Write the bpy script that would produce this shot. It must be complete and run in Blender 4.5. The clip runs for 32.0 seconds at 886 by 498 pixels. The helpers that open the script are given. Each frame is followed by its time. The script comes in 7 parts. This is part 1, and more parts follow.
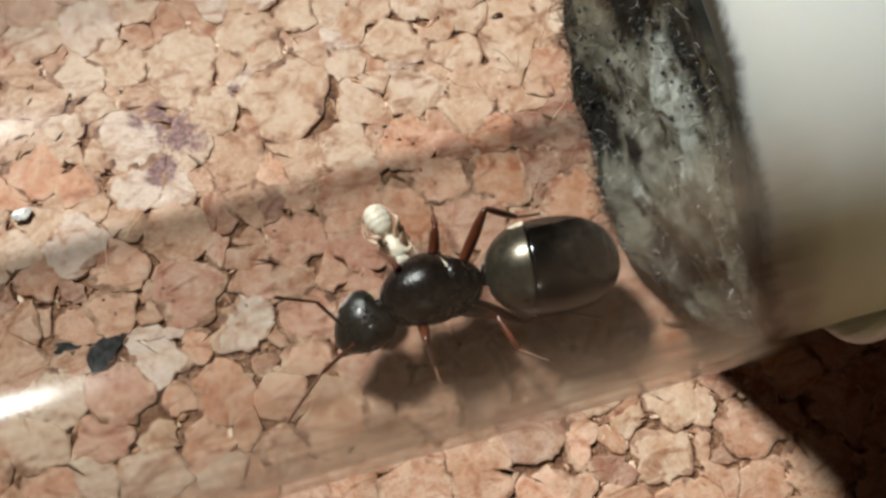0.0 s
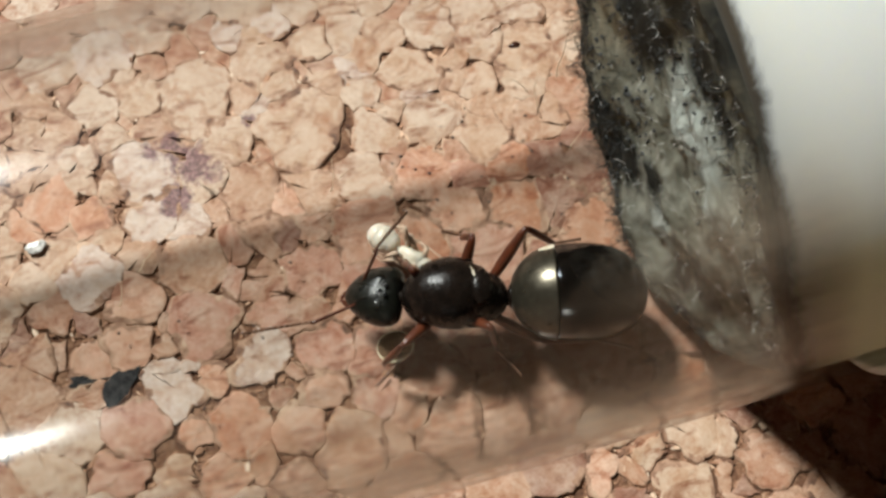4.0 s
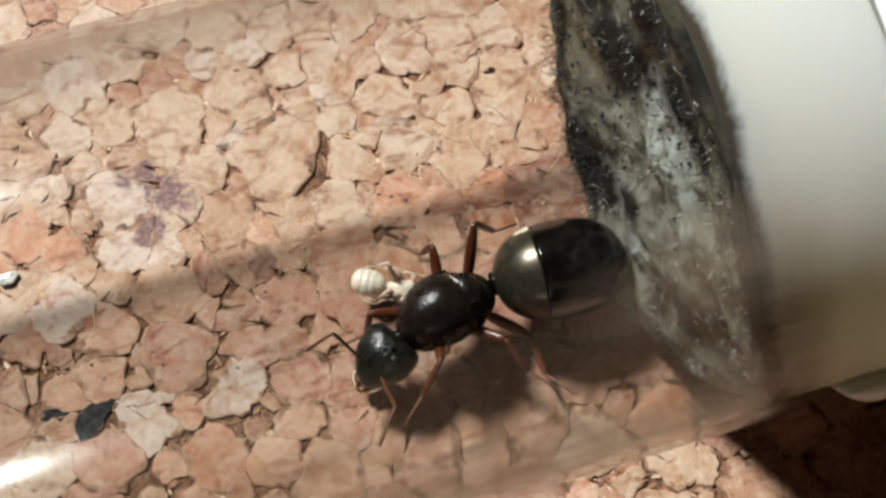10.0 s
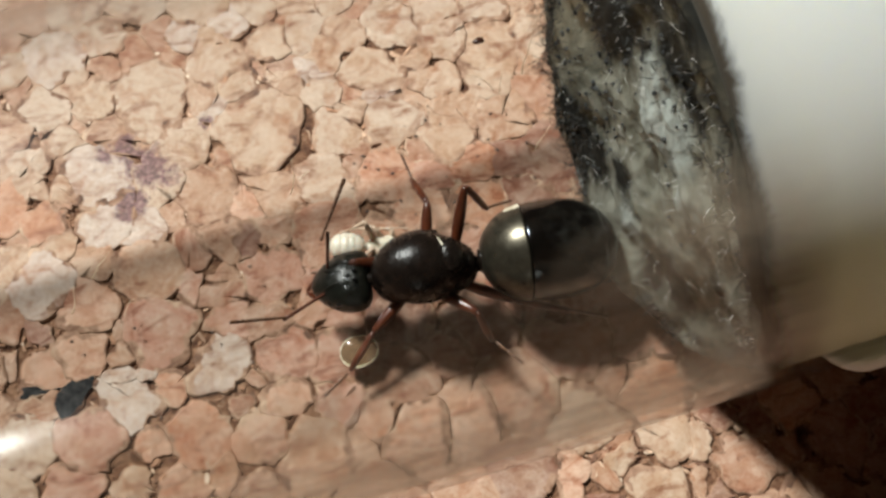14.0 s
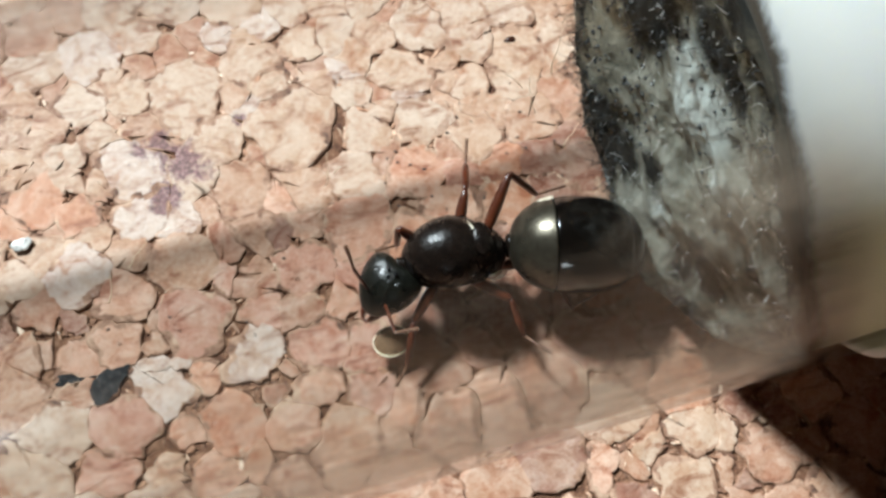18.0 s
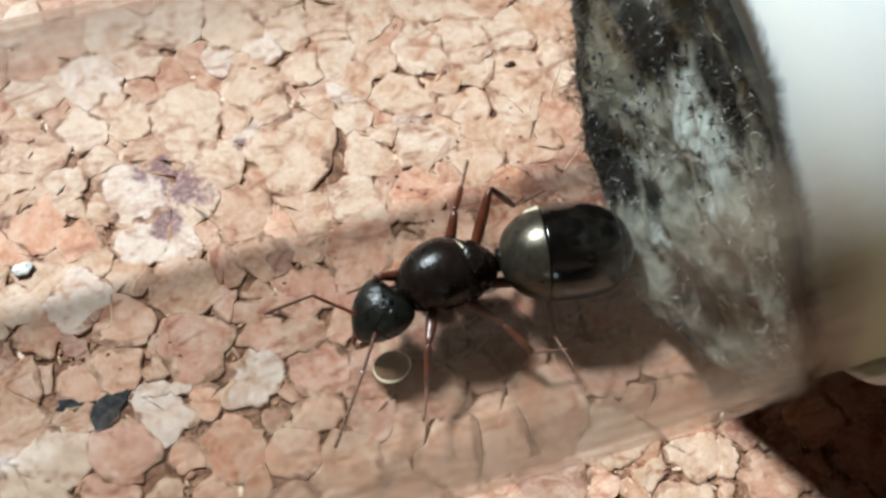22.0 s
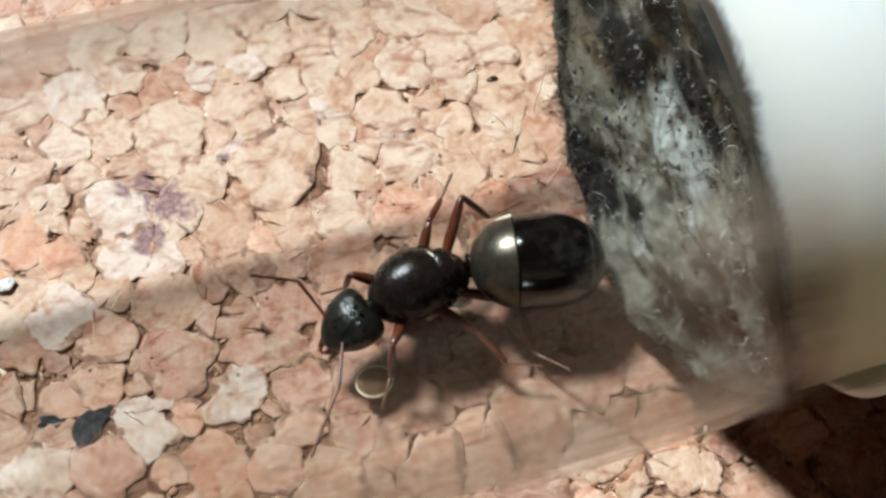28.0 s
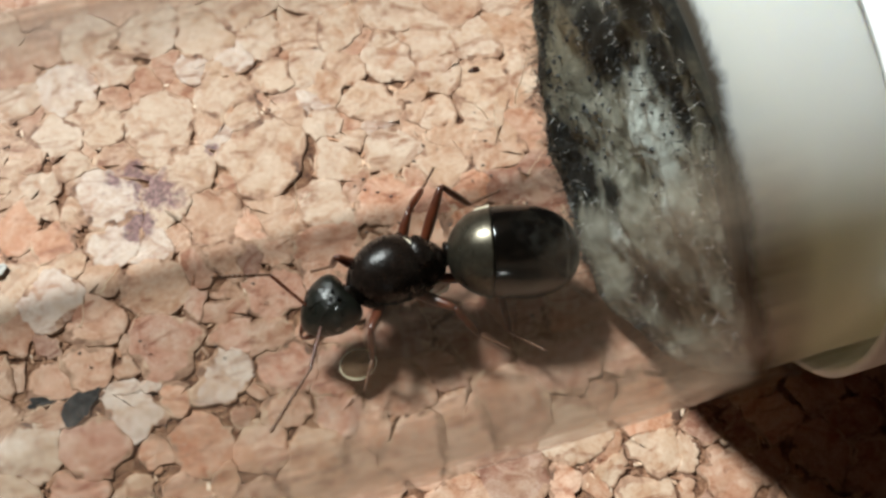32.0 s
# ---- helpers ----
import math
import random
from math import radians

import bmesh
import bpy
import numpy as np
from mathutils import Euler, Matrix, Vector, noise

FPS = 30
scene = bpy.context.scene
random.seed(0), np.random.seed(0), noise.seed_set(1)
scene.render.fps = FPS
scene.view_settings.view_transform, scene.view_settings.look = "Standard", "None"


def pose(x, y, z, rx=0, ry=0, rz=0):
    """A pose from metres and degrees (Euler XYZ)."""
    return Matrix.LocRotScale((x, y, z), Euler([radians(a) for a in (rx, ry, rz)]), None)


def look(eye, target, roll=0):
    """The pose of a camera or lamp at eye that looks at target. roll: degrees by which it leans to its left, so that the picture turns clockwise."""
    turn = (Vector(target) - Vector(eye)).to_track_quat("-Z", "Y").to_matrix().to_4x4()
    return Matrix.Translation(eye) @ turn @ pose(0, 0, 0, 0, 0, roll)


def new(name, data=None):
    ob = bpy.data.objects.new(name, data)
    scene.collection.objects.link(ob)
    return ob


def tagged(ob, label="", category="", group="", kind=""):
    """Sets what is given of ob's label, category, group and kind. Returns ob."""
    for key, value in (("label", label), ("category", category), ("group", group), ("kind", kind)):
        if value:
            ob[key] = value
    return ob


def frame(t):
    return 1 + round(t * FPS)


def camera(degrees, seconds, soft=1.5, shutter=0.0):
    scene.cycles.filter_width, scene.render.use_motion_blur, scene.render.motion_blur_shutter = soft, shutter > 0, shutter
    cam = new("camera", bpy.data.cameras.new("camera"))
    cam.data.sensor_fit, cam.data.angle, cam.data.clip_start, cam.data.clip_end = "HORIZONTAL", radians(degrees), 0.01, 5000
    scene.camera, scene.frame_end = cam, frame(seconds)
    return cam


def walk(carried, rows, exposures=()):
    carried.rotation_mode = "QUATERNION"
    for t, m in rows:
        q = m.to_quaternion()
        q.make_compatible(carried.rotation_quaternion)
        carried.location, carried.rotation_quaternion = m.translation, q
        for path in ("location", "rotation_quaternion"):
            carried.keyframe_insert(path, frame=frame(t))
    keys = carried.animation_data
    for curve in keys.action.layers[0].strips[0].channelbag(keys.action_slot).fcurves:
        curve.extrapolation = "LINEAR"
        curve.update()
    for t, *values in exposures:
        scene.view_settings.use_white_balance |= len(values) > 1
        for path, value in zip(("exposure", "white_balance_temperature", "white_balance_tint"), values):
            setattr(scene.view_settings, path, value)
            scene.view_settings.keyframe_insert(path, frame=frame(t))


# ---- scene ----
cam = camera(37, 32.0, soft=2.9)
PATH = [
    (0, pose(-0.001837, -0.013727, 0.044545, 18.104, -1.042, -16.068)),
    (0.5, pose(-0.001963, -0.013528, 0.044396, 18.117, -1.075, -16.109)),
    (1, pose(-0.002028, -0.013611, 0.044384, 18.339, -1.014, -16.129)),
    (1.5, pose(-0.002013, -0.013443, 0.044239, 18.265, -1.014, -16.181)),
    (2, pose(-0.001927, -0.013425, 0.044153, 18.381, -1.147, -16.273)),
    (2.5, pose(-0.001945, -0.013222, 0.044398, 18.475, -0.807, -16.236)),
    (3, pose(-0.002202, -0.013012, 0.044413, 18.689, -0.960, -16.415)),
    (3.5, pose(-0.002238, -0.012994, 0.044431, 18.672, -0.911, -16.372)),
    (5.5, pose(-0.002028, -0.012889, 0.044117, 19.261, -1.024, -16.578)),
    (6, pose(-0.001943, -0.012921, 0.044118, 19.211, -1.141, -16.687)),
    (6.5, pose(-0.001871, -0.012918, 0.044072, 19.288, -1.197, -16.752)),
    (7, pose(-0.001834, -0.012963, 0.044071, 19.411, -1.141, -16.774)),
    (7.5, pose(-0.001874, -0.012902, 0.044052, 19.279, -1.153, -16.770)),
    (8, pose(-0.001744, -0.012794, 0.043970, 19.144, -1.112, -16.863)),
    (8.5, pose(-0.001669, -0.012738, 0.043994, 19.433, -1.118, -16.868)),
    (9, pose(-0.001687, -0.012785, 0.043973, 19.634, -1.069, -16.911)),
    (9.5, pose(-0.001726, -0.012791, 0.043998, 19.672, -1.176, -17.027)),
    (10, pose(-0.001668, -0.012821, 0.043995, 19.769, -1.132, -16.964)),
    (10.5, pose(-0.001617, -0.012942, 0.043950, 19.691, -1.303, -17.047)),
    (11, pose(-0.001548, -0.012885, 0.043918, 19.587, -1.315, -16.989)),
    (11.5, pose(-0.001473, -0.012883, 0.043901, 19.608, -1.399, -17.089)),
    (12, pose(-0.001562, -0.012923, 0.043997, 19.584, -1.373, -17.046)),
    (12.5, pose(-0.001539, -0.012942, 0.043978, 19.604, -1.456, -17.118)),
    (13, pose(-0.001680, -0.013145, 0.043877, 19.668, -1.571, -17.121)),
    (13.5, pose(-0.001880, -0.013407, 0.043369, 19.839, -1.637, -17.204)),
    (15.5, pose(-0.003864, -0.013393, 0.042225, 20.837, -3.967, -18.380)),
    (16, pose(-0.004267, -0.013731, 0.042465, 21.453, -4.052, -18.238)),
    (16.5, pose(-0.004627, -0.013707, 0.041799, 21.301, -3.882, -18.145)),
    (17, pose(-0.004733, -0.014984, 0.042439, 21.111, -3.487, -17.694)),
    (17.5, pose(-0.004545, -0.014559, 0.042179, 21.544, -3.625, -17.616)),
    (18, pose(-0.004732, -0.014898, 0.042871, 22.258, -3.237, -17.472)),
    (18.5, pose(-0.004487, -0.014765, 0.042803, 22.621, -2.897, -17.249)),
    (19, pose(-0.004336, -0.014726, 0.042893, 22.610, -2.902, -17.216)),
    (19.5, pose(-0.004324, -0.014624, 0.042932, 22.707, -2.887, -17.292)),
    (20, pose(-0.004371, -0.014621, 0.042977, 22.644, -2.991, -17.350)),
    (20.5, pose(-0.004356, -0.014723, 0.042953, 22.761, -2.967, -17.292)),
    (21, pose(-0.004340, -0.014565, 0.042981, 22.616, -2.841, -17.307)),
    (21.5, pose(-0.004393, -0.014661, 0.042971, 22.760, -2.822, -17.273)),
    (22, pose(-0.004322, -0.014644, 0.042979, 22.857, -2.865, -17.260)),
    (22.5, pose(-0.004272, -0.014564, 0.043044, 22.831, -2.887, -17.272)),
    (23, pose(-0.004218, -0.014548, 0.043019, 22.969, -2.824, -17.309)),
    (23.5, pose(-0.004164, -0.014507, 0.043070, 23.134, -2.851, -17.343)),
    (24, pose(-0.004117, -0.014460, 0.043115, 23.114, -2.832, -17.376)),
    (24.5, pose(-0.004112, -0.014471, 0.043039, 23.142, -2.750, -17.333)),
    (25, pose(-0.004079, -0.014447, 0.043074, 23.137, -2.814, -17.413)),
    (25.5, pose(-0.004066, -0.014477, 0.043065, 23.348, -2.883, -17.439)),
    (27.5, pose(-0.003979, -0.014559, 0.043132, 23.343, -2.743, -17.425)),
    (28, pose(-0.003861, -0.014811, 0.042984, 23.525, -2.902, -17.506)),
    (28.5, pose(-0.003917, -0.014769, 0.043073, 23.603, -2.975, -17.584)),
    (29, pose(-0.003821, -0.014795, 0.043013, 23.641, -2.911, -17.614)),
    (29.5, pose(-0.004158, -0.015337, 0.042857, 23.908, -3.327, -17.680)),
    (30, pose(-0.004594, -0.016159, 0.043080, 25.321, -3.130, -17.694)),
    (30.5, pose(-0.004245, -0.016227, 0.042908, 25.546, -2.949, -17.594)),
    (31, pose(-0.004076, -0.016099, 0.043016, 25.644, -3.175, -17.689)),
    (31.5, pose(-0.003818, -0.016340, 0.043279, 24.853, -3.003, -17.556)),
    (32, pose(-0.003751, -0.016401, 0.043449, 24.418, -2.926, -17.456)),
]
walk(cam, PATH, [(0, 0.53, 6500, 10), (16.4, 0.54, 6500, 10), (17, 0.70, 6350, 10), (18, 0.87, 5800, 7), (25, 0.88, 5850, 7), (28, 0.90, 5900, 7), (30, 0.93, 5950, 8), (31, 0.72, 6100, 8), (32, 0.67, 6250, 8)])

MM = 0.001

# ---- world and light: a dim room, one lamp high behind the far side of the tube ----
world = bpy.data.worlds.new("room_light")
scene.world = world
world.use_nodes = True
bg = world.node_tree.nodes["Background"]
bg.inputs["Color"].default_value = (1.0, 0.55, 0.34, 1)
bg.inputs["Strength"].default_value = 0.003

lamp = bpy.data.lights.new("lamp_light", "SUN")
lamp.energy, lamp.angle, lamp.color = 5.15, radians(9.5), (0.96, 1.0, 0.97)
sun = new("lamp_light", lamp)
sun.matrix_world = look((-0.15, 0.30, 0.40), (0, 0, 0))


# ---- helpers ----
def at(x, y, z, rx=0, ry=0, rz=0):
    """A pose from millimetres and degrees."""
    return pose(x * MM, y * MM, z * MM, rx, ry, rz)


def mesh_of(name, verts, faces, mats, smooth=True, slots=None):
    me = bpy.data.meshes.new(name)
    me.from_pydata([(x * MM, y * MM, z * MM) for x, y, z in verts], [], faces)
    for m in (mats if isinstance(mats, (list, tuple)) else [mats]):
        me.materials.append(m)
    me.polygons.foreach_set("use_smooth", [smooth] * len(me.polygons))
    if slots:
        me.polygons.foreach_set("material_index", slots)
    me.update()
    return me


def part(name, geo, mat, parent=None, label="", m=None, smooth=True):
    """One mesh object from (verts, faces) in millimetres, under a thing or a part."""
    ob = new(name, mesh_of(name, geo[0], geo[1], mat, smooth))
    if parent:
        ob.parent = parent
    if m is not None:
        ob.matrix_basis = m
    return tagged(ob, label) if label else ob


def join(*geos):
    v, f = [], []
    for gv, gf in geos:
        n = len(v)
        v += gv
        f += [tuple(i + n for i in q) for q in gf]
    return v, f


def moved(geo, m):
    """geo through a matrix whose translation is in millimetres."""
    return [tuple(m @ Vector(p)) for p in geo[0]], geo[1]


def mat3(x=0, y=0, z=0, rx=0, ry=0, rz=0, s=(1, 1, 1)):
    return Matrix.LocRotScale((x, y, z), Euler([radians(a) for a in (rx, ry, rz)]), s)


def lathe(profile, seg=24, squash=1.0, wave=None):
    """A turned shape along x: profile rows of (x, radius) with closed ends; squash scales z."""
    v, f = [], []
    for x, r in profile:
        for k in range(seg):
            a = 2 * math.pi * k / seg
            q = r * (wave(x, a) if wave else 1)
            v.append((x, q * math.cos(a), q * math.sin(a) * squash))
    n = len(profile)
    for i in range(n - 1):
        for k in range(seg):
            b = (k + 1) % seg
            f.append((i * seg + k, (i + 1) * seg + k, (i + 1) * seg + b, i * seg + b))
    f.append(tuple(range(seg)))
    f.append(tuple(reversed(range((n - 1) * seg, n * seg))))
    return v, f


def blob(rx, ry, rz, seg=20, rings=12, shape=None):
    v, f = [(rx, 0, 0)], []
    for i in range(1, rings):
        t = math.pi * i / rings
        for k in range(seg):
            a = 2 * math.pi * k / seg
            v.append((rx * math.cos(t), ry * math.sin(t) * math.cos(a), rz * math.sin(t) * math.sin(a)))
    v.append((-rx, 0, 0))
    for k in range(seg):
        b = (k + 1) % seg
        f.append((0, 1 + k, 1 + b))
        for i in range(rings - 2):
            f.append((1 + i * seg + k, 1 + (i + 1) * seg + k, 1 + (i + 1) * seg + b, 1 + i * seg + b))
        e = 1 + (rings - 2) * seg
        f.append((e + k, len(v) - 1, e + b))
    if shape:
        v = [shape(*p) for p in v]
    return v, f


def strand(points, r0, r1, seg=5):
    """A thin tapered hair or limb through points."""
    v, f = [], []
    pts = [Vector(p) for p in points]
    for i, p in enumerate(pts):
        d = (pts[min(i + 1, len(pts) - 1)] - pts[max(i - 1, 0)]).normalized()
        u = d.cross(Vector((0.31, 0.17, 0.94))).normalized()
        w = d.cross(u)
        r = r0 + (r1 - r0) * i / max(1, len(pts) - 1)
        for k in range(seg):
            a = 2 * math.pi * k / seg
            v.append(tuple(p + (u * math.cos(a) + w * math.sin(a)) * r))
    for i in range(len(pts) - 1):
        for k in range(seg):
            b = (k + 1) % seg
            f.append((i * seg + k, i * seg + b, (i + 1) * seg + b, (i + 1) * seg + k))
    f.append(tuple(reversed(range(seg))))
    f.append(tuple(range((len(pts) - 1) * seg, len(pts) * seg)))
    return v, f


# ---- materials ----
class Nodes:
    def __init__(self, name):
        self.mat = bpy.data.materials.new(name)
        self.mat.use_nodes = True
        self.t = self.mat.node_tree
        self.bsdf = self.t.nodes["Principled BSDF"]
        self.out = self.t.nodes["Material Output"]
        self.co = self.add("ShaderNodeTexCoord").outputs["Object"]

    def add(self, kind):
        return self.t.nodes.new(kind)

    def link(self, a, b):
        self.t.links.new(a, b)

    def noise(self, per_mm, detail=4, rough=0.6, distort=0.0, co=None):
        n = self.add("ShaderNodeTexNoise")
        n.inputs["Scale"].default_value = per_mm * 1000
        n.inputs["Detail"].default_value = detail
        n.inputs["Roughness"].default_value = rough
        n.inputs["Distortion"].default_value = distort
        self.link(co or self.co, n.inputs["Vector"])
        return n.outputs["Fac"]

    def ramp(self, fac, stops):
        r = self.add("ShaderNodeValToRGB")
        while len(r.color_ramp.elements) < len(stops):
            r.color_ramp.elements.new(0.5)
        for e, (p, c) in zip(r.color_ramp.elements, stops):
            e.position, e.color = p, (*c, 1) if len(c) == 3 else c
        self.link(fac, r.inputs["Fac"])
        return r.outputs["Color"]

    def mix(self, fac, a, b, how="MIX"):
        m = self.add("ShaderNodeMix")
        m.data_type, m.blend_type = "RGBA", how
        for s, x in ((m.inputs["Factor"], fac), (m.inputs["A"], a), (m.inputs["B"], b)):
            if isinstance(x, (int, float)):
                s.default_value = x
            elif isinstance(x, tuple):
                s.default_value = (*x, 1)
            else:
                self.link(x, s)
        return m.outputs["Result"]

    def math(self, how, a, b=0.0, clamp=False):
        m = self.add("ShaderNodeMath")
        m.operation, m.use_clamp = how, clamp
        for s, x in zip(m.inputs, (a, b)):
            if isinstance(x, (int, float)):
                s.default_value = x
            else:
                self.link(x, s)
        return m.outputs[0]

    def near(self, x, y, z, r0, r1):
        """1 inside r0 mm of a place, 0 beyond r1."""
        d = self.add("ShaderNodeVectorMath")
        d.operation = "DISTANCE"
        self.link(self.co, d.inputs[0])
        d.inputs[1].default_value = (x * MM, y * MM, z * MM)
        m = self.add("ShaderNodeMapRange")
        self.link(d.outputs["Value"], m.inputs["Value"])
        for s, q in zip(("From Min", "From Max", "To Min", "To Max"), (r0 * MM, r1 * MM, 1, 0)):
            m.inputs[s].default_value = q
        return m.outputs["Result"]

    def base(self, color, rough=0.5, metal=0.0, spec=0.5):
        for key, x in (("Base Color", color), ("Roughness", rough), ("Metallic", metal), ("Specular IOR Level", spec)):
            if isinstance(x, tuple):
                self.bsdf.inputs[key].default_value = (*x, 1)
            elif isinstance(x, (int, float)):
                self.bsdf.inputs[key].default_value = x
            else:
                self.link(x, self.bsdf.inputs[key])
        return self

    def bump(self, height, mm, strength=1.0):
        b = self.add("ShaderNodeBump")
        b.inputs["Distance"].default_value = mm * MM
        b.inputs["Strength"].default_value = strength
        self.link(height, b.inputs["Height"])
        self.link(b.outputs["Normal"], self.bsdf.inputs["Normal"])
        return self


def cork_material(name, tones, by_island=False):
    n = Nodes(name)
    geo = n.add("ShaderNodeNewGeometry")
    n.co = geo.outputs["Position"]
    rnd = geo.outputs["Random Per Island"] if by_island else n.add("ShaderNodeObjectInfo").outputs["Random"]
    tone = n.ramp(rnd, tones)
    wide = n.noise(0.30, 5, 0.62, 1.2)
    big = n.noise(0.8, 6, 0.66, 1.2)
    mid = n.noise(2.2, 6, 0.7, 0.9)
    fine = n.noise(7.0, 5, 0.7)
    drift = n.ramp(wide, [(0.30, (0.56, 0.30, 0.19)), (0.42, (0.74, 0.53, 0.38)), (0.56, (0.84, 0.69, 0.54)), (0.66, (0.70, 0.46, 0.34)), (0.76, (0.82, 0.66, 0.50))])
    c = n.mix(0.26, tone, drift)
    c = n.mix(n.ramp(big, [(0.46, (0, 0, 0)), (0.64, (0.65, 0.65, 0.65))]), c, n.mix(0.6, c, (0.76, 0.66, 0.52)))
    c = n.mix(n.ramp(big, [(0.32, (0.9, 0.9, 0.9)), (0.46, (0, 0, 0))]), c, n.mix(1.0, c, (0.70, 0.47, 0.34), "MULTIPLY"))
    c = n.mix(n.ramp(mid, [(0.32, (0.7, 0.7, 0.7)), (0.50, (0, 0, 0))]), c, n.mix(1.0, c, (0.78, 0.62, 0.52), "MULTIPLY"))
    c = n.mix(n.ramp(mid, [(0.54, (0, 0, 0)), (0.68, (0.40, 0.40, 0.40))]), c, (0.76, 0.64, 0.50))
    c = n.mix(n.ramp(fine, [(0.34, (0.5, 0.5, 0.5)), (0.5, (0, 0, 0))]), c, n.mix(1.0, c, (0.75, 0.58, 0.45), "MULTIPLY"))
    pits = n.noise(1.0, 5, 0.68, 1.8)
    c = n.mix(n.ramp(pits, [(0.26, (0.8, 0.8, 0.8)), (0.34, (0, 0, 0))]), c, (0.24, 0.11, 0.06))
    # short brown crevices, drawn out along the tube
    lie = n.add("ShaderNodeMapping")
    lie.inputs["Scale"].default_value = (0.55, 1.3, 1)
    n.link(n.co, lie.inputs["Vector"])
    vein = n.noise(0.8, 7, 0.72, 1.3, lie.outputs["Vector"])
    c = n.mix(n.ramp(vein, [(0.35, (0.85, 0.85, 0.85)), (0.47, (0, 0, 0))]), c, n.mix(1.0, c, (0.46, 0.26, 0.17), "MULTIPLY"))
    # purple bark stain in one pale grain
    stain = n.near(-6.0, 5.8, -9.0, 0.1, 0.2)
    for place in ((-5.29, 7.26, 0.0, 0.2, 1.3), (-4.98, 6.79, 0.0, 0.35, 1.1), (-5.68, 7.79, 0.0, 0.1, 1.1), (-6.41, 7.73, 0.0, 0, 0.8), (-4.51, 6.43, 0.0, 0.2, 0.8), (-5.98, 5.74, 0.0, 0.4, 0.95), (-6.30, 5.46, 0.0, 0.2, 0.7), (-8.13, 5.87, 0.0, 0, 0.55), (-2.73, 8.01, 0.0, 0.15, 0.4)):
        stain = n.math("MAXIMUM", stain, n.near(*place))
    blotch = n.noise(1.9, 6, 0.75, 0.8)
    stain = n.math("MULTIPLY", n.math("SUBTRACT", n.math("ADD", stain, n.math("MULTIPLY", blotch, 2.6)), 1.72), 2.4, True)
    c = n.mix(n.math("MULTIPLY", stain, 0.9), c, n.ramp(n.noise(5.0, 5, 0.75), [(0.36, (0.075, 0.035, 0.042)), (0.52, (0.23, 0.125, 0.13)), (0.66, (0.46, 0.31, 0.29))]))
    blush = n.noise(0.55, 6, 0.66, 1.0)
    c = n.mix(n.ramp(blush, [(0.49, (0, 0, 0)), (0.64, (0.7, 0.7, 0.7))]), c, n.mix(1.0, c, (0.80, 0.67, 0.55), "MULTIPLY"))
    c = n.mix(1.0, c, (0.675, 0.594, 0.582), "MULTIPLY")
    n.base(c, 0.62, 0, 0.3)
    n.bump(n.math("ADD", n.math("MULTIPLY", fine, 0.35), n.math("ADD", mid, n.math("MULTIPLY", big, 2.0))), 0.06, 0.4)
    return n.mat


TAN = [(0.0, (0.408, 0.207, 0.111)), (0.25, (0.534, 0.333, 0.198)), (0.5, (0.392, 0.188, 0.105)), (0.75, (0.563, 0.373, 0.229)), (1.0, (0.311, 0.134, 0.068))]
PALE = [(0.0, (0.589, 0.474, 0.329)), (0.4, (0.623, 0.555, 0.440)), (0.7, (0.596, 0.494, 0.359)), (1.0, (0.562, 0.420, 0.285))]
WHITE = [(0.0, (0.678, 0.658, 0.599)), (1.0, (0.657, 0.620, 0.549))]
SAND = [(0.0, (0.547, 0.395, 0.255)), (0.3, (0.480, 0.311, 0.188)), (0.65, (0.573, 0.446, 0.300)), (1.0, (0.413, 0.242, 0.139))]
BUFF = [(0.0, (0.711, 0.456, 0.307)), (0.3, (0.624, 0.360, 0.227)), (0.65, (0.745, 0.515, 0.361)), (1.0, (0.537, 0.279, 0.167))]
PINK = [(0.0, (0.547, 0.286, 0.192)), (0.5, (0.604, 0.358, 0.257)), (1.0, (0.466, 0.214, 0.137))]
ORANGE = [(0.0, (0.547, 0.247, 0.122)), (0.5, (0.616, 0.325, 0.179)), (1.0, (0.547, 0.272, 0.147))]
RUST = [(0.0, (0.221, 0.076, 0.042)), (0.5, (0.264, 0.105, 0.060)), (1.0, (0.190, 0.062, 0.035))]
mat_cork = {
    "tan": cork_material("cork_tan", TAN),
    "pale": cork_material("cork_pale", PALE),
    "pink": cork_material("cork_pink", PINK),
    "orange": cork_material("cork_orange", ORANGE),
    "white": cork_material("cork_white", WHITE),
    "sand": cork_material("cork_sand", SAND),
    "buff": cork_material("cork_buff", BUFF),
    "rust": cork_material("cork_rust", RUST),
    "rest": cork_material("cork_mixed", TAN, True),
}
n = Nodes("cork_char")
n.base(n.ramp(n.noise(3.0), [(0.35, (0.010, 0.010, 0.011)), (0.7, (0.050, 0.047, 0.046))]), 0.8, 0, 0.15).bump(n.noise(4.0), 0.08)
mat_cork["dark"] = n.mat
n = Nodes("cork_crumb")
rnd = n.add("ShaderNodeNewGeometry").outputs["Random Per Island"]
n.base(n.ramp(rnd, [(0.0, (0.12, 0.052, 0.028)), (0.4, (0.25, 0.12, 0.066)), (0.7, (0.40, 0.21, 0.12)), (0.88, (0.60, 0.39, 0.26)), (1.0, (0.72, 0.56, 0.42))]), 0.75).bump(n.noise(6.0), 0.05)
mat_crumb = n.mat
n = Nodes("cork_skin")
n.co = n.add("ShaderNodeNewGeometry").outputs["Position"]
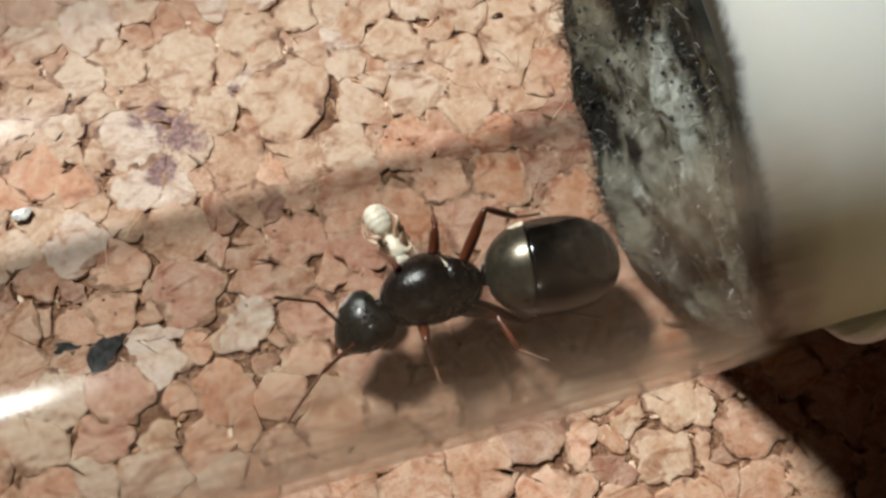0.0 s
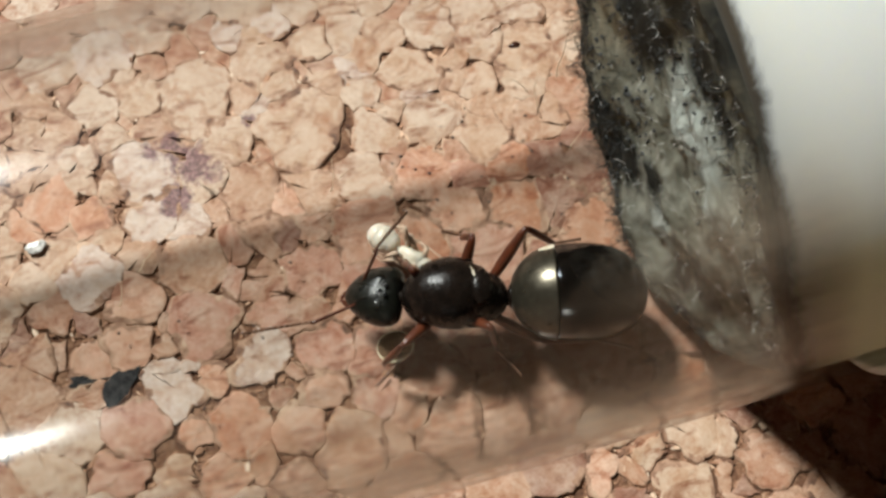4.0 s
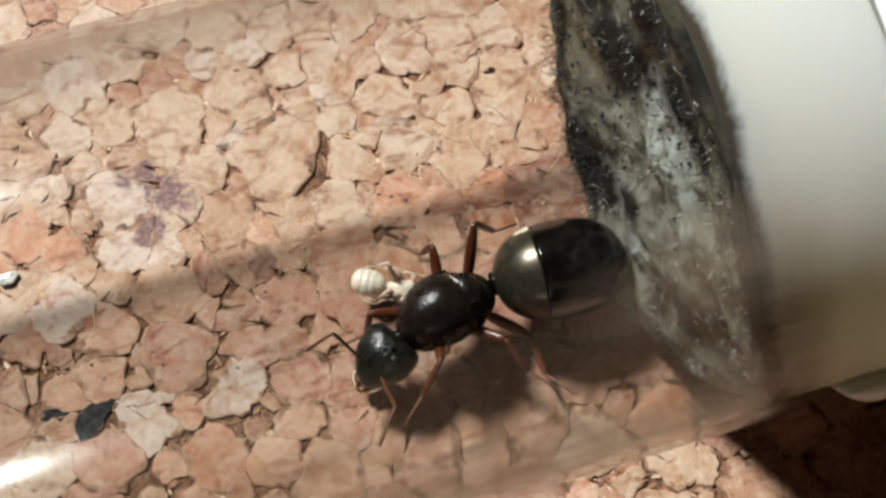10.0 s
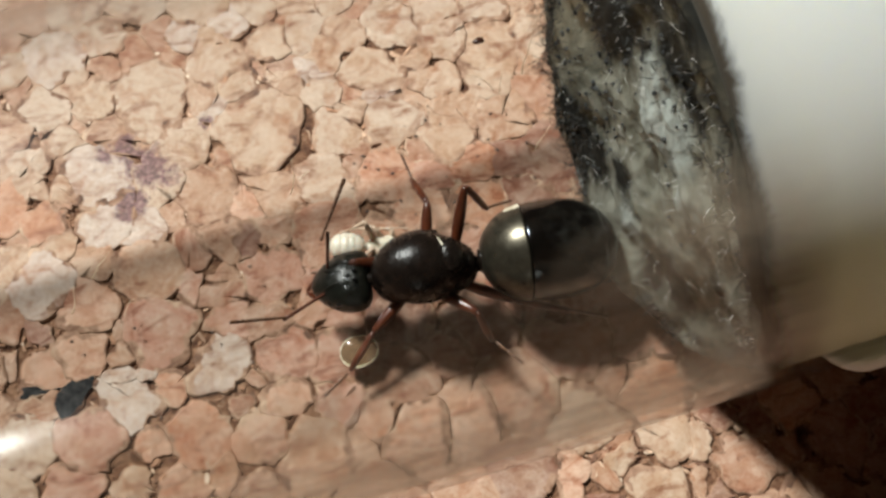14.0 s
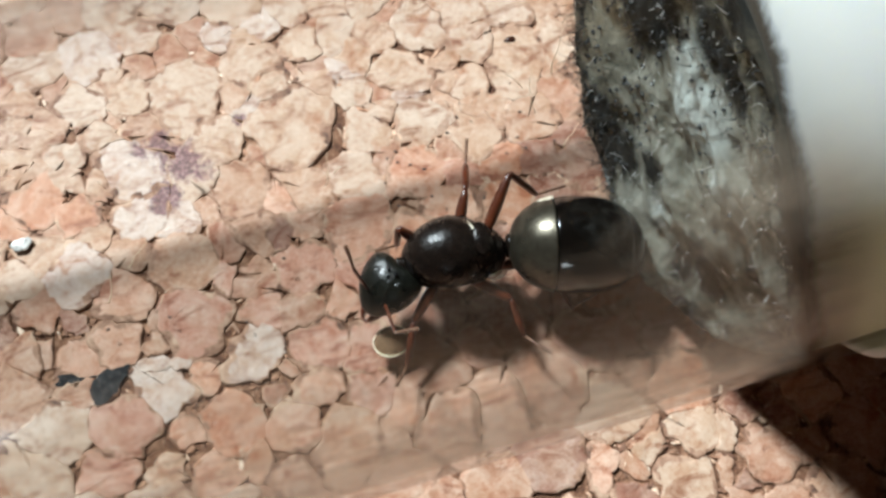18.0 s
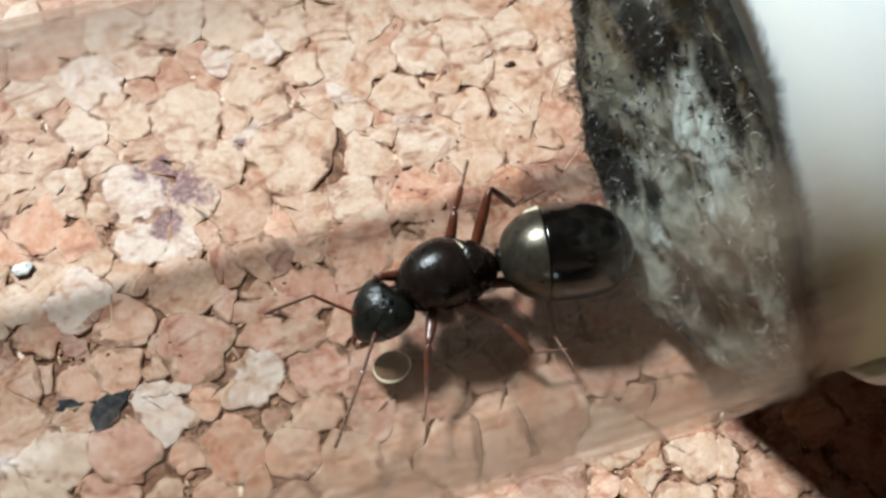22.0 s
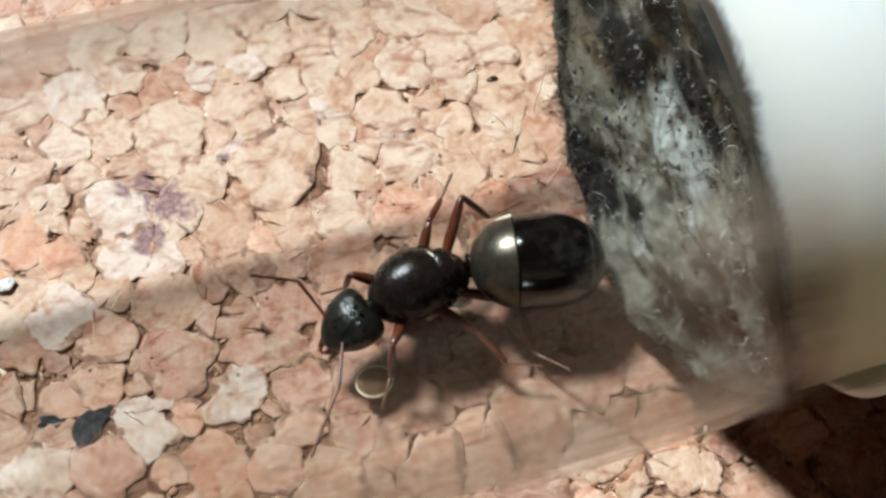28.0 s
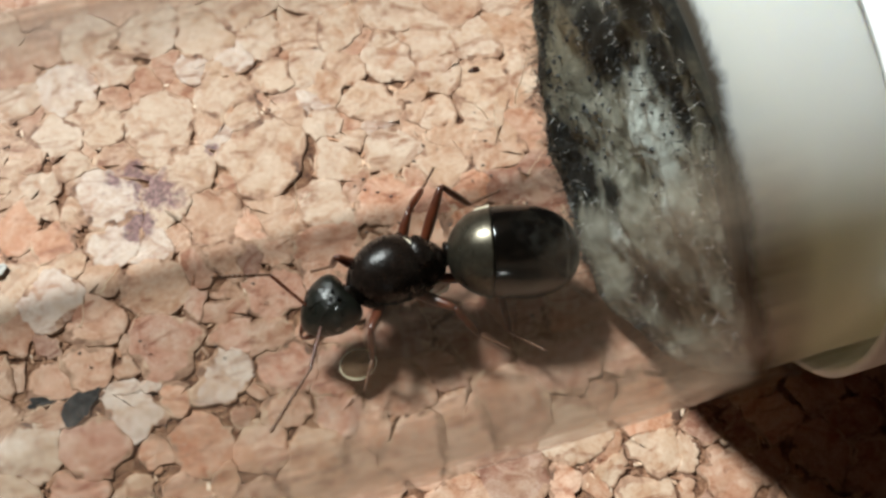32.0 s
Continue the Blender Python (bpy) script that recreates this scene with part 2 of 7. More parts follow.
n.base(n.ramp(n.noise(0.9, 6, 0.7, 0.6), [(0.34, (0.07, 0.028, 0.013)), (0.44, (0.20, 0.098, 0.055)), (0.53, (0.33, 0.19, 0.12)), (0.64, (0.46, 0.31, 0.21))]), 0.7).bump(n.noise(5.0, 5, 0.7), 0.06)
mat_skin = n.mat
n = Nodes("cork_base")
n.base(n.ramp(n.noise(2.2, 6, 0.7), [(0.36, (0.075, 0.027, 0.012)), (0.50, (0.20, 0.09, 0.045)), (0.64, (0.38, 0.21, 0.125))]), 0.85).bump(n.noise(3.0, 6, 0.7), 0.3)
mat_base = n.mat

# clear glass: a thin clear wall whose gloss grows at a slant, with a film of faint grease and painted haze
n = Nodes("tube_glass")
clear, gloss = n.add("ShaderNodeBsdfTransparent"), n.add("ShaderNodeBsdfGlossy")
film, through_film, front_film = n.add("ShaderNodeMixShader"), n.add("ShaderNodeBsdfTranslucent"), n.add("ShaderNodeBsdfDiffuse")
film.inputs[0].default_value = 0.66
n.link(through_film.outputs[0], film.inputs[1])
n.link(front_film.outputs[0], film.inputs[2])
clear.inputs["Color"].default_value = (0.985, 0.985, 0.98, 1)
gloss.inputs["Roughness"].default_value = 0.13
for layer in (through_film, front_film):
    layer.inputs["Color"].default_value = (0.64, 0.50, 0.37, 1)
slant = n.add("ShaderNodeLayerWeight")
slant.inputs["Blend"].default_value = 0.5
fres = n.math("ADD", n.math("MULTIPLY", n.math("POWER", slant.outputs["Facing"], 2.6), 0.44), n.math("ADD", n.math("MULTIPLY", n.math("POWER", slant.outputs["Facing"], 6.0), 0.25), 0.005))
stretch = n.add("ShaderNodeMapping")
stretch.inputs["Scale"].default_value = (0.16, 1, 1)
n.link(n.co, stretch.inputs["Vector"])
streak = n.noise(0.55, 5, 0.6, 0.3, stretch.outputs["Vector"])
smear_haze = n.ramp(streak, [(0.52, (0.0, 0.0, 0.0)), (0.80, (0.008, 0.008, 0.008))])
side = n.add("ShaderNodeSeparateXYZ")
n.link(n.co, side.inputs[0])


def flank(edge0, edge1, most):
    m = n.add("ShaderNodeMapRange")
    n.link(side.outputs["Y"], m.inputs["Value"])
    for key, val in (("From Min", edge0 * MM), ("From Max", edge1 * MM), ("To Min", 0.0), ("To Max", most)):
        m.inputs[key].default_value = val
    return m.outputs["Result"]


# wall haze painted along both flanks and a greasy thumb mark above the plug's foot
along = n.add("ShaderNodeMapping")
along.inputs["Scale"].default_value = (0.11, 1, 1)
n.link(n.co, along.inputs["Vector"])
uneven = n.ramp(n.noise(1.1, 6, 0.65, 0.4, along.outputs["Vector"]), [(0.34, (0.35, 0.35, 0.35)), (0.62, (1.1, 1.1, 1.1))])
upper = n.add("ShaderNodeMapRange")
n.link(side.outputs["Z"], upper.inputs["Value"])
for key, val in (("From Min", 7.0 * MM), ("From Max", 9.0 * MM), ("To Min", 0.0), ("To Max", 1.0)):
    upper.inputs[key].default_value = val
uneven = n.math("MULTIPLY", uneven, upper.outputs["Result"])
slope = n.add("ShaderNodeMapRange")
n.link(n.math("SUBTRACT", side.outputs["Y"], n.math("MULTIPLY", n.math("SUBTRACT", n.math("MINIMUM", side.outputs["X"], 8 * MM), 4 * MM), 0.42)), slope.inputs["Value"])
for key, val in (("From Min", -5.2 * MM), ("From Max", -7.2 * MM), ("To Min", 0.0), ("To Max", 0.34)):
    slope.inputs[key].default_value = val
wall_haze = n.math("MULTIPLY", n.math("MAXIMUM", n.math("MAXIMUM", flank(-5.0, -7.8, 0.36), slope.outputs["Result"]), flank(4.8, 7.9, 0.19)), uneven)
thumb = n.math("MULTIPLY", n.near(5.9, -6.4, 12.8, 2.45, 2.85), n.ramp(n.noise(0.5, 4, 0.6, 0.5), [(0.3, (0.020, 0.020, 0.020)), (0.6, (0.044, 0.044, 0.044))]))
# the painted haze fades almost to nothing over the cotton
haze_fade = n.add("ShaderNodeMapRange")
n.link(side.outputs["X"], haze_fade.inputs["Value"])
for key, val in (("From Min", 10.0 * MM), ("From Max", 11.4 * MM), ("To Min", 1.0), ("To Max", 0.08)):
    haze_fade.inputs[key].default_value = val
wall_haze = n.math("MULTIPLY", wall_haze, haze_fade.outputs["Result"])
smear_haze = n.math("MAXIMUM", n.math("MAXIMUM", smear_haze, wall_haze), thumb)
m1, m2 = n.add("ShaderNodeMixShader"), n.add("ShaderNodeMixShader")
n.link(smear_haze, m1.inputs[0])
n.link(clear.outputs[0], m1.inputs[1])
n.link(film.outputs[0], m1.inputs[2])
# the wet wool against the inner wall takes up half of the sheen there
pressed = n.add("ShaderNodeMapRange")
n.link(side.outputs["X"], pressed.inputs["Value"])
for key, val in (("From Min", 10.0 * MM), ("From Max", 11.4 * MM), ("To Min", 1.0), ("To Max", 0.4)):
    pressed.inputs[key].default_value = val
n.link(n.math("MULTIPLY", fres, pressed.outputs["Result"]), m2.inputs[0])
n.link(m1.outputs[0], m2.inputs[1])
n.link(gloss.outputs[0], m2.inputs[2])
n.link(m2.outputs[0], n.out.inputs["Surface"])
mat_glass = n.mat

# cotton: clean body and mouldy front
n = Nodes("cotton_white")
wool = n.noise(0.35, 6, 0.65, 0.6)
clean = n.ramp(wool, [(0.3, (0.935, 0.97, 0.96)), (0.7, (0.955, 0.99, 0.98))])
cut = n.add("ShaderNodeSeparateXYZ")
n.link(n.co, cut.inputs[0])
# mould creeping back from the front edge in a ragged brown line
creep = n.add("ShaderNodeMapRange")
pushed = n.math("MULTIPLY", n.near(10.5, -7.1, 5.4, 0.0, 7.0), -1.8 * MM)
n.link(n.math("ADD", n.math("ADD", cut.outputs["X"], pushed), n.math("MULTIPLY", n.math("SUBTRACT", n.noise(0.5, 6, 0.72, 0.8), 0.5), 1.1 * MM)), creep.inputs["Value"])
for key, val in (("From Min", 9.35 * MM), ("From Max", 9.85 * MM), ("To Min", 1.0), ("To Max", 0.0)):
    creep.inputs[key].default_value = val
creep.interpolation_type = "SMOOTHSTEP"
clean = n.mix(creep.outputs["Result"], clean, (0.070, 0.050, 0.030))
n.base(clean, 0.9, 0, 0.2).bump(n.math("ADD", wool, n.math("MULTIPLY", n.noise(1.6, 5, 0.7), 0.3)), 0.15, 0.2)
n.bsdf.inputs["Subsurface Weight"].default_value = 0.35
n.bsdf.inputs["Sheen Weight"].default_value = 0.5
n.bsdf.inputs["Sheen Roughness"].default_value = 0.6
n.bsdf.inputs["Sheen Tint"].default_value = (0.95, 1.0, 1.0, 1)
n.bsdf.inputs["Subsurface Radius"].default_value = (0.0046, 0.0040, 0.0028)
n.bsdf.inputs["Subsurface Scale"].default_value = 1.0
# loose wool lets light through, and the damp tints it
glow, wet = n.add("ShaderNodeMixShader"), n.add("ShaderNodeBsdfTranslucent")
n.link(n.mix(1.0, clean, (1.0, 0.84, 0.60), "MULTIPLY"), wet.inputs["Color"])
glow.inputs[0].default_value = 0.55
n.link(n.bsdf.outputs[0], glow.inputs[1])
n.link(wet.outputs[0], glow.inputs[2])
n.link(glow.outputs[0], n.out.inputs["Surface"])
mat_cotton = n.mat

n = Nodes("cotton_mould")
soft = n.noise(0.5, 6, 0.68, 0.8)
grit = n.noise(3.0, 6, 0.78, 0.9)
ragged = n.math("SUBTRACT", n.noise(0.8, 7, 0.75, 1.0), 0.5)
grey = n.ramp(soft, [(0.34, (0.13, 0.125, 0.095)), (0.46, (0.29, 0.285, 0.23)), (0.60, (0.45, 0.45, 0.39))])
white = n.near(9.5, 0.3, 9.9, 0.9, 2.0)
for place in ((9.5, 0.6, 10.4, 0.7, 1.6), (9.5, -0.9, 10.0, 0.8, 2.0), (9.5, 0.2, 8.8, 0.5, 1.5), (9.5, -1.0, 3.6, 0.0, 1.3), (9.5, -2.6, 9.0, 0.0, 1.4)):
    white = n.math("MAXIMUM", white, n.near(*place))
white = n.math("MULTIPLY", n.math("ADD", n.math("SUBTRACT", white, 0.22), n.math("MULTIPLY", ragged, 1.5)), 1.5, True)
grey = n.mix(n.math("MULTIPLY", white, 0.85), grey, (0.76, 0.84, 0.82))
beige = n.math("MULTIPLY", n.math("ADD", n.math("MAXIMUM", n.near(9.4, 5.0, 6.9, 0.4, 1.8), n.near(9.4, 5.7, 4.4, 0.2, 1.8)), ragged), 1.2, True)
grey = n.mix(beige, grey, (0.56, 0.53, 0.41))
# brown-black growth, thickest under the top of the glass
black = n.near(9.2, 3.1, 2.0, 1.1, 2.0)
for x, y, z, r0, r1, k in ((9.3, 1.6, 3.1, 0.3, 1.3, 0.8), (9.4, 0.2, 4.4, 0.1, 1.1, 0.7), (9.4, 3.4, 8.8, 0.6, 1.6, 0.95), (9.4, 2.5, 10.5, 0.4, 1.4, 0.9), (9.4, 0.2, 12.6, 0.5, 1.3, 0.95),
                           (9.4, -0.5, 13.1, 0.5, 1.5, 0.95), (9.4, -1.4, 12.6, 0.2, 1.2, 0.85), (9.4, -0.5, 15.2, 0.3, 1.3, 0.8), (9.4, 2.2, 13.5, 0.7, 1.9, 0.9), (9.3, 6.4, 3.4, 0.2, 1.0, 0.8),
                           (9.4, -3.5, 4.5, 0.5, 1.5, 0.8), (9.5, -2.6, 3.2, 0.1, 1.2, 0.7), (9.5, -4.2, 1.6, 0.2, 1.4, 0.7), (9.5, -5.3, 7.0, 0.1, 1.4, 0.6), (9.3, 6.2, 9.6, 0.4, 2.0, 0.85)):
    black = n.math("MAXIMUM", black, n.math("MULTIPLY", n.near(x, y, z, r0, r1), k))
black = n.math("MULTIPLY", n.math("ADD", black, n.math("MULTIPLY", ragged, 1.5)), 2.0, True)
# a brown band where the front meets the glass
rim = n.add("ShaderNodeVectorMath")
rim.operation = "MULTIPLY"
n.link(n.co, rim.inputs[0])
rim.inputs[1].default_value = (0, 1, 1)
rimd = n.add("ShaderNodeVectorMath")
rimd.operation = "DISTANCE"
n.link(rim.outputs[0], rimd.inputs[0])
rimd.inputs[1].default_value = (0, 0.4 * MM, 7.2 * MM)
edge = n.add("ShaderNodeMapRange")
n.link(n.math("ADD", rimd.outputs["Value"], n.math("MULTIPLY", ragged, 4.0 * MM)), edge.inputs["Value"])
for key, val in (("From Min", 6.8 * MM), ("From Max", 8.1 * MM), ("To Min", 0.0), ("To Max", 0.92)):
    edge.inputs[key].default_value = val
grey = n.mix(edge.outputs["Result"], grey, n.ramp(grit, [(0.35, (0.022, 0.019, 0.014)), (0.6, (0.105, 0.086, 0.058))]))
grey = n.mix(black, grey, n.ramp(grit, [(0.35, (0.005, 0.006, 0.005)), (0.62, (0.030, 0.029, 0.023))]))
grey = n.mix(1.0, grey, (0.66, 0.65, 0.62), "MULTIPLY")
grey = n.mix(n.ramp(grit, [(0.30, (0.85, 0.85, 0.85)), (0.38, (0, 0, 0))]), grey, (0.06, 0.06, 0.045))
n.base(grey, 0.85, 0, 0.3).bump(n.math("ADD", grit, n.math("MULTIPLY", soft, 2.0)), 0.30, 0.6)
glow, wet = n.add("ShaderNodeMixShader"), n.add("ShaderNodeBsdfTranslucent")
n.link(n.mix(0.15, grey, (0.75, 0.68, 0.50)), wet.inputs["Color"])
glow.inputs[0].default_value = 0.24
n.link(n.bsdf.outputs[0], glow.inputs[1])
n.link(wet.outputs[0], glow.inputs[2])
n.link(glow.outputs[0], n.out.inputs["Surface"])
mat_mould = n.mat
n = Nodes("mould_fibre")
n.base((0.03, 0.03, 0.028), 0.7)
mat_blackhair = n.mat
n = Nodes("fringe_thread")
n.base(n.ramp(n.noise(0.6, 3), [(0.38, (0.02, 0.017, 0.012)), (0.50, (0.09, 0.06, 0.035)), (0.64, (0.34, 0.25, 0.16))]), 0.6)
mat_fringe = n.mat
n = Nodes("cotton_fibre")
n.base((0.78, 0.78, 0.74), 0.5)
mat_whitehair = n.mat
n = Nodes("straw_hair")
n.base((0.60, 0.46, 0.30), 0.4)
mat_straw = n.mat
n = Nodes("paper_sleeve")
n.base(n.ramp(n.noise(0.8, 5), [(0.3, (0.76, 0.76, 0.74)), (0.7, (0.84, 0.84, 0.83))]), 0.8, 0, 0.25).bump(n.noise(2.5, 5), 0.08, 0.5)
sheer, back = n.add("ShaderNodeMixShader"), n.add("ShaderNodeBsdfTranslucent")
back.inputs["Color"].default_value = (0.82, 0.78, 0.70, 1)
sheer.inputs[0].default_value = 0.03
n.link(n.bsdf.outputs[0], sheer.inputs[1])
n.link(back.outputs[0], sheer.inputs[2])
n.link(sheer.outputs[0], n.out.inputs["Surface"])
mat_paper = n.mat

# the queen
n = Nodes("cuticle_black")
n.base(n.ramp(n.noise(3.0, 4), [(0.3, (0.0045, 0.0030, 0.0023)), (0.7, (0.0110, 0.0070, 0.0052))]), n.math("ADD", n.math("MULTIPLY", n.noise(2.0, 3), 0.18), 0.18), 0, 0.20).bump(n.noise(1.6, 5), 0.15, 0.4)
mat_cuticle = n.mat
n = Nodes("cuticle_gaster")
n.base(n.ramp(n.noise(3.0, 4), [(0.3, (0.0016, 0.0013, 0.0010)), (0.7, (0.0038, 0.0028, 0.0022))]), 0.11, 0, 0.6).bump(n.noise(1.2, 3), 0.03, 0.15)
mat_gaster = n.mat
n = Nodes("cuticle_head")
n.base(n.ramp(n.noise(4.0, 4), [(0.3, (0.0030, 0.0032, 0.0023)), (0.7, (0.0085, 0.0086, 0.0058))]), n.math("ADD", n.math("MULTIPLY", n.noise(2.0, 3), 0.20), 0.20), 0, 0.42).bump(n.noise(2.4, 5, 0.6), 0.16, 0.45)
mat_headcase = n.mat
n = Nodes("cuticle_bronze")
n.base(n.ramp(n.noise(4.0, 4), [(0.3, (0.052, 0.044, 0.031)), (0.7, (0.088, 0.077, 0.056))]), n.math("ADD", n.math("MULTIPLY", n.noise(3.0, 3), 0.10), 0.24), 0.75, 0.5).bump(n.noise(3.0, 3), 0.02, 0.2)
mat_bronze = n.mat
n = Nodes("cuticle_brown")
n.base(n.ramp(n.noise(3.0, 4), [(0.3, (0.0030, 0.0020, 0.0015)), (0.7, (0.0070, 0.0045, 0.0035))]), 0.16, 0, 0.4).bump(n.noise(3.0, 3), 0.02, 0.2)
mat_brown = n.mat
n = Nodes("membrane_pale")
n.base(n.ramp(n.noise(4.0, 3), [(0.35, (0.42, 0.36, 0.25)), (0.65, (0.74, 0.68, 0.54))]), 0.25)
mat_membrane = n.mat
n = Nodes("leg_red")
n.base(n.ramp(n.noise(2.0, 3), [(0.3, (0.036, 0.0085, 0.0035)), (0.7, (0.095, 0.023, 0.008))]), 0.28, 0, 0.5).bump(n.noise(20.0), 0.008, 0.5)
mat_leg = n.mat
n = Nodes("feeler_brown")
n.base(n.ramp(n.noise(5.0, 3), [(0.3, (0.075, 0.032, 0.016)), (0.7, (0.15, 0.07, 0.035))]), 0.45)
mat_feeler = n.mat
n = Nodes("eye_black")
n.base((0.006, 0.006, 0.007), 0.12, 0, 0.7)
mat_eye = n.mat
n = Nodes("callow_cream")
n.base(n.ramp(n.noise(2.0, 3), [(0.3, (0.60, 0.52, 0.40)), (0.7, (0.72, 0.65, 0.54))]), 0.32, 0, 0.5).bump(n.noise(5.0), 0.04)
n.bsdf.inputs["Subsurface Weight"].default_value = 0.35
n.bsdf.inputs["Subsurface Radius"].default_value = (0.0006, 0.0004, 0.0003)
n.bsdf.inputs["Subsurface Scale"].default_value = 1.0
mat_callow = n.mat
n = Nodes("callow_limb")
n.base(n.ramp(n.noise(2.0, 3), [(0.3, (0.46, 0.30, 0.20)), (0.7, (0.62, 0.48, 0.36))]), 0.25, 0, 0.5)
mat_limb = n.mat
n = Nodes("syrup")
clear, shine, milky = n.add("ShaderNodeBsdfTransparent"), n.add("ShaderNodeBsdfGlossy"), n.add("ShaderNodeBsdfDiffuse")
clear.inputs["Color"].default_value = (1.0, 0.965, 0.88, 1)
milky.inputs["Color"].default_value = (0.34, 0.21, 0.12, 1)
shine.inputs["Roughness"].default_value = 0.06
cloud, wet = n.add("ShaderNodeMixShader"), n.add("ShaderNodeMixShader")
cloud.inputs[0].default_value = 0.42
n.link(clear.outputs[0], cloud.inputs[1])
n.link(milky.outputs[0], cloud.inputs[2])
slant = n.add("ShaderNodeLayerWeight")
n.link(n.math("ADD", n.math("MULTIPLY", n.math("POWER", slant.outputs["Facing"], 4.0), 0.6), 0.04), wet.inputs[0])
n.link(cloud.outputs[0], wet.inputs[1])
n.link(shine.outputs[0], wet.inputs[2])
n.link(wet.outputs[0], n.out.inputs["Surface"])
mat_drop = n.mat
n = Nodes("syrup_rim")
n.base(n.ramp(n.noise(3.0), [(0.3, (0.70, 0.62, 0.42)), (0.7, (0.92, 0.88, 0.72))]), 0.12, 0, 0.6)
mat_drop_rim = n.mat
n = Nodes("soil_speck")
n.base(n.ramp(n.noise(5.0), [(0.3, (0.02, 0.015, 0.012)), (0.7, (0.10, 0.05, 0.03))]), 0.7)
mat_speck = n.mat
n = Nodes("grit_grey")
n.base(n.ramp(n.noise(4.0), [(0.38, (0.26, 0.25, 0.23)), (0.55, (0.62, 0.60, 0.56))]), 0.35)
mat_grit = n.mat
n = Nodes("table_top")
n.base(n.ramp(n.noise(0.02, 5), [(0.3, (0.05, 0.03, 0.02)), (0.7, (0.09, 0.055, 0.035))]), 0.5)
mat_table = n.mat

# ---- setting ----
table = part("table_top", ([(x, y, z) for z in (-34, -4.2) for x, y in ((-400, -400), (400, -400), (400, 400), (-400, 400))],
                           [(3, 2, 1, 0), (4, 5, 6, 7), (0, 1, 5, 4), (1, 2, 6, 5), (2, 3, 7, 6), (3, 0, 4, 7)]), mat_table, smooth=False)
tagged(table, "dark brown wooden table top under the cork mat", "table", kind="structure")


def sheet(x0, x1, y0, y1, step, z, depth, rough):
    nx, ny = int((x1 - x0) / step), int((y1 - y0) / step)
    v, f = [], []
    for i in range(nx + 1):
        for j in range(ny + 1):
            x, y = x0 + i * step, y0 + j * step
            v.append((x, y, z + rough * noise.noise((x * 0.9, y * 0.9, 3))))
    for i in range(nx):
        for j in range(ny):
            a = i * (ny + 1) + j
            f.append((a, a + ny + 1, a + ny + 2, a + 1))
    rim = [i * (ny + 1) for i in range(nx + 1)] + [nx * (ny + 1) + j for j in range(1, ny + 1)] + [i * (ny + 1) + ny for i in range(nx - 1, -1, -1)] + [j for j in range(ny - 1, 0, -1)]
    n0 = len(v)
    v += [(v[k][0], v[k][1], -depth) for k in rim]
    for k in range(len(rim)):
        b = (k + 1) % len(rim)
        f.append((rim[b], rim[k], n0 + k, n0 + b))
    f.append(tuple(reversed(range(n0, n0 + len(rim)))))
    return v, f


cork = part("cork_mat", sheet(-60, 80, -50, 60, 1.0, -0.13, 4.15, 0.03), mat_base)
tagged(cork, "pressed cork mat of tan and pinkish granules", "cork mat", kind="structure")

# ---- test tube ----
R_OUT, R_IN = 8.0, 7.7


def tube_geo():
    seg = 128
    prof = [(-48, 7.85), (-47.4, R_OUT)]
    prof += [(x, R_OUT) for x in range(-44, 58, 6)]
    prof += [(56 + R_OUT * math.sin(a), R_OUT * math.cos(a)) for a in [0.25 * k for k in range(1, 6)] + [1.5]]
    inner = [(56 + R_IN * math.sin(a), R_IN * math.cos(a)) for a in [1.5] + [0.25 * k for k in range(5, 0, -1)]]
    inner += [(x, R_IN) for x in range(56, -48, -6)] + [(-47.4, R_IN), (-48, 7.85)]
    allp = prof + inner
    v, f = [], []
    for x, r in allp:
        for k in range(seg):
            a = 2 * math.pi * k / seg
            v.append((x, r * math.cos(a), 8.0 + r * math.sin(a)))
    for i in range(len(allp) - 1):
        for k in range(seg):
            b = (k + 1) % seg
            f.append((i * seg + k, i * seg + b, (i + 1) * seg + b, (i + 1) * seg + k))
    return v, f


tube = new("test_tube")
tube.matrix_basis = at(0, 0, 0.12)
part("tube_wall", tube_geo(), mat_glass, tube)
lip = [(8.25 + 0.3 * math.cos(a), 0.3 * math.sin(a)) for a in [k * math.pi / 4 for k in range(8)]]
part("rim", ([(-48.3 + dx, r * math.cos(2 * math.pi * k / 96), 8 + r * math.sin(2 * math.pi * k / 96)) for r, dx in lip for k in range(96)],
             [(i * 96 + k, i * 96 + (k + 1) % 96, (i + 1) % 8 * 96 + (k + 1) % 96, (i + 1) % 8 * 96 + k) for i in range(8) for k in range(96)]), mat_glass, tube)
tagged(tube, "clear glass test tube lying on the cork mat", "test tube")


# ---- cotton plug ----
def worn(a):
    """How far the plug's edge is pushed back, most on the near side low down."""
    d = abs((math.degrees(a) - 200 + 180) % 360 - 180)
    return 1.9 * math.exp(-(d / 34) ** 2)


def plug_front(y, z):
    """How far the mouldy front of the plug stands along the tube at a place across it."""
    r = math.hypot(y, z - 8.0)
    p = noise.noise((y * 0.55, z * 0.55, 1.7)) * 0.35 + noise.noise((y * 1.8, z * 1.8, 4.2)) * 0.16 + noise.noise((y * 5, z * 5, 9.1)) * 0.06
    loose = 1 - min(1.0, max(0.0, (r - 6.2) / 1.2))
    return 9.58 + p * (0.85 + 0.15 * loose) - 0.62 * (r / 7.6) ** 2 + worn(math.atan2(z - 8.0, y)) * (r / 7.6) ** 2.5


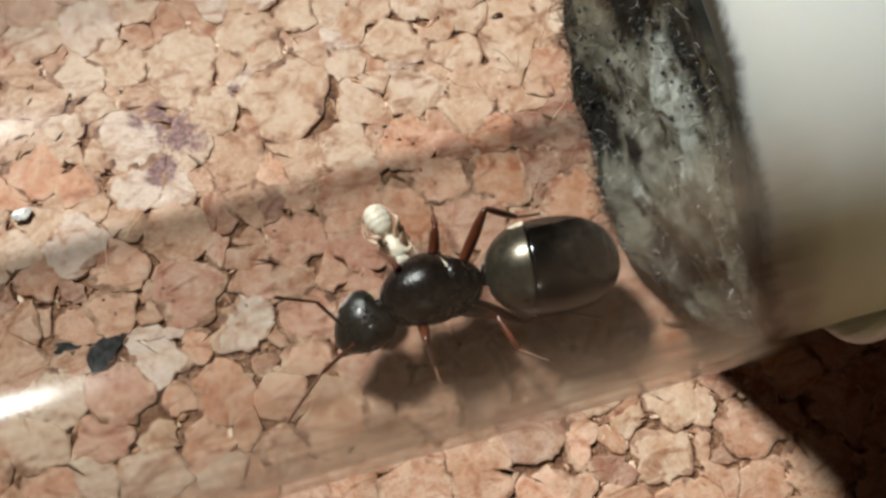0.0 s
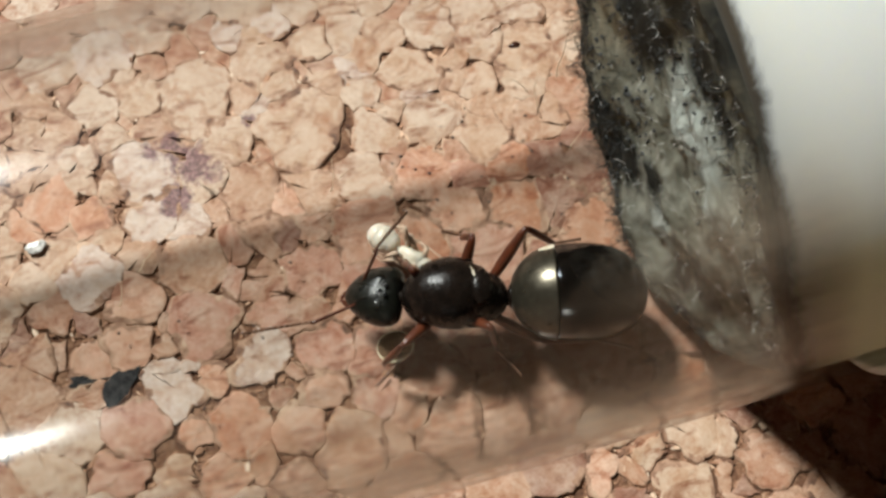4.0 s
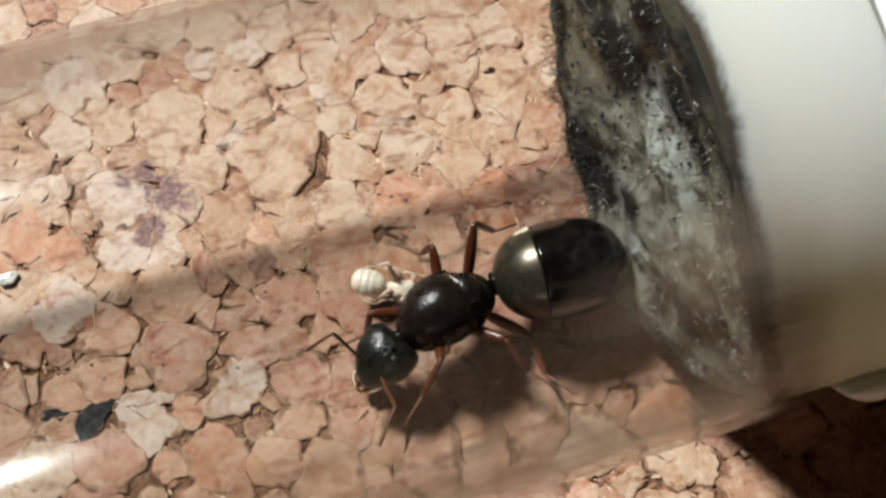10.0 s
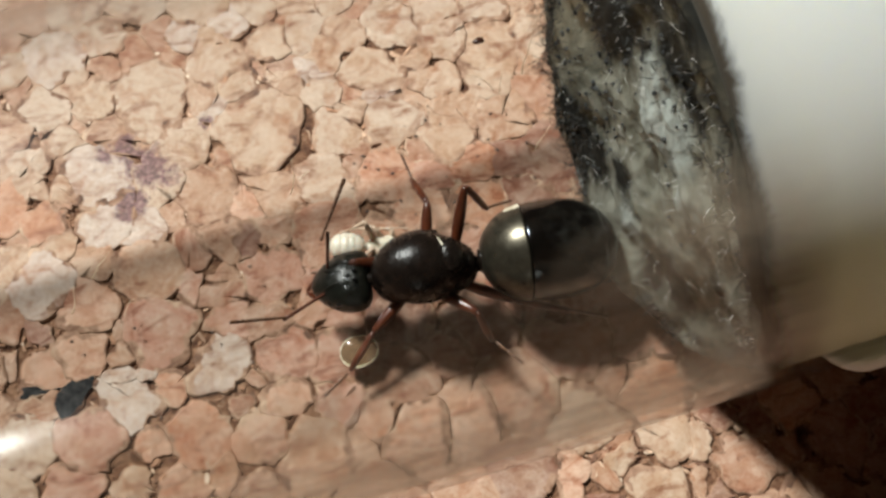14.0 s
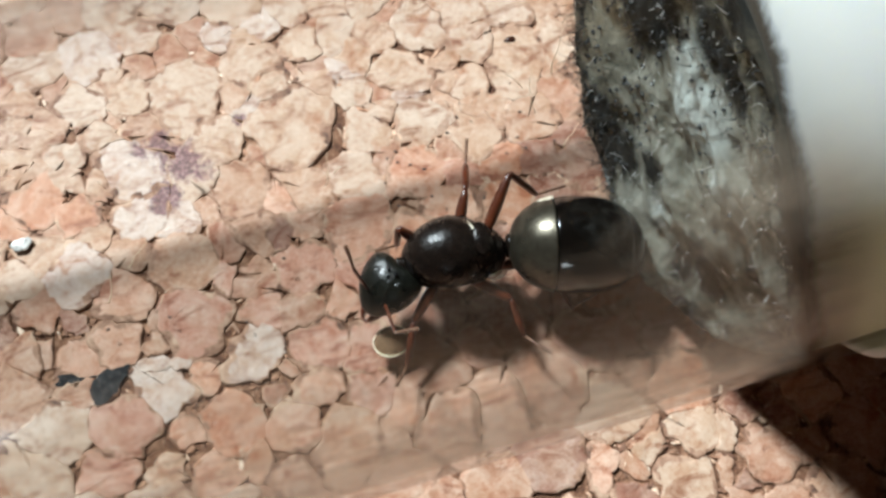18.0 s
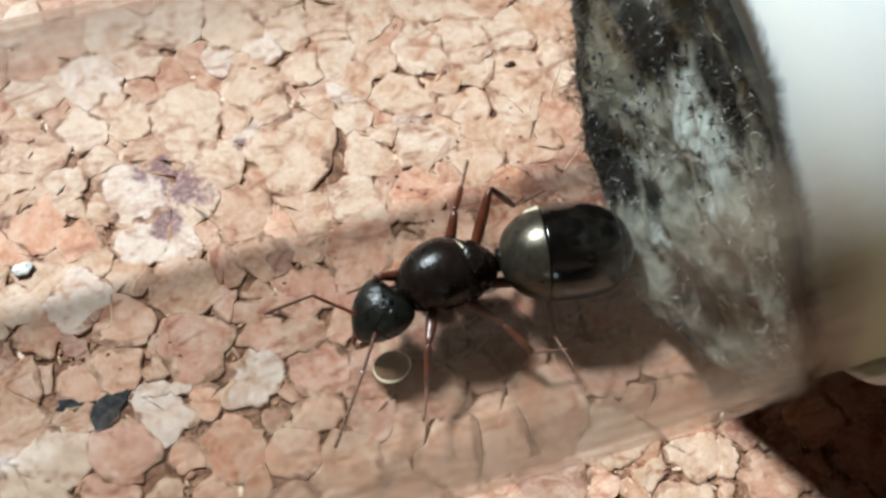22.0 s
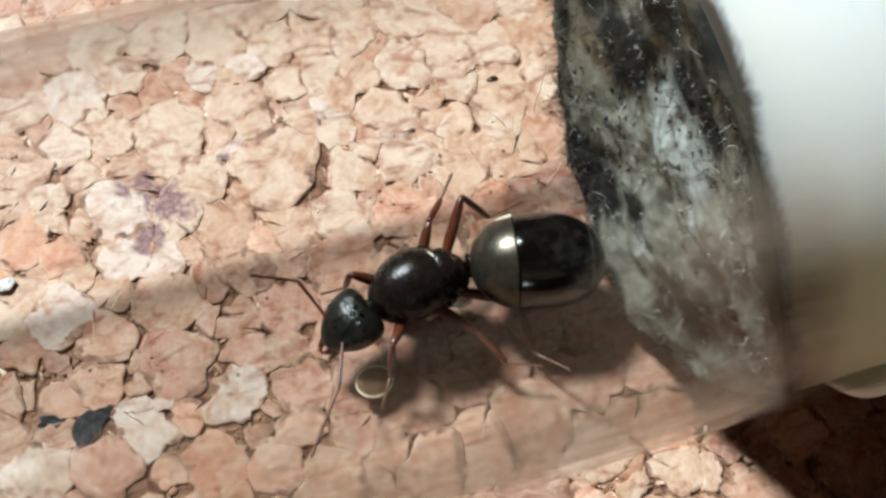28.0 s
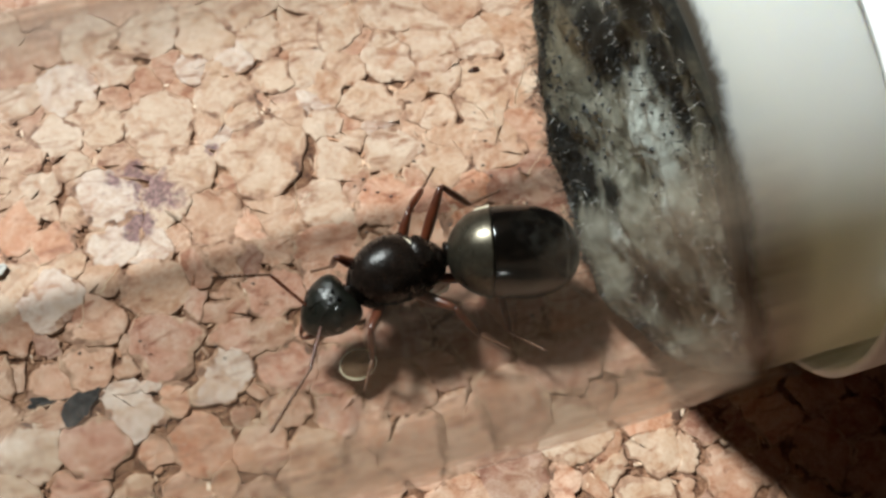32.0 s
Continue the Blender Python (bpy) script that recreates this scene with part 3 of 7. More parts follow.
def plug_face():
    v, f = [], []
    rings, seg = 44, 132
    v.append((plug_front(0, 8), 0, 8.0))
    for i in range(1, rings + 1):
        r = 7.6 * i / rings
        for k in range(seg):
            a = 2 * math.pi * k / seg
            y, z = r * math.cos(a), 8 + r * math.sin(a)
            v.append((plug_front(y, z), y, z))
    for k in range(seg):
        f.append((0, 1 + (k + 1) % seg, 1 + k))
    for i in range(rings - 1):
        for k in range(seg):
            b = (k + 1) % seg
            f.append((1 + i * seg + k, 1 + i * seg + b, 1 + (i + 1) * seg + b, 1 + (i + 1) * seg + k))
    last = 1 + (rings - 1) * seg
    for k in range(seg):
        a = 2 * math.pi * k / seg
        v.append((9.14 + worn(a) + 0.20 * noise.noise((math.cos(a) * 2, math.sin(a) * 2, 5)), 7.62 * math.cos(a), 8 + 7.62 * math.sin(a)))
    for k in range(seg):
        b = (k + 1) % seg
        f.append((last + k, last + b, len(v) - seg + b, len(v) - seg + k))
    return v, f


def plug_body():
    v, f = [], []
    seg, xs = 96, [10.9, 9.10, 9.5, 10.2, 11.2, 12, 13, 14, 16, 18, 21, 25, 30]
    for k_x, x in enumerate(xs):
        for k in range(seg):
            a = 2 * math.pi * k / seg
            r = (7.56 if k_x else 6.6) + 0.03 * noise.noise((x * 0.5, math.cos(a) * 4, math.sin(a) * 4))
            v.append((x + worn(a) * max(0.0, min(1.0, (14 - x) / 4)), r * math.cos(a), 8 + r * math.sin(a)))
    for i in range(len(xs) - 1):
        for k in range(seg):
            b = (k + 1) % seg
            f.append((i * seg + k, i * seg + b, (i + 1) * seg + b, (i + 1) * seg + k))
    f.append(tuple(reversed(range((len(xs) - 1) * seg, len(xs) * seg))))
    f.append(tuple(range(seg)))
    return v, f


plug = new("cotton_plug")
plug.matrix_basis = at(0, 0, 0.12)
tagged(plug, "damp white cotton plug with a grey mouldy front in the tube", "cotton plug")
part("plug_body", plug_body(), mat_cotton, plug)
part("plug_front", plug_face(), mat_mould, plug, "grey cotton stained with black mould")


def fuzz(count, seed, black):
    rng = random.Random(seed)
    geos = []
    spots = [(2.7, 2.4, 1.1), (3.6, 8.3, 1.4), (2.3, 11.5, 1.4), (0.5, 11.8, 1.2), (-1.4, 12.2, 1.2), (6.5, 4.6, 1.0), (6.1, 2.6, 1.0), (5.8, 9, 1.5)]
    while len(geos) < count:
        if black and rng.random() < 0.30:
            a, r = rng.uniform(0, 6.28), rng.uniform(6.7, 7.44)
            y, z = r * math.cos(a), 8 + r * math.sin(a)
        elif black and rng.random() < 0.30:
            y, z = rng.uniform(2.0, 7.2), rng.uniform(2.0, 11.0)
        elif black and rng.random() < 0.85:
            cy, cz, s = rng.choice(spots)
            y, z = rng.gauss(cy, s * 0.7), rng.gauss(cz, s * 0.7)
        else:
            a, r = rng.uniform(0, 6.28), 7.5 * math.sqrt(rng.random())
            y, z = r * math.cos(a), 8 + r * math.sin(a)
        if math.hypot(y, z - 8) > 7.45:
            continue
        p = Vector((plug_front(y, z) + 0.03, y, z))
        d = Vector((rng.uniform(-1.0, 0.1), rng.gauss(0, 1), rng.gauss(0, 1))).normalized()
        length, pts = rng.uniform(0.15, 0.5) if black else rng.uniform(0.2, 0.6), [p]
        if black and math.hypot(y, z - 8) > 6.7:
            d = Vector((rng.uniform(-1.4, -0.2), rng.gauss(0, 0.6), rng.gauss(0, 0.6))).normalized()
            length = rng.uniform(0.2, 0.75)
        for _ in range(3):
            d = (d + Vector((rng.gauss(0, .6), rng.gauss(0, .6), rng.gauss(0, .6)))).normalized()
            q = pts[-1] + d * length / 3
            if math.hypot(q.y, q.z - 8) > 7.6:
                break
            pts.append(q)
        if len(pts) > 2:
            geos.append(strand(pts, rng.choice((0.012, 0.016, 0.026)) if black else 0.007, 0.004, 3))
    return join(*geos)


tagged(part("mould_threads", fuzz(2100, 3, True), mat_blackhair, plug, "short black mould threads"), kind="stuff")
rd = random.Random(15)
crumb_parts = []
while len(crumb_parts) < 190:
    if rd.random() < 0.7:
        y, z = rd.uniform(1.2, 7.2), rd.uniform(1.5, 12.0)
    else:
        y, z = rd.uniform(-4, 7.2), rd.uniform(1.0, 14.5)
    if math.hypot(y, z - 8) > 7.4:
        continue
    sz = rd.uniform(0.03, 0.09)
    crumb_parts.append(moved(blob(sz, sz * rd.uniform(0.6, 1.6), sz, 5, 4, lambda a, b, c: (a * rd.uniform(0.6, 1.4), b * rd.uniform(0.6, 1.4), c * rd.uniform(0.6, 1.4))), mat3(plug_front(y, z) - 0.02, y, z, rd.uniform(0, 180))))
tagged(part("mould_crumbs", join(*crumb_parts), mat_blackhair, plug, "black crumbs of mould and soil", smooth=False), kind="stuff")


def fringe(count, seed):
    """Curled threads that creep from the plug's rim over the glass floor."""
    rng, geos = random.Random(seed), []
    while len(geos) < count:
        a, r = radians(rng.uniform(262, 372)), rng.uniform(6.9, 7.4)
        y, z = r * math.cos(a), 8 + r * math.sin(a)
        p, d = Vector((plug_front(y, z), y, z)), Vector((rng.uniform(-1.0, -0.2), rng.gauss(0, 0.7), rng.gauss(0, 0.4))).normalized()
        bend, pts = Vector((rng.gauss(0, 0.5), rng.gauss(0, 0.8), rng.gauss(0, 0.4))), [p]
        for _ in range(6):
            d = (d + bend * 0.55 + Vector((rng.gauss(0, .2), rng.gauss(0, .2), rng.gauss(0, .2)))).normalized()
            q = pts[-1] + d * rng.uniform(0.07, 0.20)
            out = math.hypot(q.y, q.z - 8)
            if out > 7.5:
                q.y, q.z = q.y * 7.5 / out, 8 + (q.z - 8) * 7.5 / out
            pts.append(q)
        geos.append(strand(pts, rng.choice((0.010, 0.014, 0.024)), 0.005, 3))
    return join(*geos)


tagged(part("fringe", fringe(340, 8), mat_fringe, plug, "curled dark threads along the plug's foot"), kind="stuff")
tagged(part("cotton_fibres", fuzz(420, 4, False), mat_whitehair, plug, "fine loose white cotton fibres"), kind="stuff")


# ---- paper sleeve round the tube ----
def sleeve_geo():
    seg, v, f = 96, [], []
    rows = []
    for r, xs in ((8.30, [0.0, 0.25, 1.5, 4, 8, 14, 22, 32]), (8.04, [32, 22, 14, 8, 4, 1.5, 0.25, 0.0])):
        rows += [(r, x) for x in xs]
    for r, x in rows:
        for k in range(seg):
            a = 2 * math.pi * k / seg
            edge = 13.7 + 0.25 * math.sin(a * 2 + 0.6) + 0.2 * noise.noise((math.cos(a) * 1.5, math.sin(a) * 1.5, 8))
            flare = (0.55 + 0.3 * noise.noise((math.cos(a) * 2, math.sin(a) * 2, x * 0.2))) * max(0.0, -math.sin(a)) * (1 if x < 6 else 0.6)
            q = r + max(0, flare) * (1 if math.sin(a) > -0.75 else 0.2)
            v.append((edge + x, q * math.cos(a), max(8.12 + q * math.sin(a), 0.02)))
    n_r = len(rows)
    for i in range(n_r):
        j = (i + 1) % n_r
        for k in range(seg):
            b = (k + 1) % seg
            f.append((i * seg + k, i * seg + b, j * seg + b, j * seg + k))
    return v, f


sleeve = part("paper_sleeve", sleeve_geo(), mat_paper)
tagged(sleeve, "white paper sleeve wrapped round the glass test tube", "paper sleeve")


# ---- syrup drop, specks and hairs inside the tube ----
def floor_z(y):
    return 8.12 - math.sqrt(R_IN ** 2 - y * y)


drop = part("syrup_drop", blob(0.64, 0.52, 0.25, 28, 16), mat_drop, m=at(0.08, -1.85, floor_z(-1.85) + 0.15, 14, 0, 0))
# a cream ring, thicker on one side, stands in for the edge's bright glint
seg_v, seg_f = [], []
for k in range(48):
    a = 2 * math.pi * k / 48
    w = 0.022 + 0.036 * max(0.0, -math.sin(a + 0.5)) ** 2 + 0.006 * math.sin(a * 3 + 1)
    for j in range(8):
        b = 2 * math.pi * j / 8
        seg_v.append(((0.62 + w * math.cos(b)) * math.cos(a), (0.50 + w * math.cos(b)) * math.sin(a), 0.04 + 0.7 * w * math.sin(b)))
        seg_f.append((k * 8 + j, (k + 1) % 48 * 8 + j, (k + 1) % 48 * 8 + (j + 1) % 8, k * 8 + (j + 1) % 8))
part("drying_rim", (seg_v, seg_f), mat_drop_rim, drop, "cream-coloured ring for the drop's bright edge")
tagged(drop, "small amber drop of syrup on the tube floor", "syrup drop")

rng = random.Random(11)
speck_mesh = [mesh_of("speck", *blob(0.07, 0.05, 0.04, 6, 4, lambda x, y, z: (x + rng.uniform(-.015, .015), y + rng.uniform(-.012, .012), z)), mat_speck, False) for _ in range(4)]
for k in range(34):
    x, y = (rng.uniform(1.5, 8.5), rng.uniform(2.2, 5.6)) if k < 24 else (rng.uniform(-9, 8), rng.uniform(-2.5, 5.5))
    ob = new("soil_speck", speck_mesh[k % 4])
    s = rng.uniform(0.45, 1.2)
    ob.matrix_basis = at(x, y, floor_z(y) + 0.03, math.degrees(math.asin(y / R_IN)), 0, rng.uniform(0, 180)) @ Matrix.Diagonal((s, s, s, 1))
    tagged(ob, "tiny dark soil speck on the glass", "speck", "specks on the tube floor")

PEBBLES = [(-11.0, 5.3, 0.36, 0.24, "small shiny grey flake of grit"), (6.7, 6.4, 0.22, 0.12, "reddish brown crumb of bark")]
for x, y, w, h, text in PEBBLES:
    grit = part("grit", blob(w, h, 0.08, 16, 8, lambda a, b, c: (a * (1 + 0.55 * noise.noise((a * 5, b * 5, w))), b * (1 + 0.55 * noise.noise((b * 5, a * 5, h))), c * (1 + 0.4 * noise.noise((a * 7, b * 7, 2))))), mat_grit if w > 0.3 else mat_leg, m=at(x, y, floor_z(y) + 0.06 if w < 0.3 else 0.14))
    tagged(grit, text, "grit")

HAIRS = [(-7.7, 3.0, 55, 1.1), (-8.6, 2.1, 40, 0.9), (-7.0, 1.6, 48, 0.7), (-0.6, 3.9, 60, 1.0), (-0.2, 4.2, 20, 0.5), (7.2, 4.4, 100, 1.3), (7.9, 3.2, 70, 1.1), (6.9, 5.2, 130, 1.0), (8.0, 5.4, 85, 1.4)]
for x, y, turn, length in HAIRS:
    rng2 = random.Random(int(x * 100))
    pts, a = [], radians(turn)
    px, py = x, y
    for _ in range(6):
        pts.append((px - x, py - y, floor_z(py) + 0.05 - floor_z(y)))
        a += rng2.gauss(0, 0.22)
        px, py = px + math.cos(a) * length / 5, py + math.sin(a) * length / 5
    hair = part("hair", strand(pts, 0.016, 0.007, 4), mat_straw, m=at(x, y, floor_z(y)))
    tagged(hair, "thin straw-coloured hair on the tube floor", "hair", "loose hairs in the tube")


# ---- queen ant ----
def segment(length, r0, r1, bulge=0.0, seg=12):
    prof = [(0, r0 * 0.5), (length * 0.04, r0)]
    for k in range(1, 8):
        u = k / 8
        prof.append((length * u, r0 + (r1 - r0) * u + bulge * math.sin(math.pi * u)))
    prof += [(length * 0.97, r1), (length, r1 * 0.6)]
    return lathe(prof, seg)


def bristles(geo_rng, length, r, count, size):
    out = []
    for _ in range(count):
        x, a = geo_rng.uniform(0.1, 1) * length, geo_rng.uniform(0, 6.28)
        p = Vector((x, r * math.cos(a), r * math.sin(a)))
        out.append(strand([p, p + Vector((size * 0.7, size * math.cos(a) * 0.6, size * math.sin(a) * 0.6))], 0.008, 0.003, 3))
    return join(*out)


LEG_LENGTHS = {"F": (1.8, 1.5, 1.1), "M": (1.9, 1.4, 1.2), "H": (2.5, 2.0, 1.4)}


def queen_ant():
    q = new("queen_ant")
    tagged(q, "shiny black queen ant with reddish legs and a swollen gaster", "ant")
    rq = random.Random(5)

    def dome(x, y, z):
        u = x / 1.72
        # broad in front, drawn in towards the waist, flatter below
        w = 1.0 - 0.30 * max(0, -u) ** 1.5 - 0.10 * max(0, u) ** 2
        h = 1.0 - 0.28 * max(0, -u) ** 1.3
        return (x, y * w, (z if z > 0 else z * 0.85) * h - 0.25 * max(0, -u))

    part("mesosoma", join(blob(1.68, 1.21, 1.18, 36, 22, dome),
                          moved(blob(0.95, 0.98, 0.72, 24, 14), mat3(0.75, 0, -0.38)),
                          moved(blob(0.70, 0.82, 0.72, 24, 14), mat3(-1.15, 0, -0.42))), mat_cuticle, q)
    part("scutellum", moved(blob(0.42, 0.62, 0.30, 20, 10), mat3(-0.86, 0, 0.72, 0, -24, 0)), mat_cuticle, q)
    for s in (-1, 1):
        part("wing_scar", moved(blob(0.20, 0.10, 0.13, 12, 8), mat3(-0.45, s * 1.0, 0.28)), mat_brown, q)
        part("side_plate", moved(blob(0.55, 0.22, 0.42, 16, 10), mat3(-0.55, s * 0.86, -0.30)), mat_cuticle, q)
        part("seam", strand([(-0.66, s * 0.10, 0.97), (-0.60, s * 0.4, 0.90), (-0.52, s * 0.72, 0.70)], 0.030 if s > 0 else 0.055, 0.015, 6), mat_brown if s > 0 else mat_membrane, q)
    part("neck", moved(segment(0.5, 0.22, 0.26), mat3(1.35, 0, -0.42, 0, 8, 0)), mat_cuticle, q)
    part("petiole", join(moved(blob(0.17, 0.42, 0.52, 16, 10), mat3(-1.98, 0, -0.30, 0, 10, 0)), moved(blob(0.32, 0.22, 0.22, 14, 8), mat3(-1.86, 0, -0.68))), mat_cuticle, q)

    # head, its muzzle forwards
    def skull(x, y, z):
        u = x / 1.14
        # heart-shaped: broad and notched behind, drawn in towards the jaws
        w = (1.03 - 0.18 * u - 0.12 * max(0, u) ** 1.6) * (1 + 0.26 * max(0, -u) ** 2)
        back = 0.34 * max(0, -u) ** 3
        notch = 0.10 * math.exp(-(y / 0.33) ** 2) * max(0, -u) ** 2
        return (x + 0.90 + back * 0.6 + notch, y * w, z * (0.98 - 0.28 * max(0, u)))

    head = part("head", join(blob(1.14, 0.97, 0.72, 32, 20, skull), moved(blob(0.30, 0.50, 0.26, 18, 10), mat3(1.68, 0, -0.12))), mat_headcase, q)
    for s in (-1, 1):
        part("eye", moved(blob(0.21, 0.10, 0.18, 16, 10), mat3(1.02, s * 0.80, 0.20)), mat_eye, head)
        part("mandible", moved(join(segment(0.55, 0.13, 0.07, 0.03), moved(segment(0.30, 0.06, 0.02), mat3(0.52, 0, 0, 0, 0, -s * 40))), mat3(1.72, s * 0.32, -0.22, 0, 8, -s * 22)), mat_leg, head)
        part("frontal_ridge", moved(blob(0.34, 0.055, 0.055, 12, 6), mat3(1.16, s * 0.24, 0.60, 0, 16, s * 12)), mat_headcase, head)
        part("antenna_socket", moved(blob(0.11, 0.11, 0.07, 12, 8), mat3(1.35, s * 0.32, 0.38)), mat_brown, head)
    part("clypeus", moved(blob(0.26, 0.42, 0.16, 18, 10), mat3(1.62, 0, 0.18, 0, 30, 0)), mat_headcase, head)
    for s in (-1, 1):
        part("brow", moved(blob(0.42, 0.26, 0.12, 18, 10), mat3(0.92, s * 0.42, 0.50, s * -16, 10, s * -10)), mat_headcase, head)
        part("cheek", moved(blob(0.36, 0.20, 0.22, 16, 10), mat3(1.36, s * 0.50, 0.05, 0, 0, s * -24)), mat_headcase, head)
    for x, y in ((0.62, 0), (0.42, -0.15), (0.42, 0.15)):
        part("ocellus", moved(blob(0.075, 0.075, 0.06, 12, 8), mat3(x, y, 0.69)), mat_eye, head)
    feelers = {}
    for s in "LR":
        feelers["scape_" + s] = part("scape", join(segment(1.75, 0.05, 0.062), bristles(rq, 1.7, 0.06, 16, 0.05)), mat_leg, head)
        seg_geo, x = [], 0.0
        for k in range(11):
            ln = 0.20 if k < 10 else 0.42
            seg_geo.append(moved(lathe([(0, 0.036), (0.02, 0.044 + k * 0.0014), (ln * 0.8, 0.050 + k * 0.0016), (ln, 0.038 if k < 10 else 0.015)], 10), mat3(x, 0, -0.012 * x * x)))
            x += ln
        feelers["funiculus_" + s] = part("funiculus", join(*seg_geo), mat_feeler, head)

    # gaster: origin at the waist, reaching backwards along -x
    gaster = new("gaster", mesh_of("gaster", *moved(segment(0.75, 0.18, 0.40), mat3(0.02, 0, -0.06, 0, 0, 180)), mat_cuticle))
    gaster.parent = q

    def radius(x):
        u = min(max(x / 4.60, 0.0), 1.0)
        return 1.65 * ((1 - abs(2 * u - 1) ** 2.5) ** (1 / 2.1) if 0 < u < 1 else 0)

    def plate(x0, x1, lift, seg=48):
        prof = []
        for k in range(25):
            x = x0 + (x1 - x0) * k / 24
            prof.append((x, max(0.02, radius(x) * (1 + lift * (k / 24) ** 3 - (0.018 * (1 - k / 24) ** 4 if 0.1 < x0 < 2 else 0)))))
        prof.append((x1 - 0.01, max(0.015, radius(x1) * (0.985 if x0 < 0.1 else 0.998))))
        geo = lathe(prof, seg, 0.93)
        return [(-a - 0.14, b, c + 0.45 - 0.012 * a * a) for a, b, c in geo[0]], [tuple(reversed(t)) for t in geo[1]]

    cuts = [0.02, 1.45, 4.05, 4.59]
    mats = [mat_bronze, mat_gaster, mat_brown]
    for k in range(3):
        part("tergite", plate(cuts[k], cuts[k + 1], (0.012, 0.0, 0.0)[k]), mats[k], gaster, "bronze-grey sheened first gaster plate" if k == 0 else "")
    # pale skin bared on one flank where the first plate ends
    skin_v, skin_f = [], []
    for i in range(9):
        for j in range(7):
            x, a = 0.98 + 0.50 * i / 8, radians(150 + 9 * (j / 3 - 1) * math.sin(math.pi * (0.10 + 0.5 * i / 8)))
            r = radius(x) * (1.030 - 0.022 * abs(j / 3 - 1) ** 2)
            skin_v.append((-x - 0.14, r * math.cos(a), r * math.sin(a) * 0.93 + 0.45 - 0.012 * x * x))
    skin_f = [(i * 7 + j, i * 7 + j + 1, i * 7 + j + 8, i * 7 + j + 7) for i in range(8) for j in range(6)]
    part("bare_skin", (skin_v, skin_f), mat_membrane, gaster, "pale bared skin beside the first gaster plate")
    pub = []
    for _ in range(140):
        x, a = rq.uniform(0.4, 4.3), rq.uniform(0.1, 3.04)
        r = radius(x) * 1.01
        p = Vector((-x - 0.14, r * math.cos(a), r * math.sin(a) * 0.93 + 0.45 - 0.012 * x * x))
        pub.append(strand([p, p + Vector((-0.10, 0.02 * math.cos(a), 0.03))], 0.006, 0.002, 3))
    tagged(part("fine_hairs", join(*pub), mat_brown, gaster), kind="stuff")

    legs = {}
    hips = {"RF": (0.60, -0.45), "RM": (-0.25, -0.50), "RH": (-1.15, -0.45), "LF": (0.45, 0.45), "LM": (-0.25, 0.50), "LH": (-1.15, 0.45)}
    names = {"F": "fore_leg", "M": "middle_leg", "H": "hind_leg"}
    for key, (x, y) in hips.items():
        z = -0.80 if key[1] == "M" else -0.75
        coxa = part(names[key[1]], moved(blob(0.24, 0.22, 0.36, 14, 10), mat3(x, y * 0.95, z + 0.14, 0, 0, 0)), mat_brown, q)
        lf, lt, ls = LEG_LENGTHS[key[1]]
        legs["femur_" + key] = part("femur", join(segment(lf, 0.12, 0.11, 0.085), bristles(rq, lf, 0.12, 18, 0.07)), mat_leg, coxa)
        legs["tibia_" + key] = part("tibia", join(segment(lt, 0.095, 0.085, 0.035), bristles(rq, lt, 0.09, 26, 0.09), strand([(lt - 0.05, 0.02, -0.05), (lt + 0.2, 0.06, -0.14)], 0.02, 0.006, 4)), mat_leg, coxa)
        tar, tx = [], 0.0
        for ln in (0.42 * ls, 0.18 * ls, 0.15 * ls, 0.12 * ls, 0.13 * ls):
            tar.append(moved(lathe([(0, 0.03), (0.02, 0.045), (ln * 0.85, 0.055), (ln, 0.03)], 8), mat3(tx, 0, 0)))
            tx += ln
        tar += [strand([(tx - 0.02, s * 0.02, 0), (tx + 0.06, s * 0.06, -0.01), (tx + 0.10, s * 0.07, -0.05)], 0.014, 0.004, 4) for s in (-1, 1)]
        legs["tarsus_" + key] = part("tarsus", join(*tar), mat_feeler, coxa)
    return q, head, gaster, feelers, legs


queen, queen_head, queen_gaster, queen_feelers, queen_legs = queen_ant()


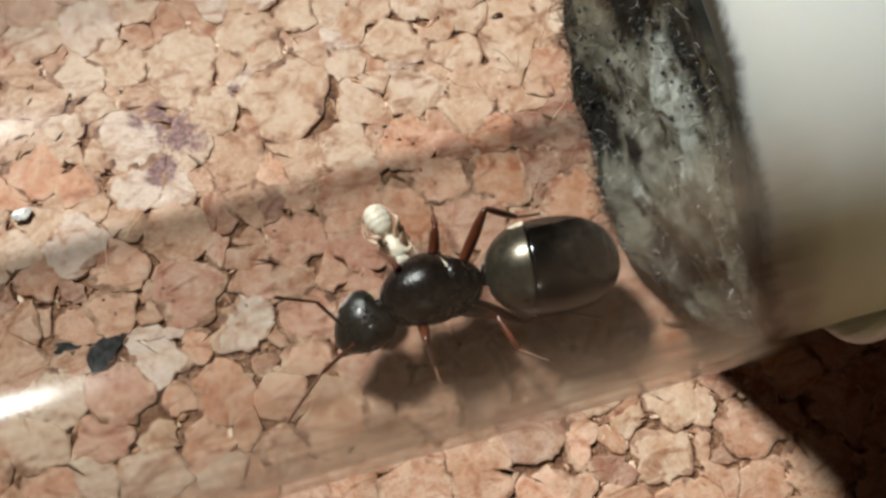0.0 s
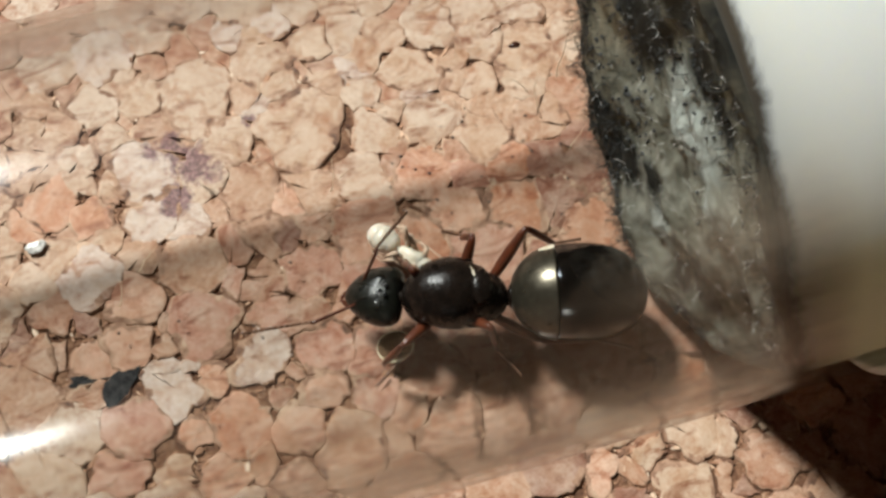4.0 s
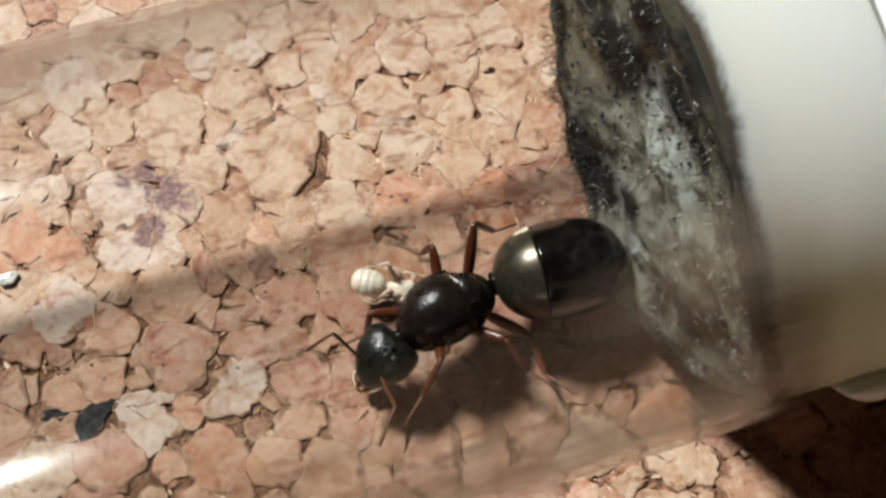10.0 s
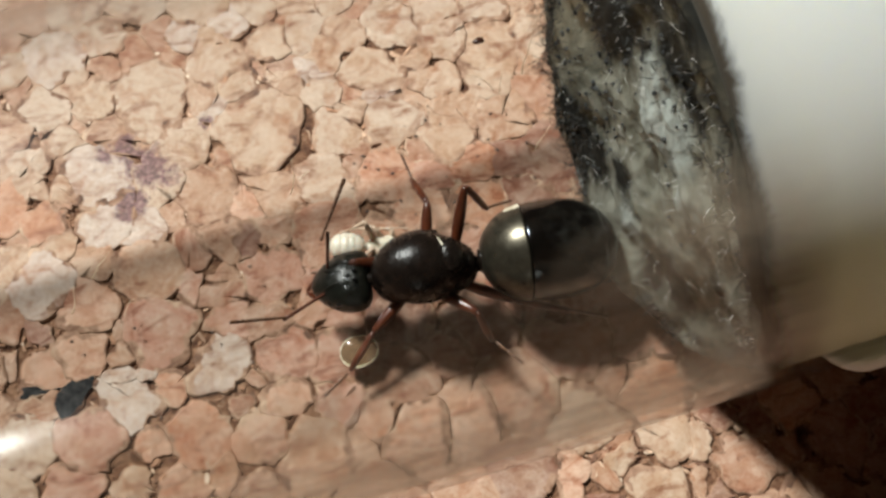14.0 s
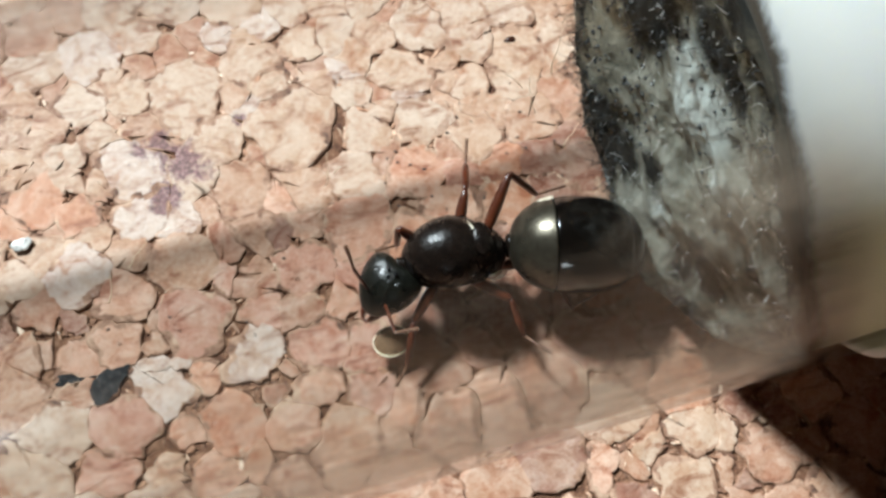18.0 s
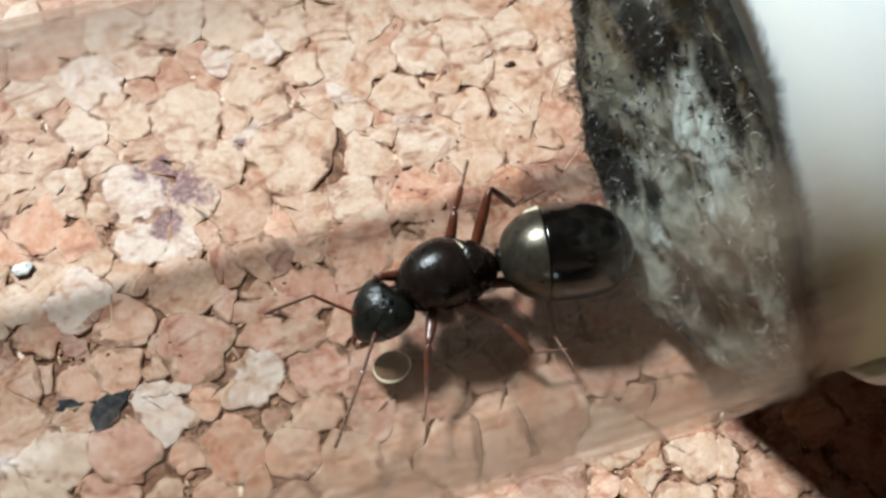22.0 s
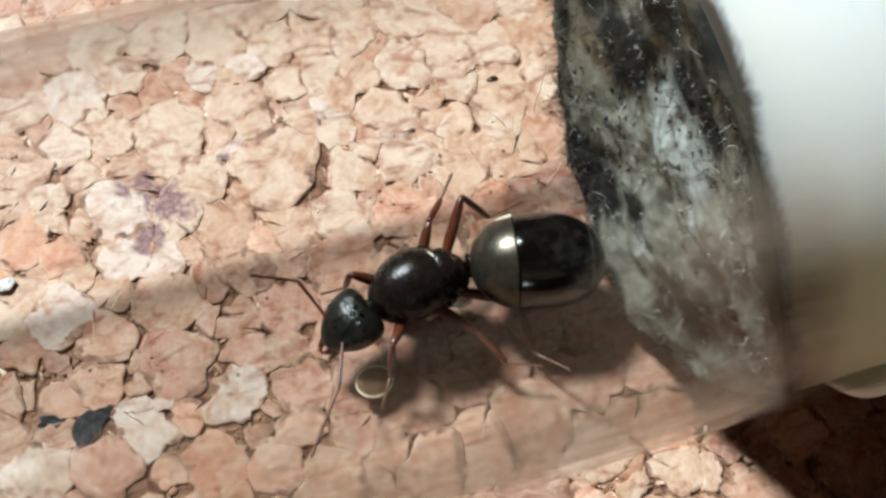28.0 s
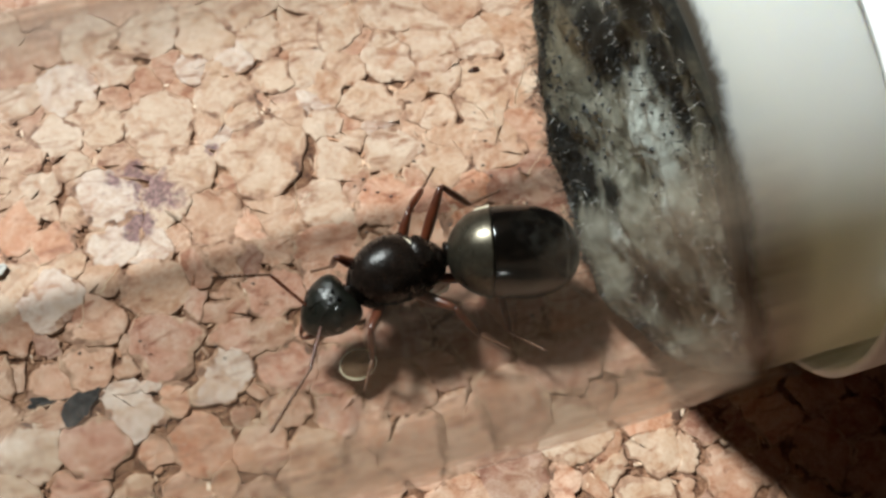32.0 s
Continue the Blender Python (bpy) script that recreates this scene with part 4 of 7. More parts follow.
# ---- the pale young worker ----
def callow_worker():
    w = new("callow_worker")
    tagged(w, "pale cream newly hatched worker ant with folded limbs", "ant")

    def creased(x, y, z):
        k = 1 + 0.03 * math.sin(x * 16) + 0.22 * noise.noise((x * 3.5, y * 3.5, z * 3.5))
        return (x, y * k, z * k)

    part("mesosoma", join(blob(0.56, 0.36, 0.34, 24, 18, creased), moved(blob(0.38, 0.32, 0.29, 20, 14, creased), mat3(-0.42, 0, -0.03))), mat_callow, w)
    gaster = part("gaster", moved(blob(0.38, 0.40, 0.38, 20, 12), mat3(0.92, 0, 0.02)), mat_callow, w)
    for x, r in ((1.06, 0.46), (1.22, 0.475), (1.42, 0.42)):
        part("tergite", moved(blob(0.36, r, r * 0.92, 20, 12), mat3(x, 0, 0.02)), mat_callow, gaster)
    part("petiole", moved(blob(0.10, 0.14, 0.20, 10, 8), mat3(0.58, 0, 0)), mat_callow, w)
    part("head", moved(blob(0.42, 0.38, 0.28, 20, 14, creased), mat3(-1.02, 0, -0.02)), mat_callow, w)
    rw = random.Random(9)
    for s in (-1, 1):
        for x, dx, dy, up in ((-0.35, 0.05, 0.35, 0.50), (0.0, 0.30, 0.45, 0.62), (0.3, 0.25, 0.40, 1.10)):
            dx, dy, up = dx + rw.uniform(-0.2, 0.25), dy + rw.uniform(-0.15, 0.2), up + rw.uniform(-0.2, 0.15)
            a, b, c = (x, s * 0.22, 0.0), (x + dx * 0.6, s * (0.30 + dy * 0.5), up), (x + dx + 0.35, s * (0.28 + dy), 0.12)
            leg = part("leg", strand([a, ((a[0] + b[0]) / 2, (a[1] + b[1]) / 2, up * 0.55), b], 0.12, 0.08, 7), mat_limb, w)
            part("tibia", strand([b, ((b[0] + c[0]) / 2 + 0.05, (b[1] + c[1]) / 2, up * 0.5), c], 0.085, 0.024, 6), mat_limb, leg)
            part("tarsus", strand([c, (c[0] + 0.30, c[1] - s * 0.05, 0.02), (c[0] + 0.62, c[1] - s * 0.22, -0.06)], 0.03, 0.014, 5), mat_limb, leg)
        part("feeler", strand([(-1.25, s * 0.15, 0.15), (-0.95, s * 0.46, 0.34), (-0.3, s * 0.52, 0.34), (0.25, s * 0.46, 0.30)], 0.035, 0.022, 5), mat_limb, w)
    return w


callow = callow_worker()

# ---- cork granules: cells round seeds, some at known places ----
# place and half width of the grains that can be told apart, by their colour
GRAINS = {tone: [] for tone in ("pale", "white", "sand", "tan", "pink", "orange", "rust", "dark", "gap")}
GRAINS["pale"] += [(-9.3, 15.1, 0.7), (-9.4, 11.7, 0.9), (-8.0, 10.1, 0.9), (-4.4, 9.5, 1.4), (-7.1, 10.9, 0.6), (-1.8, 10.2, 0.9), (0.3, 10.6, 0.8), (-1.2, 8.9, 0.7), (0.2, 8.7, 0.7), (-0.9, 7.1, 1.9), (-3.3, 7.5, 0.8), (-7.6, 8.5, 0.5), (-9.0, 8.2, 0.6), (0.2, 12.1, 0.8), (1.5, 12.0, 0.7), (3.2, 11.6, 0.8), (1.5, 10.6, 0.8), (4.6, 9.8, 1.1), (6.2, 10.5, 0.9), (3.6, 8.4, 1.0), (6.4, 8.8, 0.8), (9.2, 8.0, 0.8), (6.0, 7.1, 0.7), (7.1, 6.9, 0.5), (2.2, 7.0, 0.5), (1.3, 8.1, 0.6), (-9.1, 7.3, 0.6), (-4.0, 13.5, 0.9), (-6.2, 14.0, 0.9), (-1.8, 12.8, 0.8), (8.4, 9.7, 0.7)]
GRAINS["pale"] += [(3.8, 6.2, 1.1), (1.5, 6.3, 0.9), (0.6, 5.2, 0.8), (3.0, 4.4, 0.9), (-4.9, 6.0, 0.6), (-2.0, 4.8, 0.6), (-11.3, 3.9, 0.7)]
GRAINS["pale"] += [(-11.1, -1.6, 1.0), (-8.1, -3.6, 0.5), (-12.0, -2.6, 0.7), (9.0, -7.7, 0.9), (10.1, -8.0, 0.6), (8.2, -8.7, 1.1), (7.4, -7.7, 0.5)]
GRAINS["white"] += [(-7.3, 11.8, 1.0), (-2.7, 11.5, 0.5), (-1.0, 11.7, 0.6), (-2.4, 8.4, 0.4), (-7.2, 7.0, 1.4), (1.3, 8.7, 0.5), (3.5, 7.3, 0.5)]
GRAINS["white"] += [(-6.9, 5.2, 1.0), (-6.0, 4.7, 0.7), (-9.4, 3.6, 1.1)]
GRAINS["white"] += [(-7.5, -0.1, 0.5), (-6.8, -0.4, 0.5), (-7.7, -1.2, 1.2), (-4.5, -0.8, 1.1)]
GRAINS["sand"] += [(-10.0, 10.8, 0.6), (-9.3, 9.6, 0.6), (-10.4, 9.8, 0.5), (-9.6, 9.0, 0.6), (-6.3, 10.0, 0.8), (-2.9, 9.0, 0.5), (-1.6, 11.1, 0.5), (-6.0, 8.6, 0.7), (-10.5, 8.4, 0.5), (3.2, 9.9, 0.7), (2.1, 9.5, 0.5), (5.1, 8.4, 0.5), (7.9, 8.2, 1.1), (9.1, 9.8, 0.5), (-10.4, 7.9, 0.6), (-7.9, 6.8, 0.5)]
GRAINS["sand"] += [(6.1, 6.1, 0.9), (5.2, 5.2, 1.0), (7.6, 5.1, 0.9), (4.4, 4.0, 0.5), (-3.3, 5.4, 1.0), (-1.3, 5.1, 1.0), (-8.5, 5.0, 0.4), (-10.6, 4.8, 0.7), (-7.6, 4.1, 0.7), (-8.2, 2.5, 1.1), (-2.1, 1.8, 0.9), (-8.8, 1.1, 0.9)]
GRAINS["sand"] += [(-10.0, 0.7, 0.8), (-7.2, -2.6, 0.6), (-3.6, -3.7, 1.2), (-2.7, -2.6, 1.0), (-6.5, -4.3, 0.7), (-1.3, 0.0, 0.6), (0.1, -3.9, 0.7), (5.6, -7.9, 0.4), (1.2, -4.7, 1.0), (3.0, -4.8, 1.0)]
GRAINS["tan"] += [(-4.7, 11.4, 0.4), (-5.6, 11.1, 0.3), (0.7, 11.2, 0.3)]
GRAINS["tan"] += [(8.8, 5.5, 0.5), (4.4, 4.7, 0.4), (1.9, 5.4, 0.3), (-8.2, 6.2, 0.2), (-6.0, 3.0, 1.2), (-3.2, 3.5, 0.6), (-3.7, 1.7, 0.8), (-11.2, 2.6, 0.8), (-11.4, 1.4, 0.9), (-4.3, 3.2, 0.5)]
GRAINS["tan"] += [(-2.4, 0.2, 0.8), (-7.3, 0.5, 0.5), (-10.2, -0.5, 0.4), (-12.2, 0.1, 0.9), (-4.1, -2.3, 0.5), (-3.3, -1.6, 0.3), (-2.3, -4.5, 1.3), (-0.9, -4.5, 0.5), (1.3, -2.9, 1.0), (-4.9, -4.3, 0.7), (-4.3, -4.9, 0.8), (11.1, -8.8, 1.0), (4.8, -4.7, 1.1)]
GRAINS["pink"] += [(5.1, 7.7, 0.4)]
GRAINS["pink"] += [(-4.8, 2.3, 0.6)]
GRAINS["pink"] += [(-6.1, 0.9, 1.5), (-3.7, 0.8, 0.7), (-2.3, -1.1, 1.1), (-8.8, -2.1, 1.4), (-9.6, -3.1, 0.9), (-0.6, -1.5, 1.0), (-1.0, -3.1, 0.8), (-0.2, -0.6, 0.5)]
GRAINS["orange"] += [(-10.2, 6.8, 1.0)]
GRAINS["orange"] += [(-8.9, 5.9, 0.7), (-11.2, 6.1, 0.4)]
GRAINS["orange"] += [(-6.1, -0.9, 0.6), (-5.6, -2.9, 1.2)]
# these six carry the shade beside the plug's foot in their colour
GRAINS["rust"] += [(8.4, 3.0, 0.8), (7.2, 2.2, 0.8), (5.9, 2.3, 0.8), (8.6, 4.2, 0.5), (7.3, 3.6, 0.8), (6.1, 3.7, 0.7)]
GRAINS["rust"] += [(-2.4, 3.3, 0.3), (-9.9, 1.9, 0.4), (-11.8, 2.3, 0.3)]
GRAINS["rust"] += [(10.9, -7.5, 0.5), (11.9, -7.8, 0.5), (10.2, -9.4, 0.3)]
GRAINS["dark"] += [(-9.2, -0.6, 0.6), (-10.2, 0.2, 0.2)]
GRAINS["gap"] += [(-8.8, 9.1, 0.2), (-10.3, 11.5, 0.2), (-9.1, 11.2, 0.2), (-3.5, 11.8, 0.2), (-0.9, 10.9, 0.2), (-3.1, 11.1, 0.2), (-0.5, 9.2, 0.2), (0.4, 9.4, 0.2), (-2.8, 8.0, 0.2), (2.5, 7.6, 0.2), (1.7, 7.3, 0.2), (3.8, 9.2, 0.3), (4.5, 9.0, 0.2), (3.5, 11.1, 0.2), (4.6, 6.8, 0.2), (6.6, 7.2, 0.2), (-7.1, 9.3, 0.1)]
GRAINS["gap"] += [(-6.9, 2.4, 0.2), (-7.4, 3.1, 0.2), (-10.2, 1.8, 0.2), (-11.6, 2.3, 0.2), (-11.2, 1.4, 0.2), (-4.6, 5.2, 0.1), (-8.2, 6.0, 0.1), (-10.1, 5.6, 0.2), (-3.9, 2.8, 0.1), (-3.7, 2.1, 0.1), (-7.4, 1.2, 0.1), (0.4, 6.4, 0.1), (-0.1, 5.9, 0.1), (-2.5, 6.4, 0.1)]
GRAINS["gap"] += [(-4.8, -1.9, 0.2), (-6.5, -2.1, 0.2), (-1.7, -3.3, 0.2), (-1.0, -0.6, 0.2), (-3.2, -1.2, 0.1), (-8.3, -2.8, 0.2), (-6.9, -3.4, 0.3), (7.2, -7.3, 0.2), (8.2, -8.1, 0.2), (10.5, -8.0, 0.2), (6.7, -8.2, 0.2), (9.7, -9.1, 0.2), (-5.1, -0.1, 0.1), (-3.4, -4.4, 0.1)]
seeds = [(x, y, tone, w if tone != "gap" else 0.4 * w) for tone, places in GRAINS.items() for x, y, w in places]
known = len(seeds)
rg = random.Random(21)
cells_x, cells_y = (-16.0, 27.0), (-15.0, 21.0)


def tone_of(u, y, x=-9.0):
    """Paler grains lie beyond the tube's middle, redder ones before it."""
    if y < -7.0:
        return "tan" if u < 0.5 else "rust" if u < 0.68 else "buff"
    # tones reddened to paint the shade under and behind the queen
    if x > 1.0 and -5.5 < y < 2.0:
        return "pink" if u < 0.45 else "orange" if u < 0.75 else "rust"
    if y > 2:
        return "pale" if u < 0.56 else "sand" if u < 0.97 else "pink"
    return "tan" if u < 0.45 else "pale" if u < 0.68 else "pink" if u < 0.89 else "orange"


# large grains first, then crumbs that fill the looser places, and here and there a hole
for tries, least in ((5000, 2.1), (6000, 1.5), (6000, 0.9), (4000, 0.5)):
    for _ in range(tries):
        x, y = rg.uniform(*cells_x), rg.uniform(*cells_y)
        if least < 1 and noise.noise((x * 0.45, y * 0.45, 33)) < (0.12 if least > 0.6 else 0.32):
            continue
        gap = least * rg.uniform(0.45, 0.55)
        if all((x - a) ** 2 + (y - b) ** 2 > (gap + max(w, 0.3)) ** 2 for a, b, _, w in seeds):
            seeds.append((x, y, "gap" if least < 0.6 else tone_of(rg.random(), y, x), 0.9 * gap if least > 0.6 else 0.10))


def cell(i):
    """The part of the mat that grain i takes between its neighbours."""
    x, y, _, w = seeds[i]
    poly = [Vector((x + dx, y + dy)) for dx, dy in ((-3, -3), (3, -3), (3, 3), (-3, 3))]
    for a, b, _, u in sorted((s for j, s in enumerate(seeds) if j != i), key=lambda s: (s[0] - x) ** 2 + (s[1] - y) ** 2)[:24]:
        d = Vector((a - x, b - y))
        mid = Vector((x, y)) + d * max(0.12, min(0.88, 0.5 + (w * w - u * u) / (2 * d.length_squared)))
        out = []
        for k, p in enumerate(poly):
            q = poly[(k + 1) % len(poly)]
            sp, sq = (p - mid).dot(d), (q - mid).dot(d)
            if sp <= 0:
                out.append(p)
            if sp * sq < 0:
                out.append(p + (q - p) * (sp / (sp - sq)))
        poly = out
    return poly


def granule(i):
    x, y, tone, _ = seeds[i]
    poly = cell(i)
    r = random.Random(i)
    c = Vector((sum(p.x for p in poly) / len(poly), sum(p.y for p in poly) / len(poly)))
    count = 32
    # walk round the edge in even steps
    length = [(poly[(k + 1) % len(poly)] - p).length for k, p in enumerate(poly)]
    total, edge = sum(length), []
    for k in range(count):
        s, j = total * k / count, 0
        while s > length[j]:
            s -= length[j]
            j += 1
        edge.append(poly[j] + (poly[(j + 1) % len(poly)] - poly[j]) * (s / length[j]))
    # neighbours share the same ragged border
    ragged = [p + 0.30 * Vector((noise.noise((p.x * 1.1, p.y * 1.1, 7)), noise.noise((p.x * 1.1, p.y * 1.1, 17)))) + 0.15 * Vector((noise.noise((p.x * 3.1, p.y * 3.1, 27)), noise.noise((p.x * 3.1, p.y * 3.1, 37)))) + 0.04 * Vector((noise.noise((p.x * 6.5, p.y * 6.5, 47)), noise.noise((p.x * 6.5, p.y * 6.5, 57)))) for p in edge]
    # most borders touch; here and there a crevice opens
    def shut(p):
        w = noise.noise((p.x * 0.8, p.y * 0.8, 51)) + 0.5 * noise.noise((p.x * 2.3, p.y * 2.3, 61))
        return -0.09 + 0.40 * min(0.4, max(0.0, w - (0.26 if p.y > 2 else 0.17 if p.y > -7 else 0.02)))
    # corners are rounded off by differing amounts, which leaves small brown holes where three grains meet
    def blunt(p):
        d, b = min(((p - v).length, k) for k, v in enumerate(poly))
        most = (0.20 if p.y < -7 else 0.09 if p.y < 3 else 0.05) + 0.34 * noise.noise((poly[b].x * 1.7, poly[b].y * 1.7, 101))
        return max(0.0, most) * max(0.0, 1 - d / 0.42) ** 1.4
    pull = [shut(p) + blunt(p) for p in edge]
    edge = [p - (p - c).normalized() * min(k, 0.6 * (p - c).length) for p, k in zip(ragged, pull)]
    flat = 0.4 if y > 2 else 0.75
    area = 0.5 * abs(sum(p.x * poly[(k + 1) % len(poly)].y - p.y * poly[(k + 1) % len(poly)].x for k, p in enumerate(poly)))
    sunk = 0.0 if tone != "gap" else 0.10 if area < 0.35 else 0.03
    top, tilt = flat * r.uniform(-0.03, 0.02) - sunk, (flat * r.uniform(-0.025, 0.025), flat * r.uniform(-0.025, 0.025))
    v = []
    # a flat crown that rolls off unevenly into the seams
    for ring, z in ((1.0, -0.45), (1.0, top - (0.026 if y > 2 else 0.045)), (0.95, top - 0.011), (0.86, top - 0.004), (0.74, top - 0.001), (0.42, top)):
        for k, p in enumerate(edge):
            q = (p - c) * ring
            wx, wy = c.x + q.x, c.y + q.y
            up = (tilt[0] * q.x + tilt[1] * q.y + 0.06 * flat * noise.noise((wx * 1.3, wy * 1.3, i * 0.7)) + 0.035 * noise.noise((wx * 3.3, wy * 3.3, i * 1.3))) if z > -0.42 else 0
            v.append((q.x, q.y, min(z + up, 0.10)))
    v.append((0, 0, min(top + 0.005, 0.09)))
    f = []
    for ring in range(5):
        for k in range(count):
            b = (k + 1) % count
            f.append((ring * count + k, ring * count + b, (ring + 1) * count + b, (ring + 1) * count + k))
    f += [(5 * count + k, 5 * count + (k + 1) % count, 6 * count) for k in range(count)]
    # the outer roll-off shows the browner skin of the grain
    def stained(p, least):
        return 1 if noise.noise((p.x * 0.7, p.y * 0.7, 71)) + 0.6 * noise.noise((p.x * 2.0, p.y * 2.0, 81)) > least else 0
    slots = [1] * count + [stained(p, -0.25) for p in edge] + [stained(p, 0.02) for p in edge] + [stained(p, 0.26) for p in edge] + [0] * (2 * count)
    # from the tube's shade edge nearer, sand takes a copy reddened for that shade
    if tone == "sand" and y < 3.8:
        tone = "buff"
    # red grains beside the plug's foot, recoloured darker to paint the shade there
    if c.x > 5.0 and 1.2 < c.y < 4.5 and tone != "gap":
        tone = "rust" if c.x > 6.4 else "orange"
    # the tube's shade band put into the colour: pale grains turn redder
    elif c.x > -4.0 and 0.5 < c.y < 4.4 and tone in ("pale", "white", "sand", "buff"):
        tone = "buff" if tone in ("pale", "white") else "pink"
    elif c.y > 4.3 and c.x > -7.0 and tone in ("pink", "orange"):
        tone = "sand"
    return c, v, f, slots, "tan" if tone == "gap" and area >= 0.35 else tone


loose_v, loose_f, loose_slots = [], [], []
order = sorted(range(len(seeds)), key=lambda i: (seeds[i][0] - 2) ** 2 + ((seeds[i][1] - 2) * 1.25) ** 2)
order = [i for i in range(known)] + [i for i in order if i >= known]
mat_cork["gap"] = mat_base
for rank, i in enumerate(order):
    c, v, f, slots, tone = granule(i)
    if rank < 300:
        g = new("granule", mesh_of("granule", v, f, [mat_cork[tone], mat_skin], True, slots))
        g.parent = cork
        g.matrix_basis = at(c.x, c.y, 0)
    else:
        k0 = len(loose_v)
        loose_v += [(a + c.x, b + c.y, z) for a, b, z in v]
        loose_f += [tuple(k + k0 for k in q) for q in f]
        loose_slots += slots
loose = new("granules", mesh_of("granules", loose_v, loose_f, [mat_cork["rest"], mat_skin], True, loose_slots))
loose.parent = cork
tagged(loose, kind="stuff")

# brown crumbs lodged in the seams, most of them lying along the seam
crumb_geo = []
rc = random.Random(77)
while len(crumb_geo) < 2600:
    x, y = rc.uniform(-14, 20), rc.uniform(-13, 17)
    near = sorted(((x - a) ** 2 + (y - b) ** 2 - w * w, a, b) for a, b, _, w in seeds if abs(a - x) < 3 and abs(b - y) < 3)[:2]
    if len(near) < 2 or near[1][0] - near[0][0] > 0.24:
        continue
    if noise.noise((x * 0.7, y * 0.7, 91)) + 0.4 * noise.noise((x * 2.1, y * 2.1, 95)) < 0.02 and rc.random() < 0.85:
        continue
    along = math.degrees(math.atan2(near[1][2] - near[0][2], near[1][1] - near[0][1])) + 90 + rc.gauss(0, 22)
    size = rc.uniform(0.05, 0.12) if rc.random() < 0.85 else rc.uniform(0.12, 0.24)
    crumb_geo.append(moved(blob(size, size * rc.uniform(0.25, 0.6), size * 0.22, 6, 4, lambda a, b, z: (a * rc.uniform(0.6, 1.5), b * rc.uniform(0.5, 1.5), z * rc.uniform(0.5, 1.3))), mat3(x, y, rc.uniform(-0.10, -0.02), 0, 0, along)))
tagged(part("crumbs", join(*crumb_geo), mat_crumb, cork, smooth=False), kind="stuff")

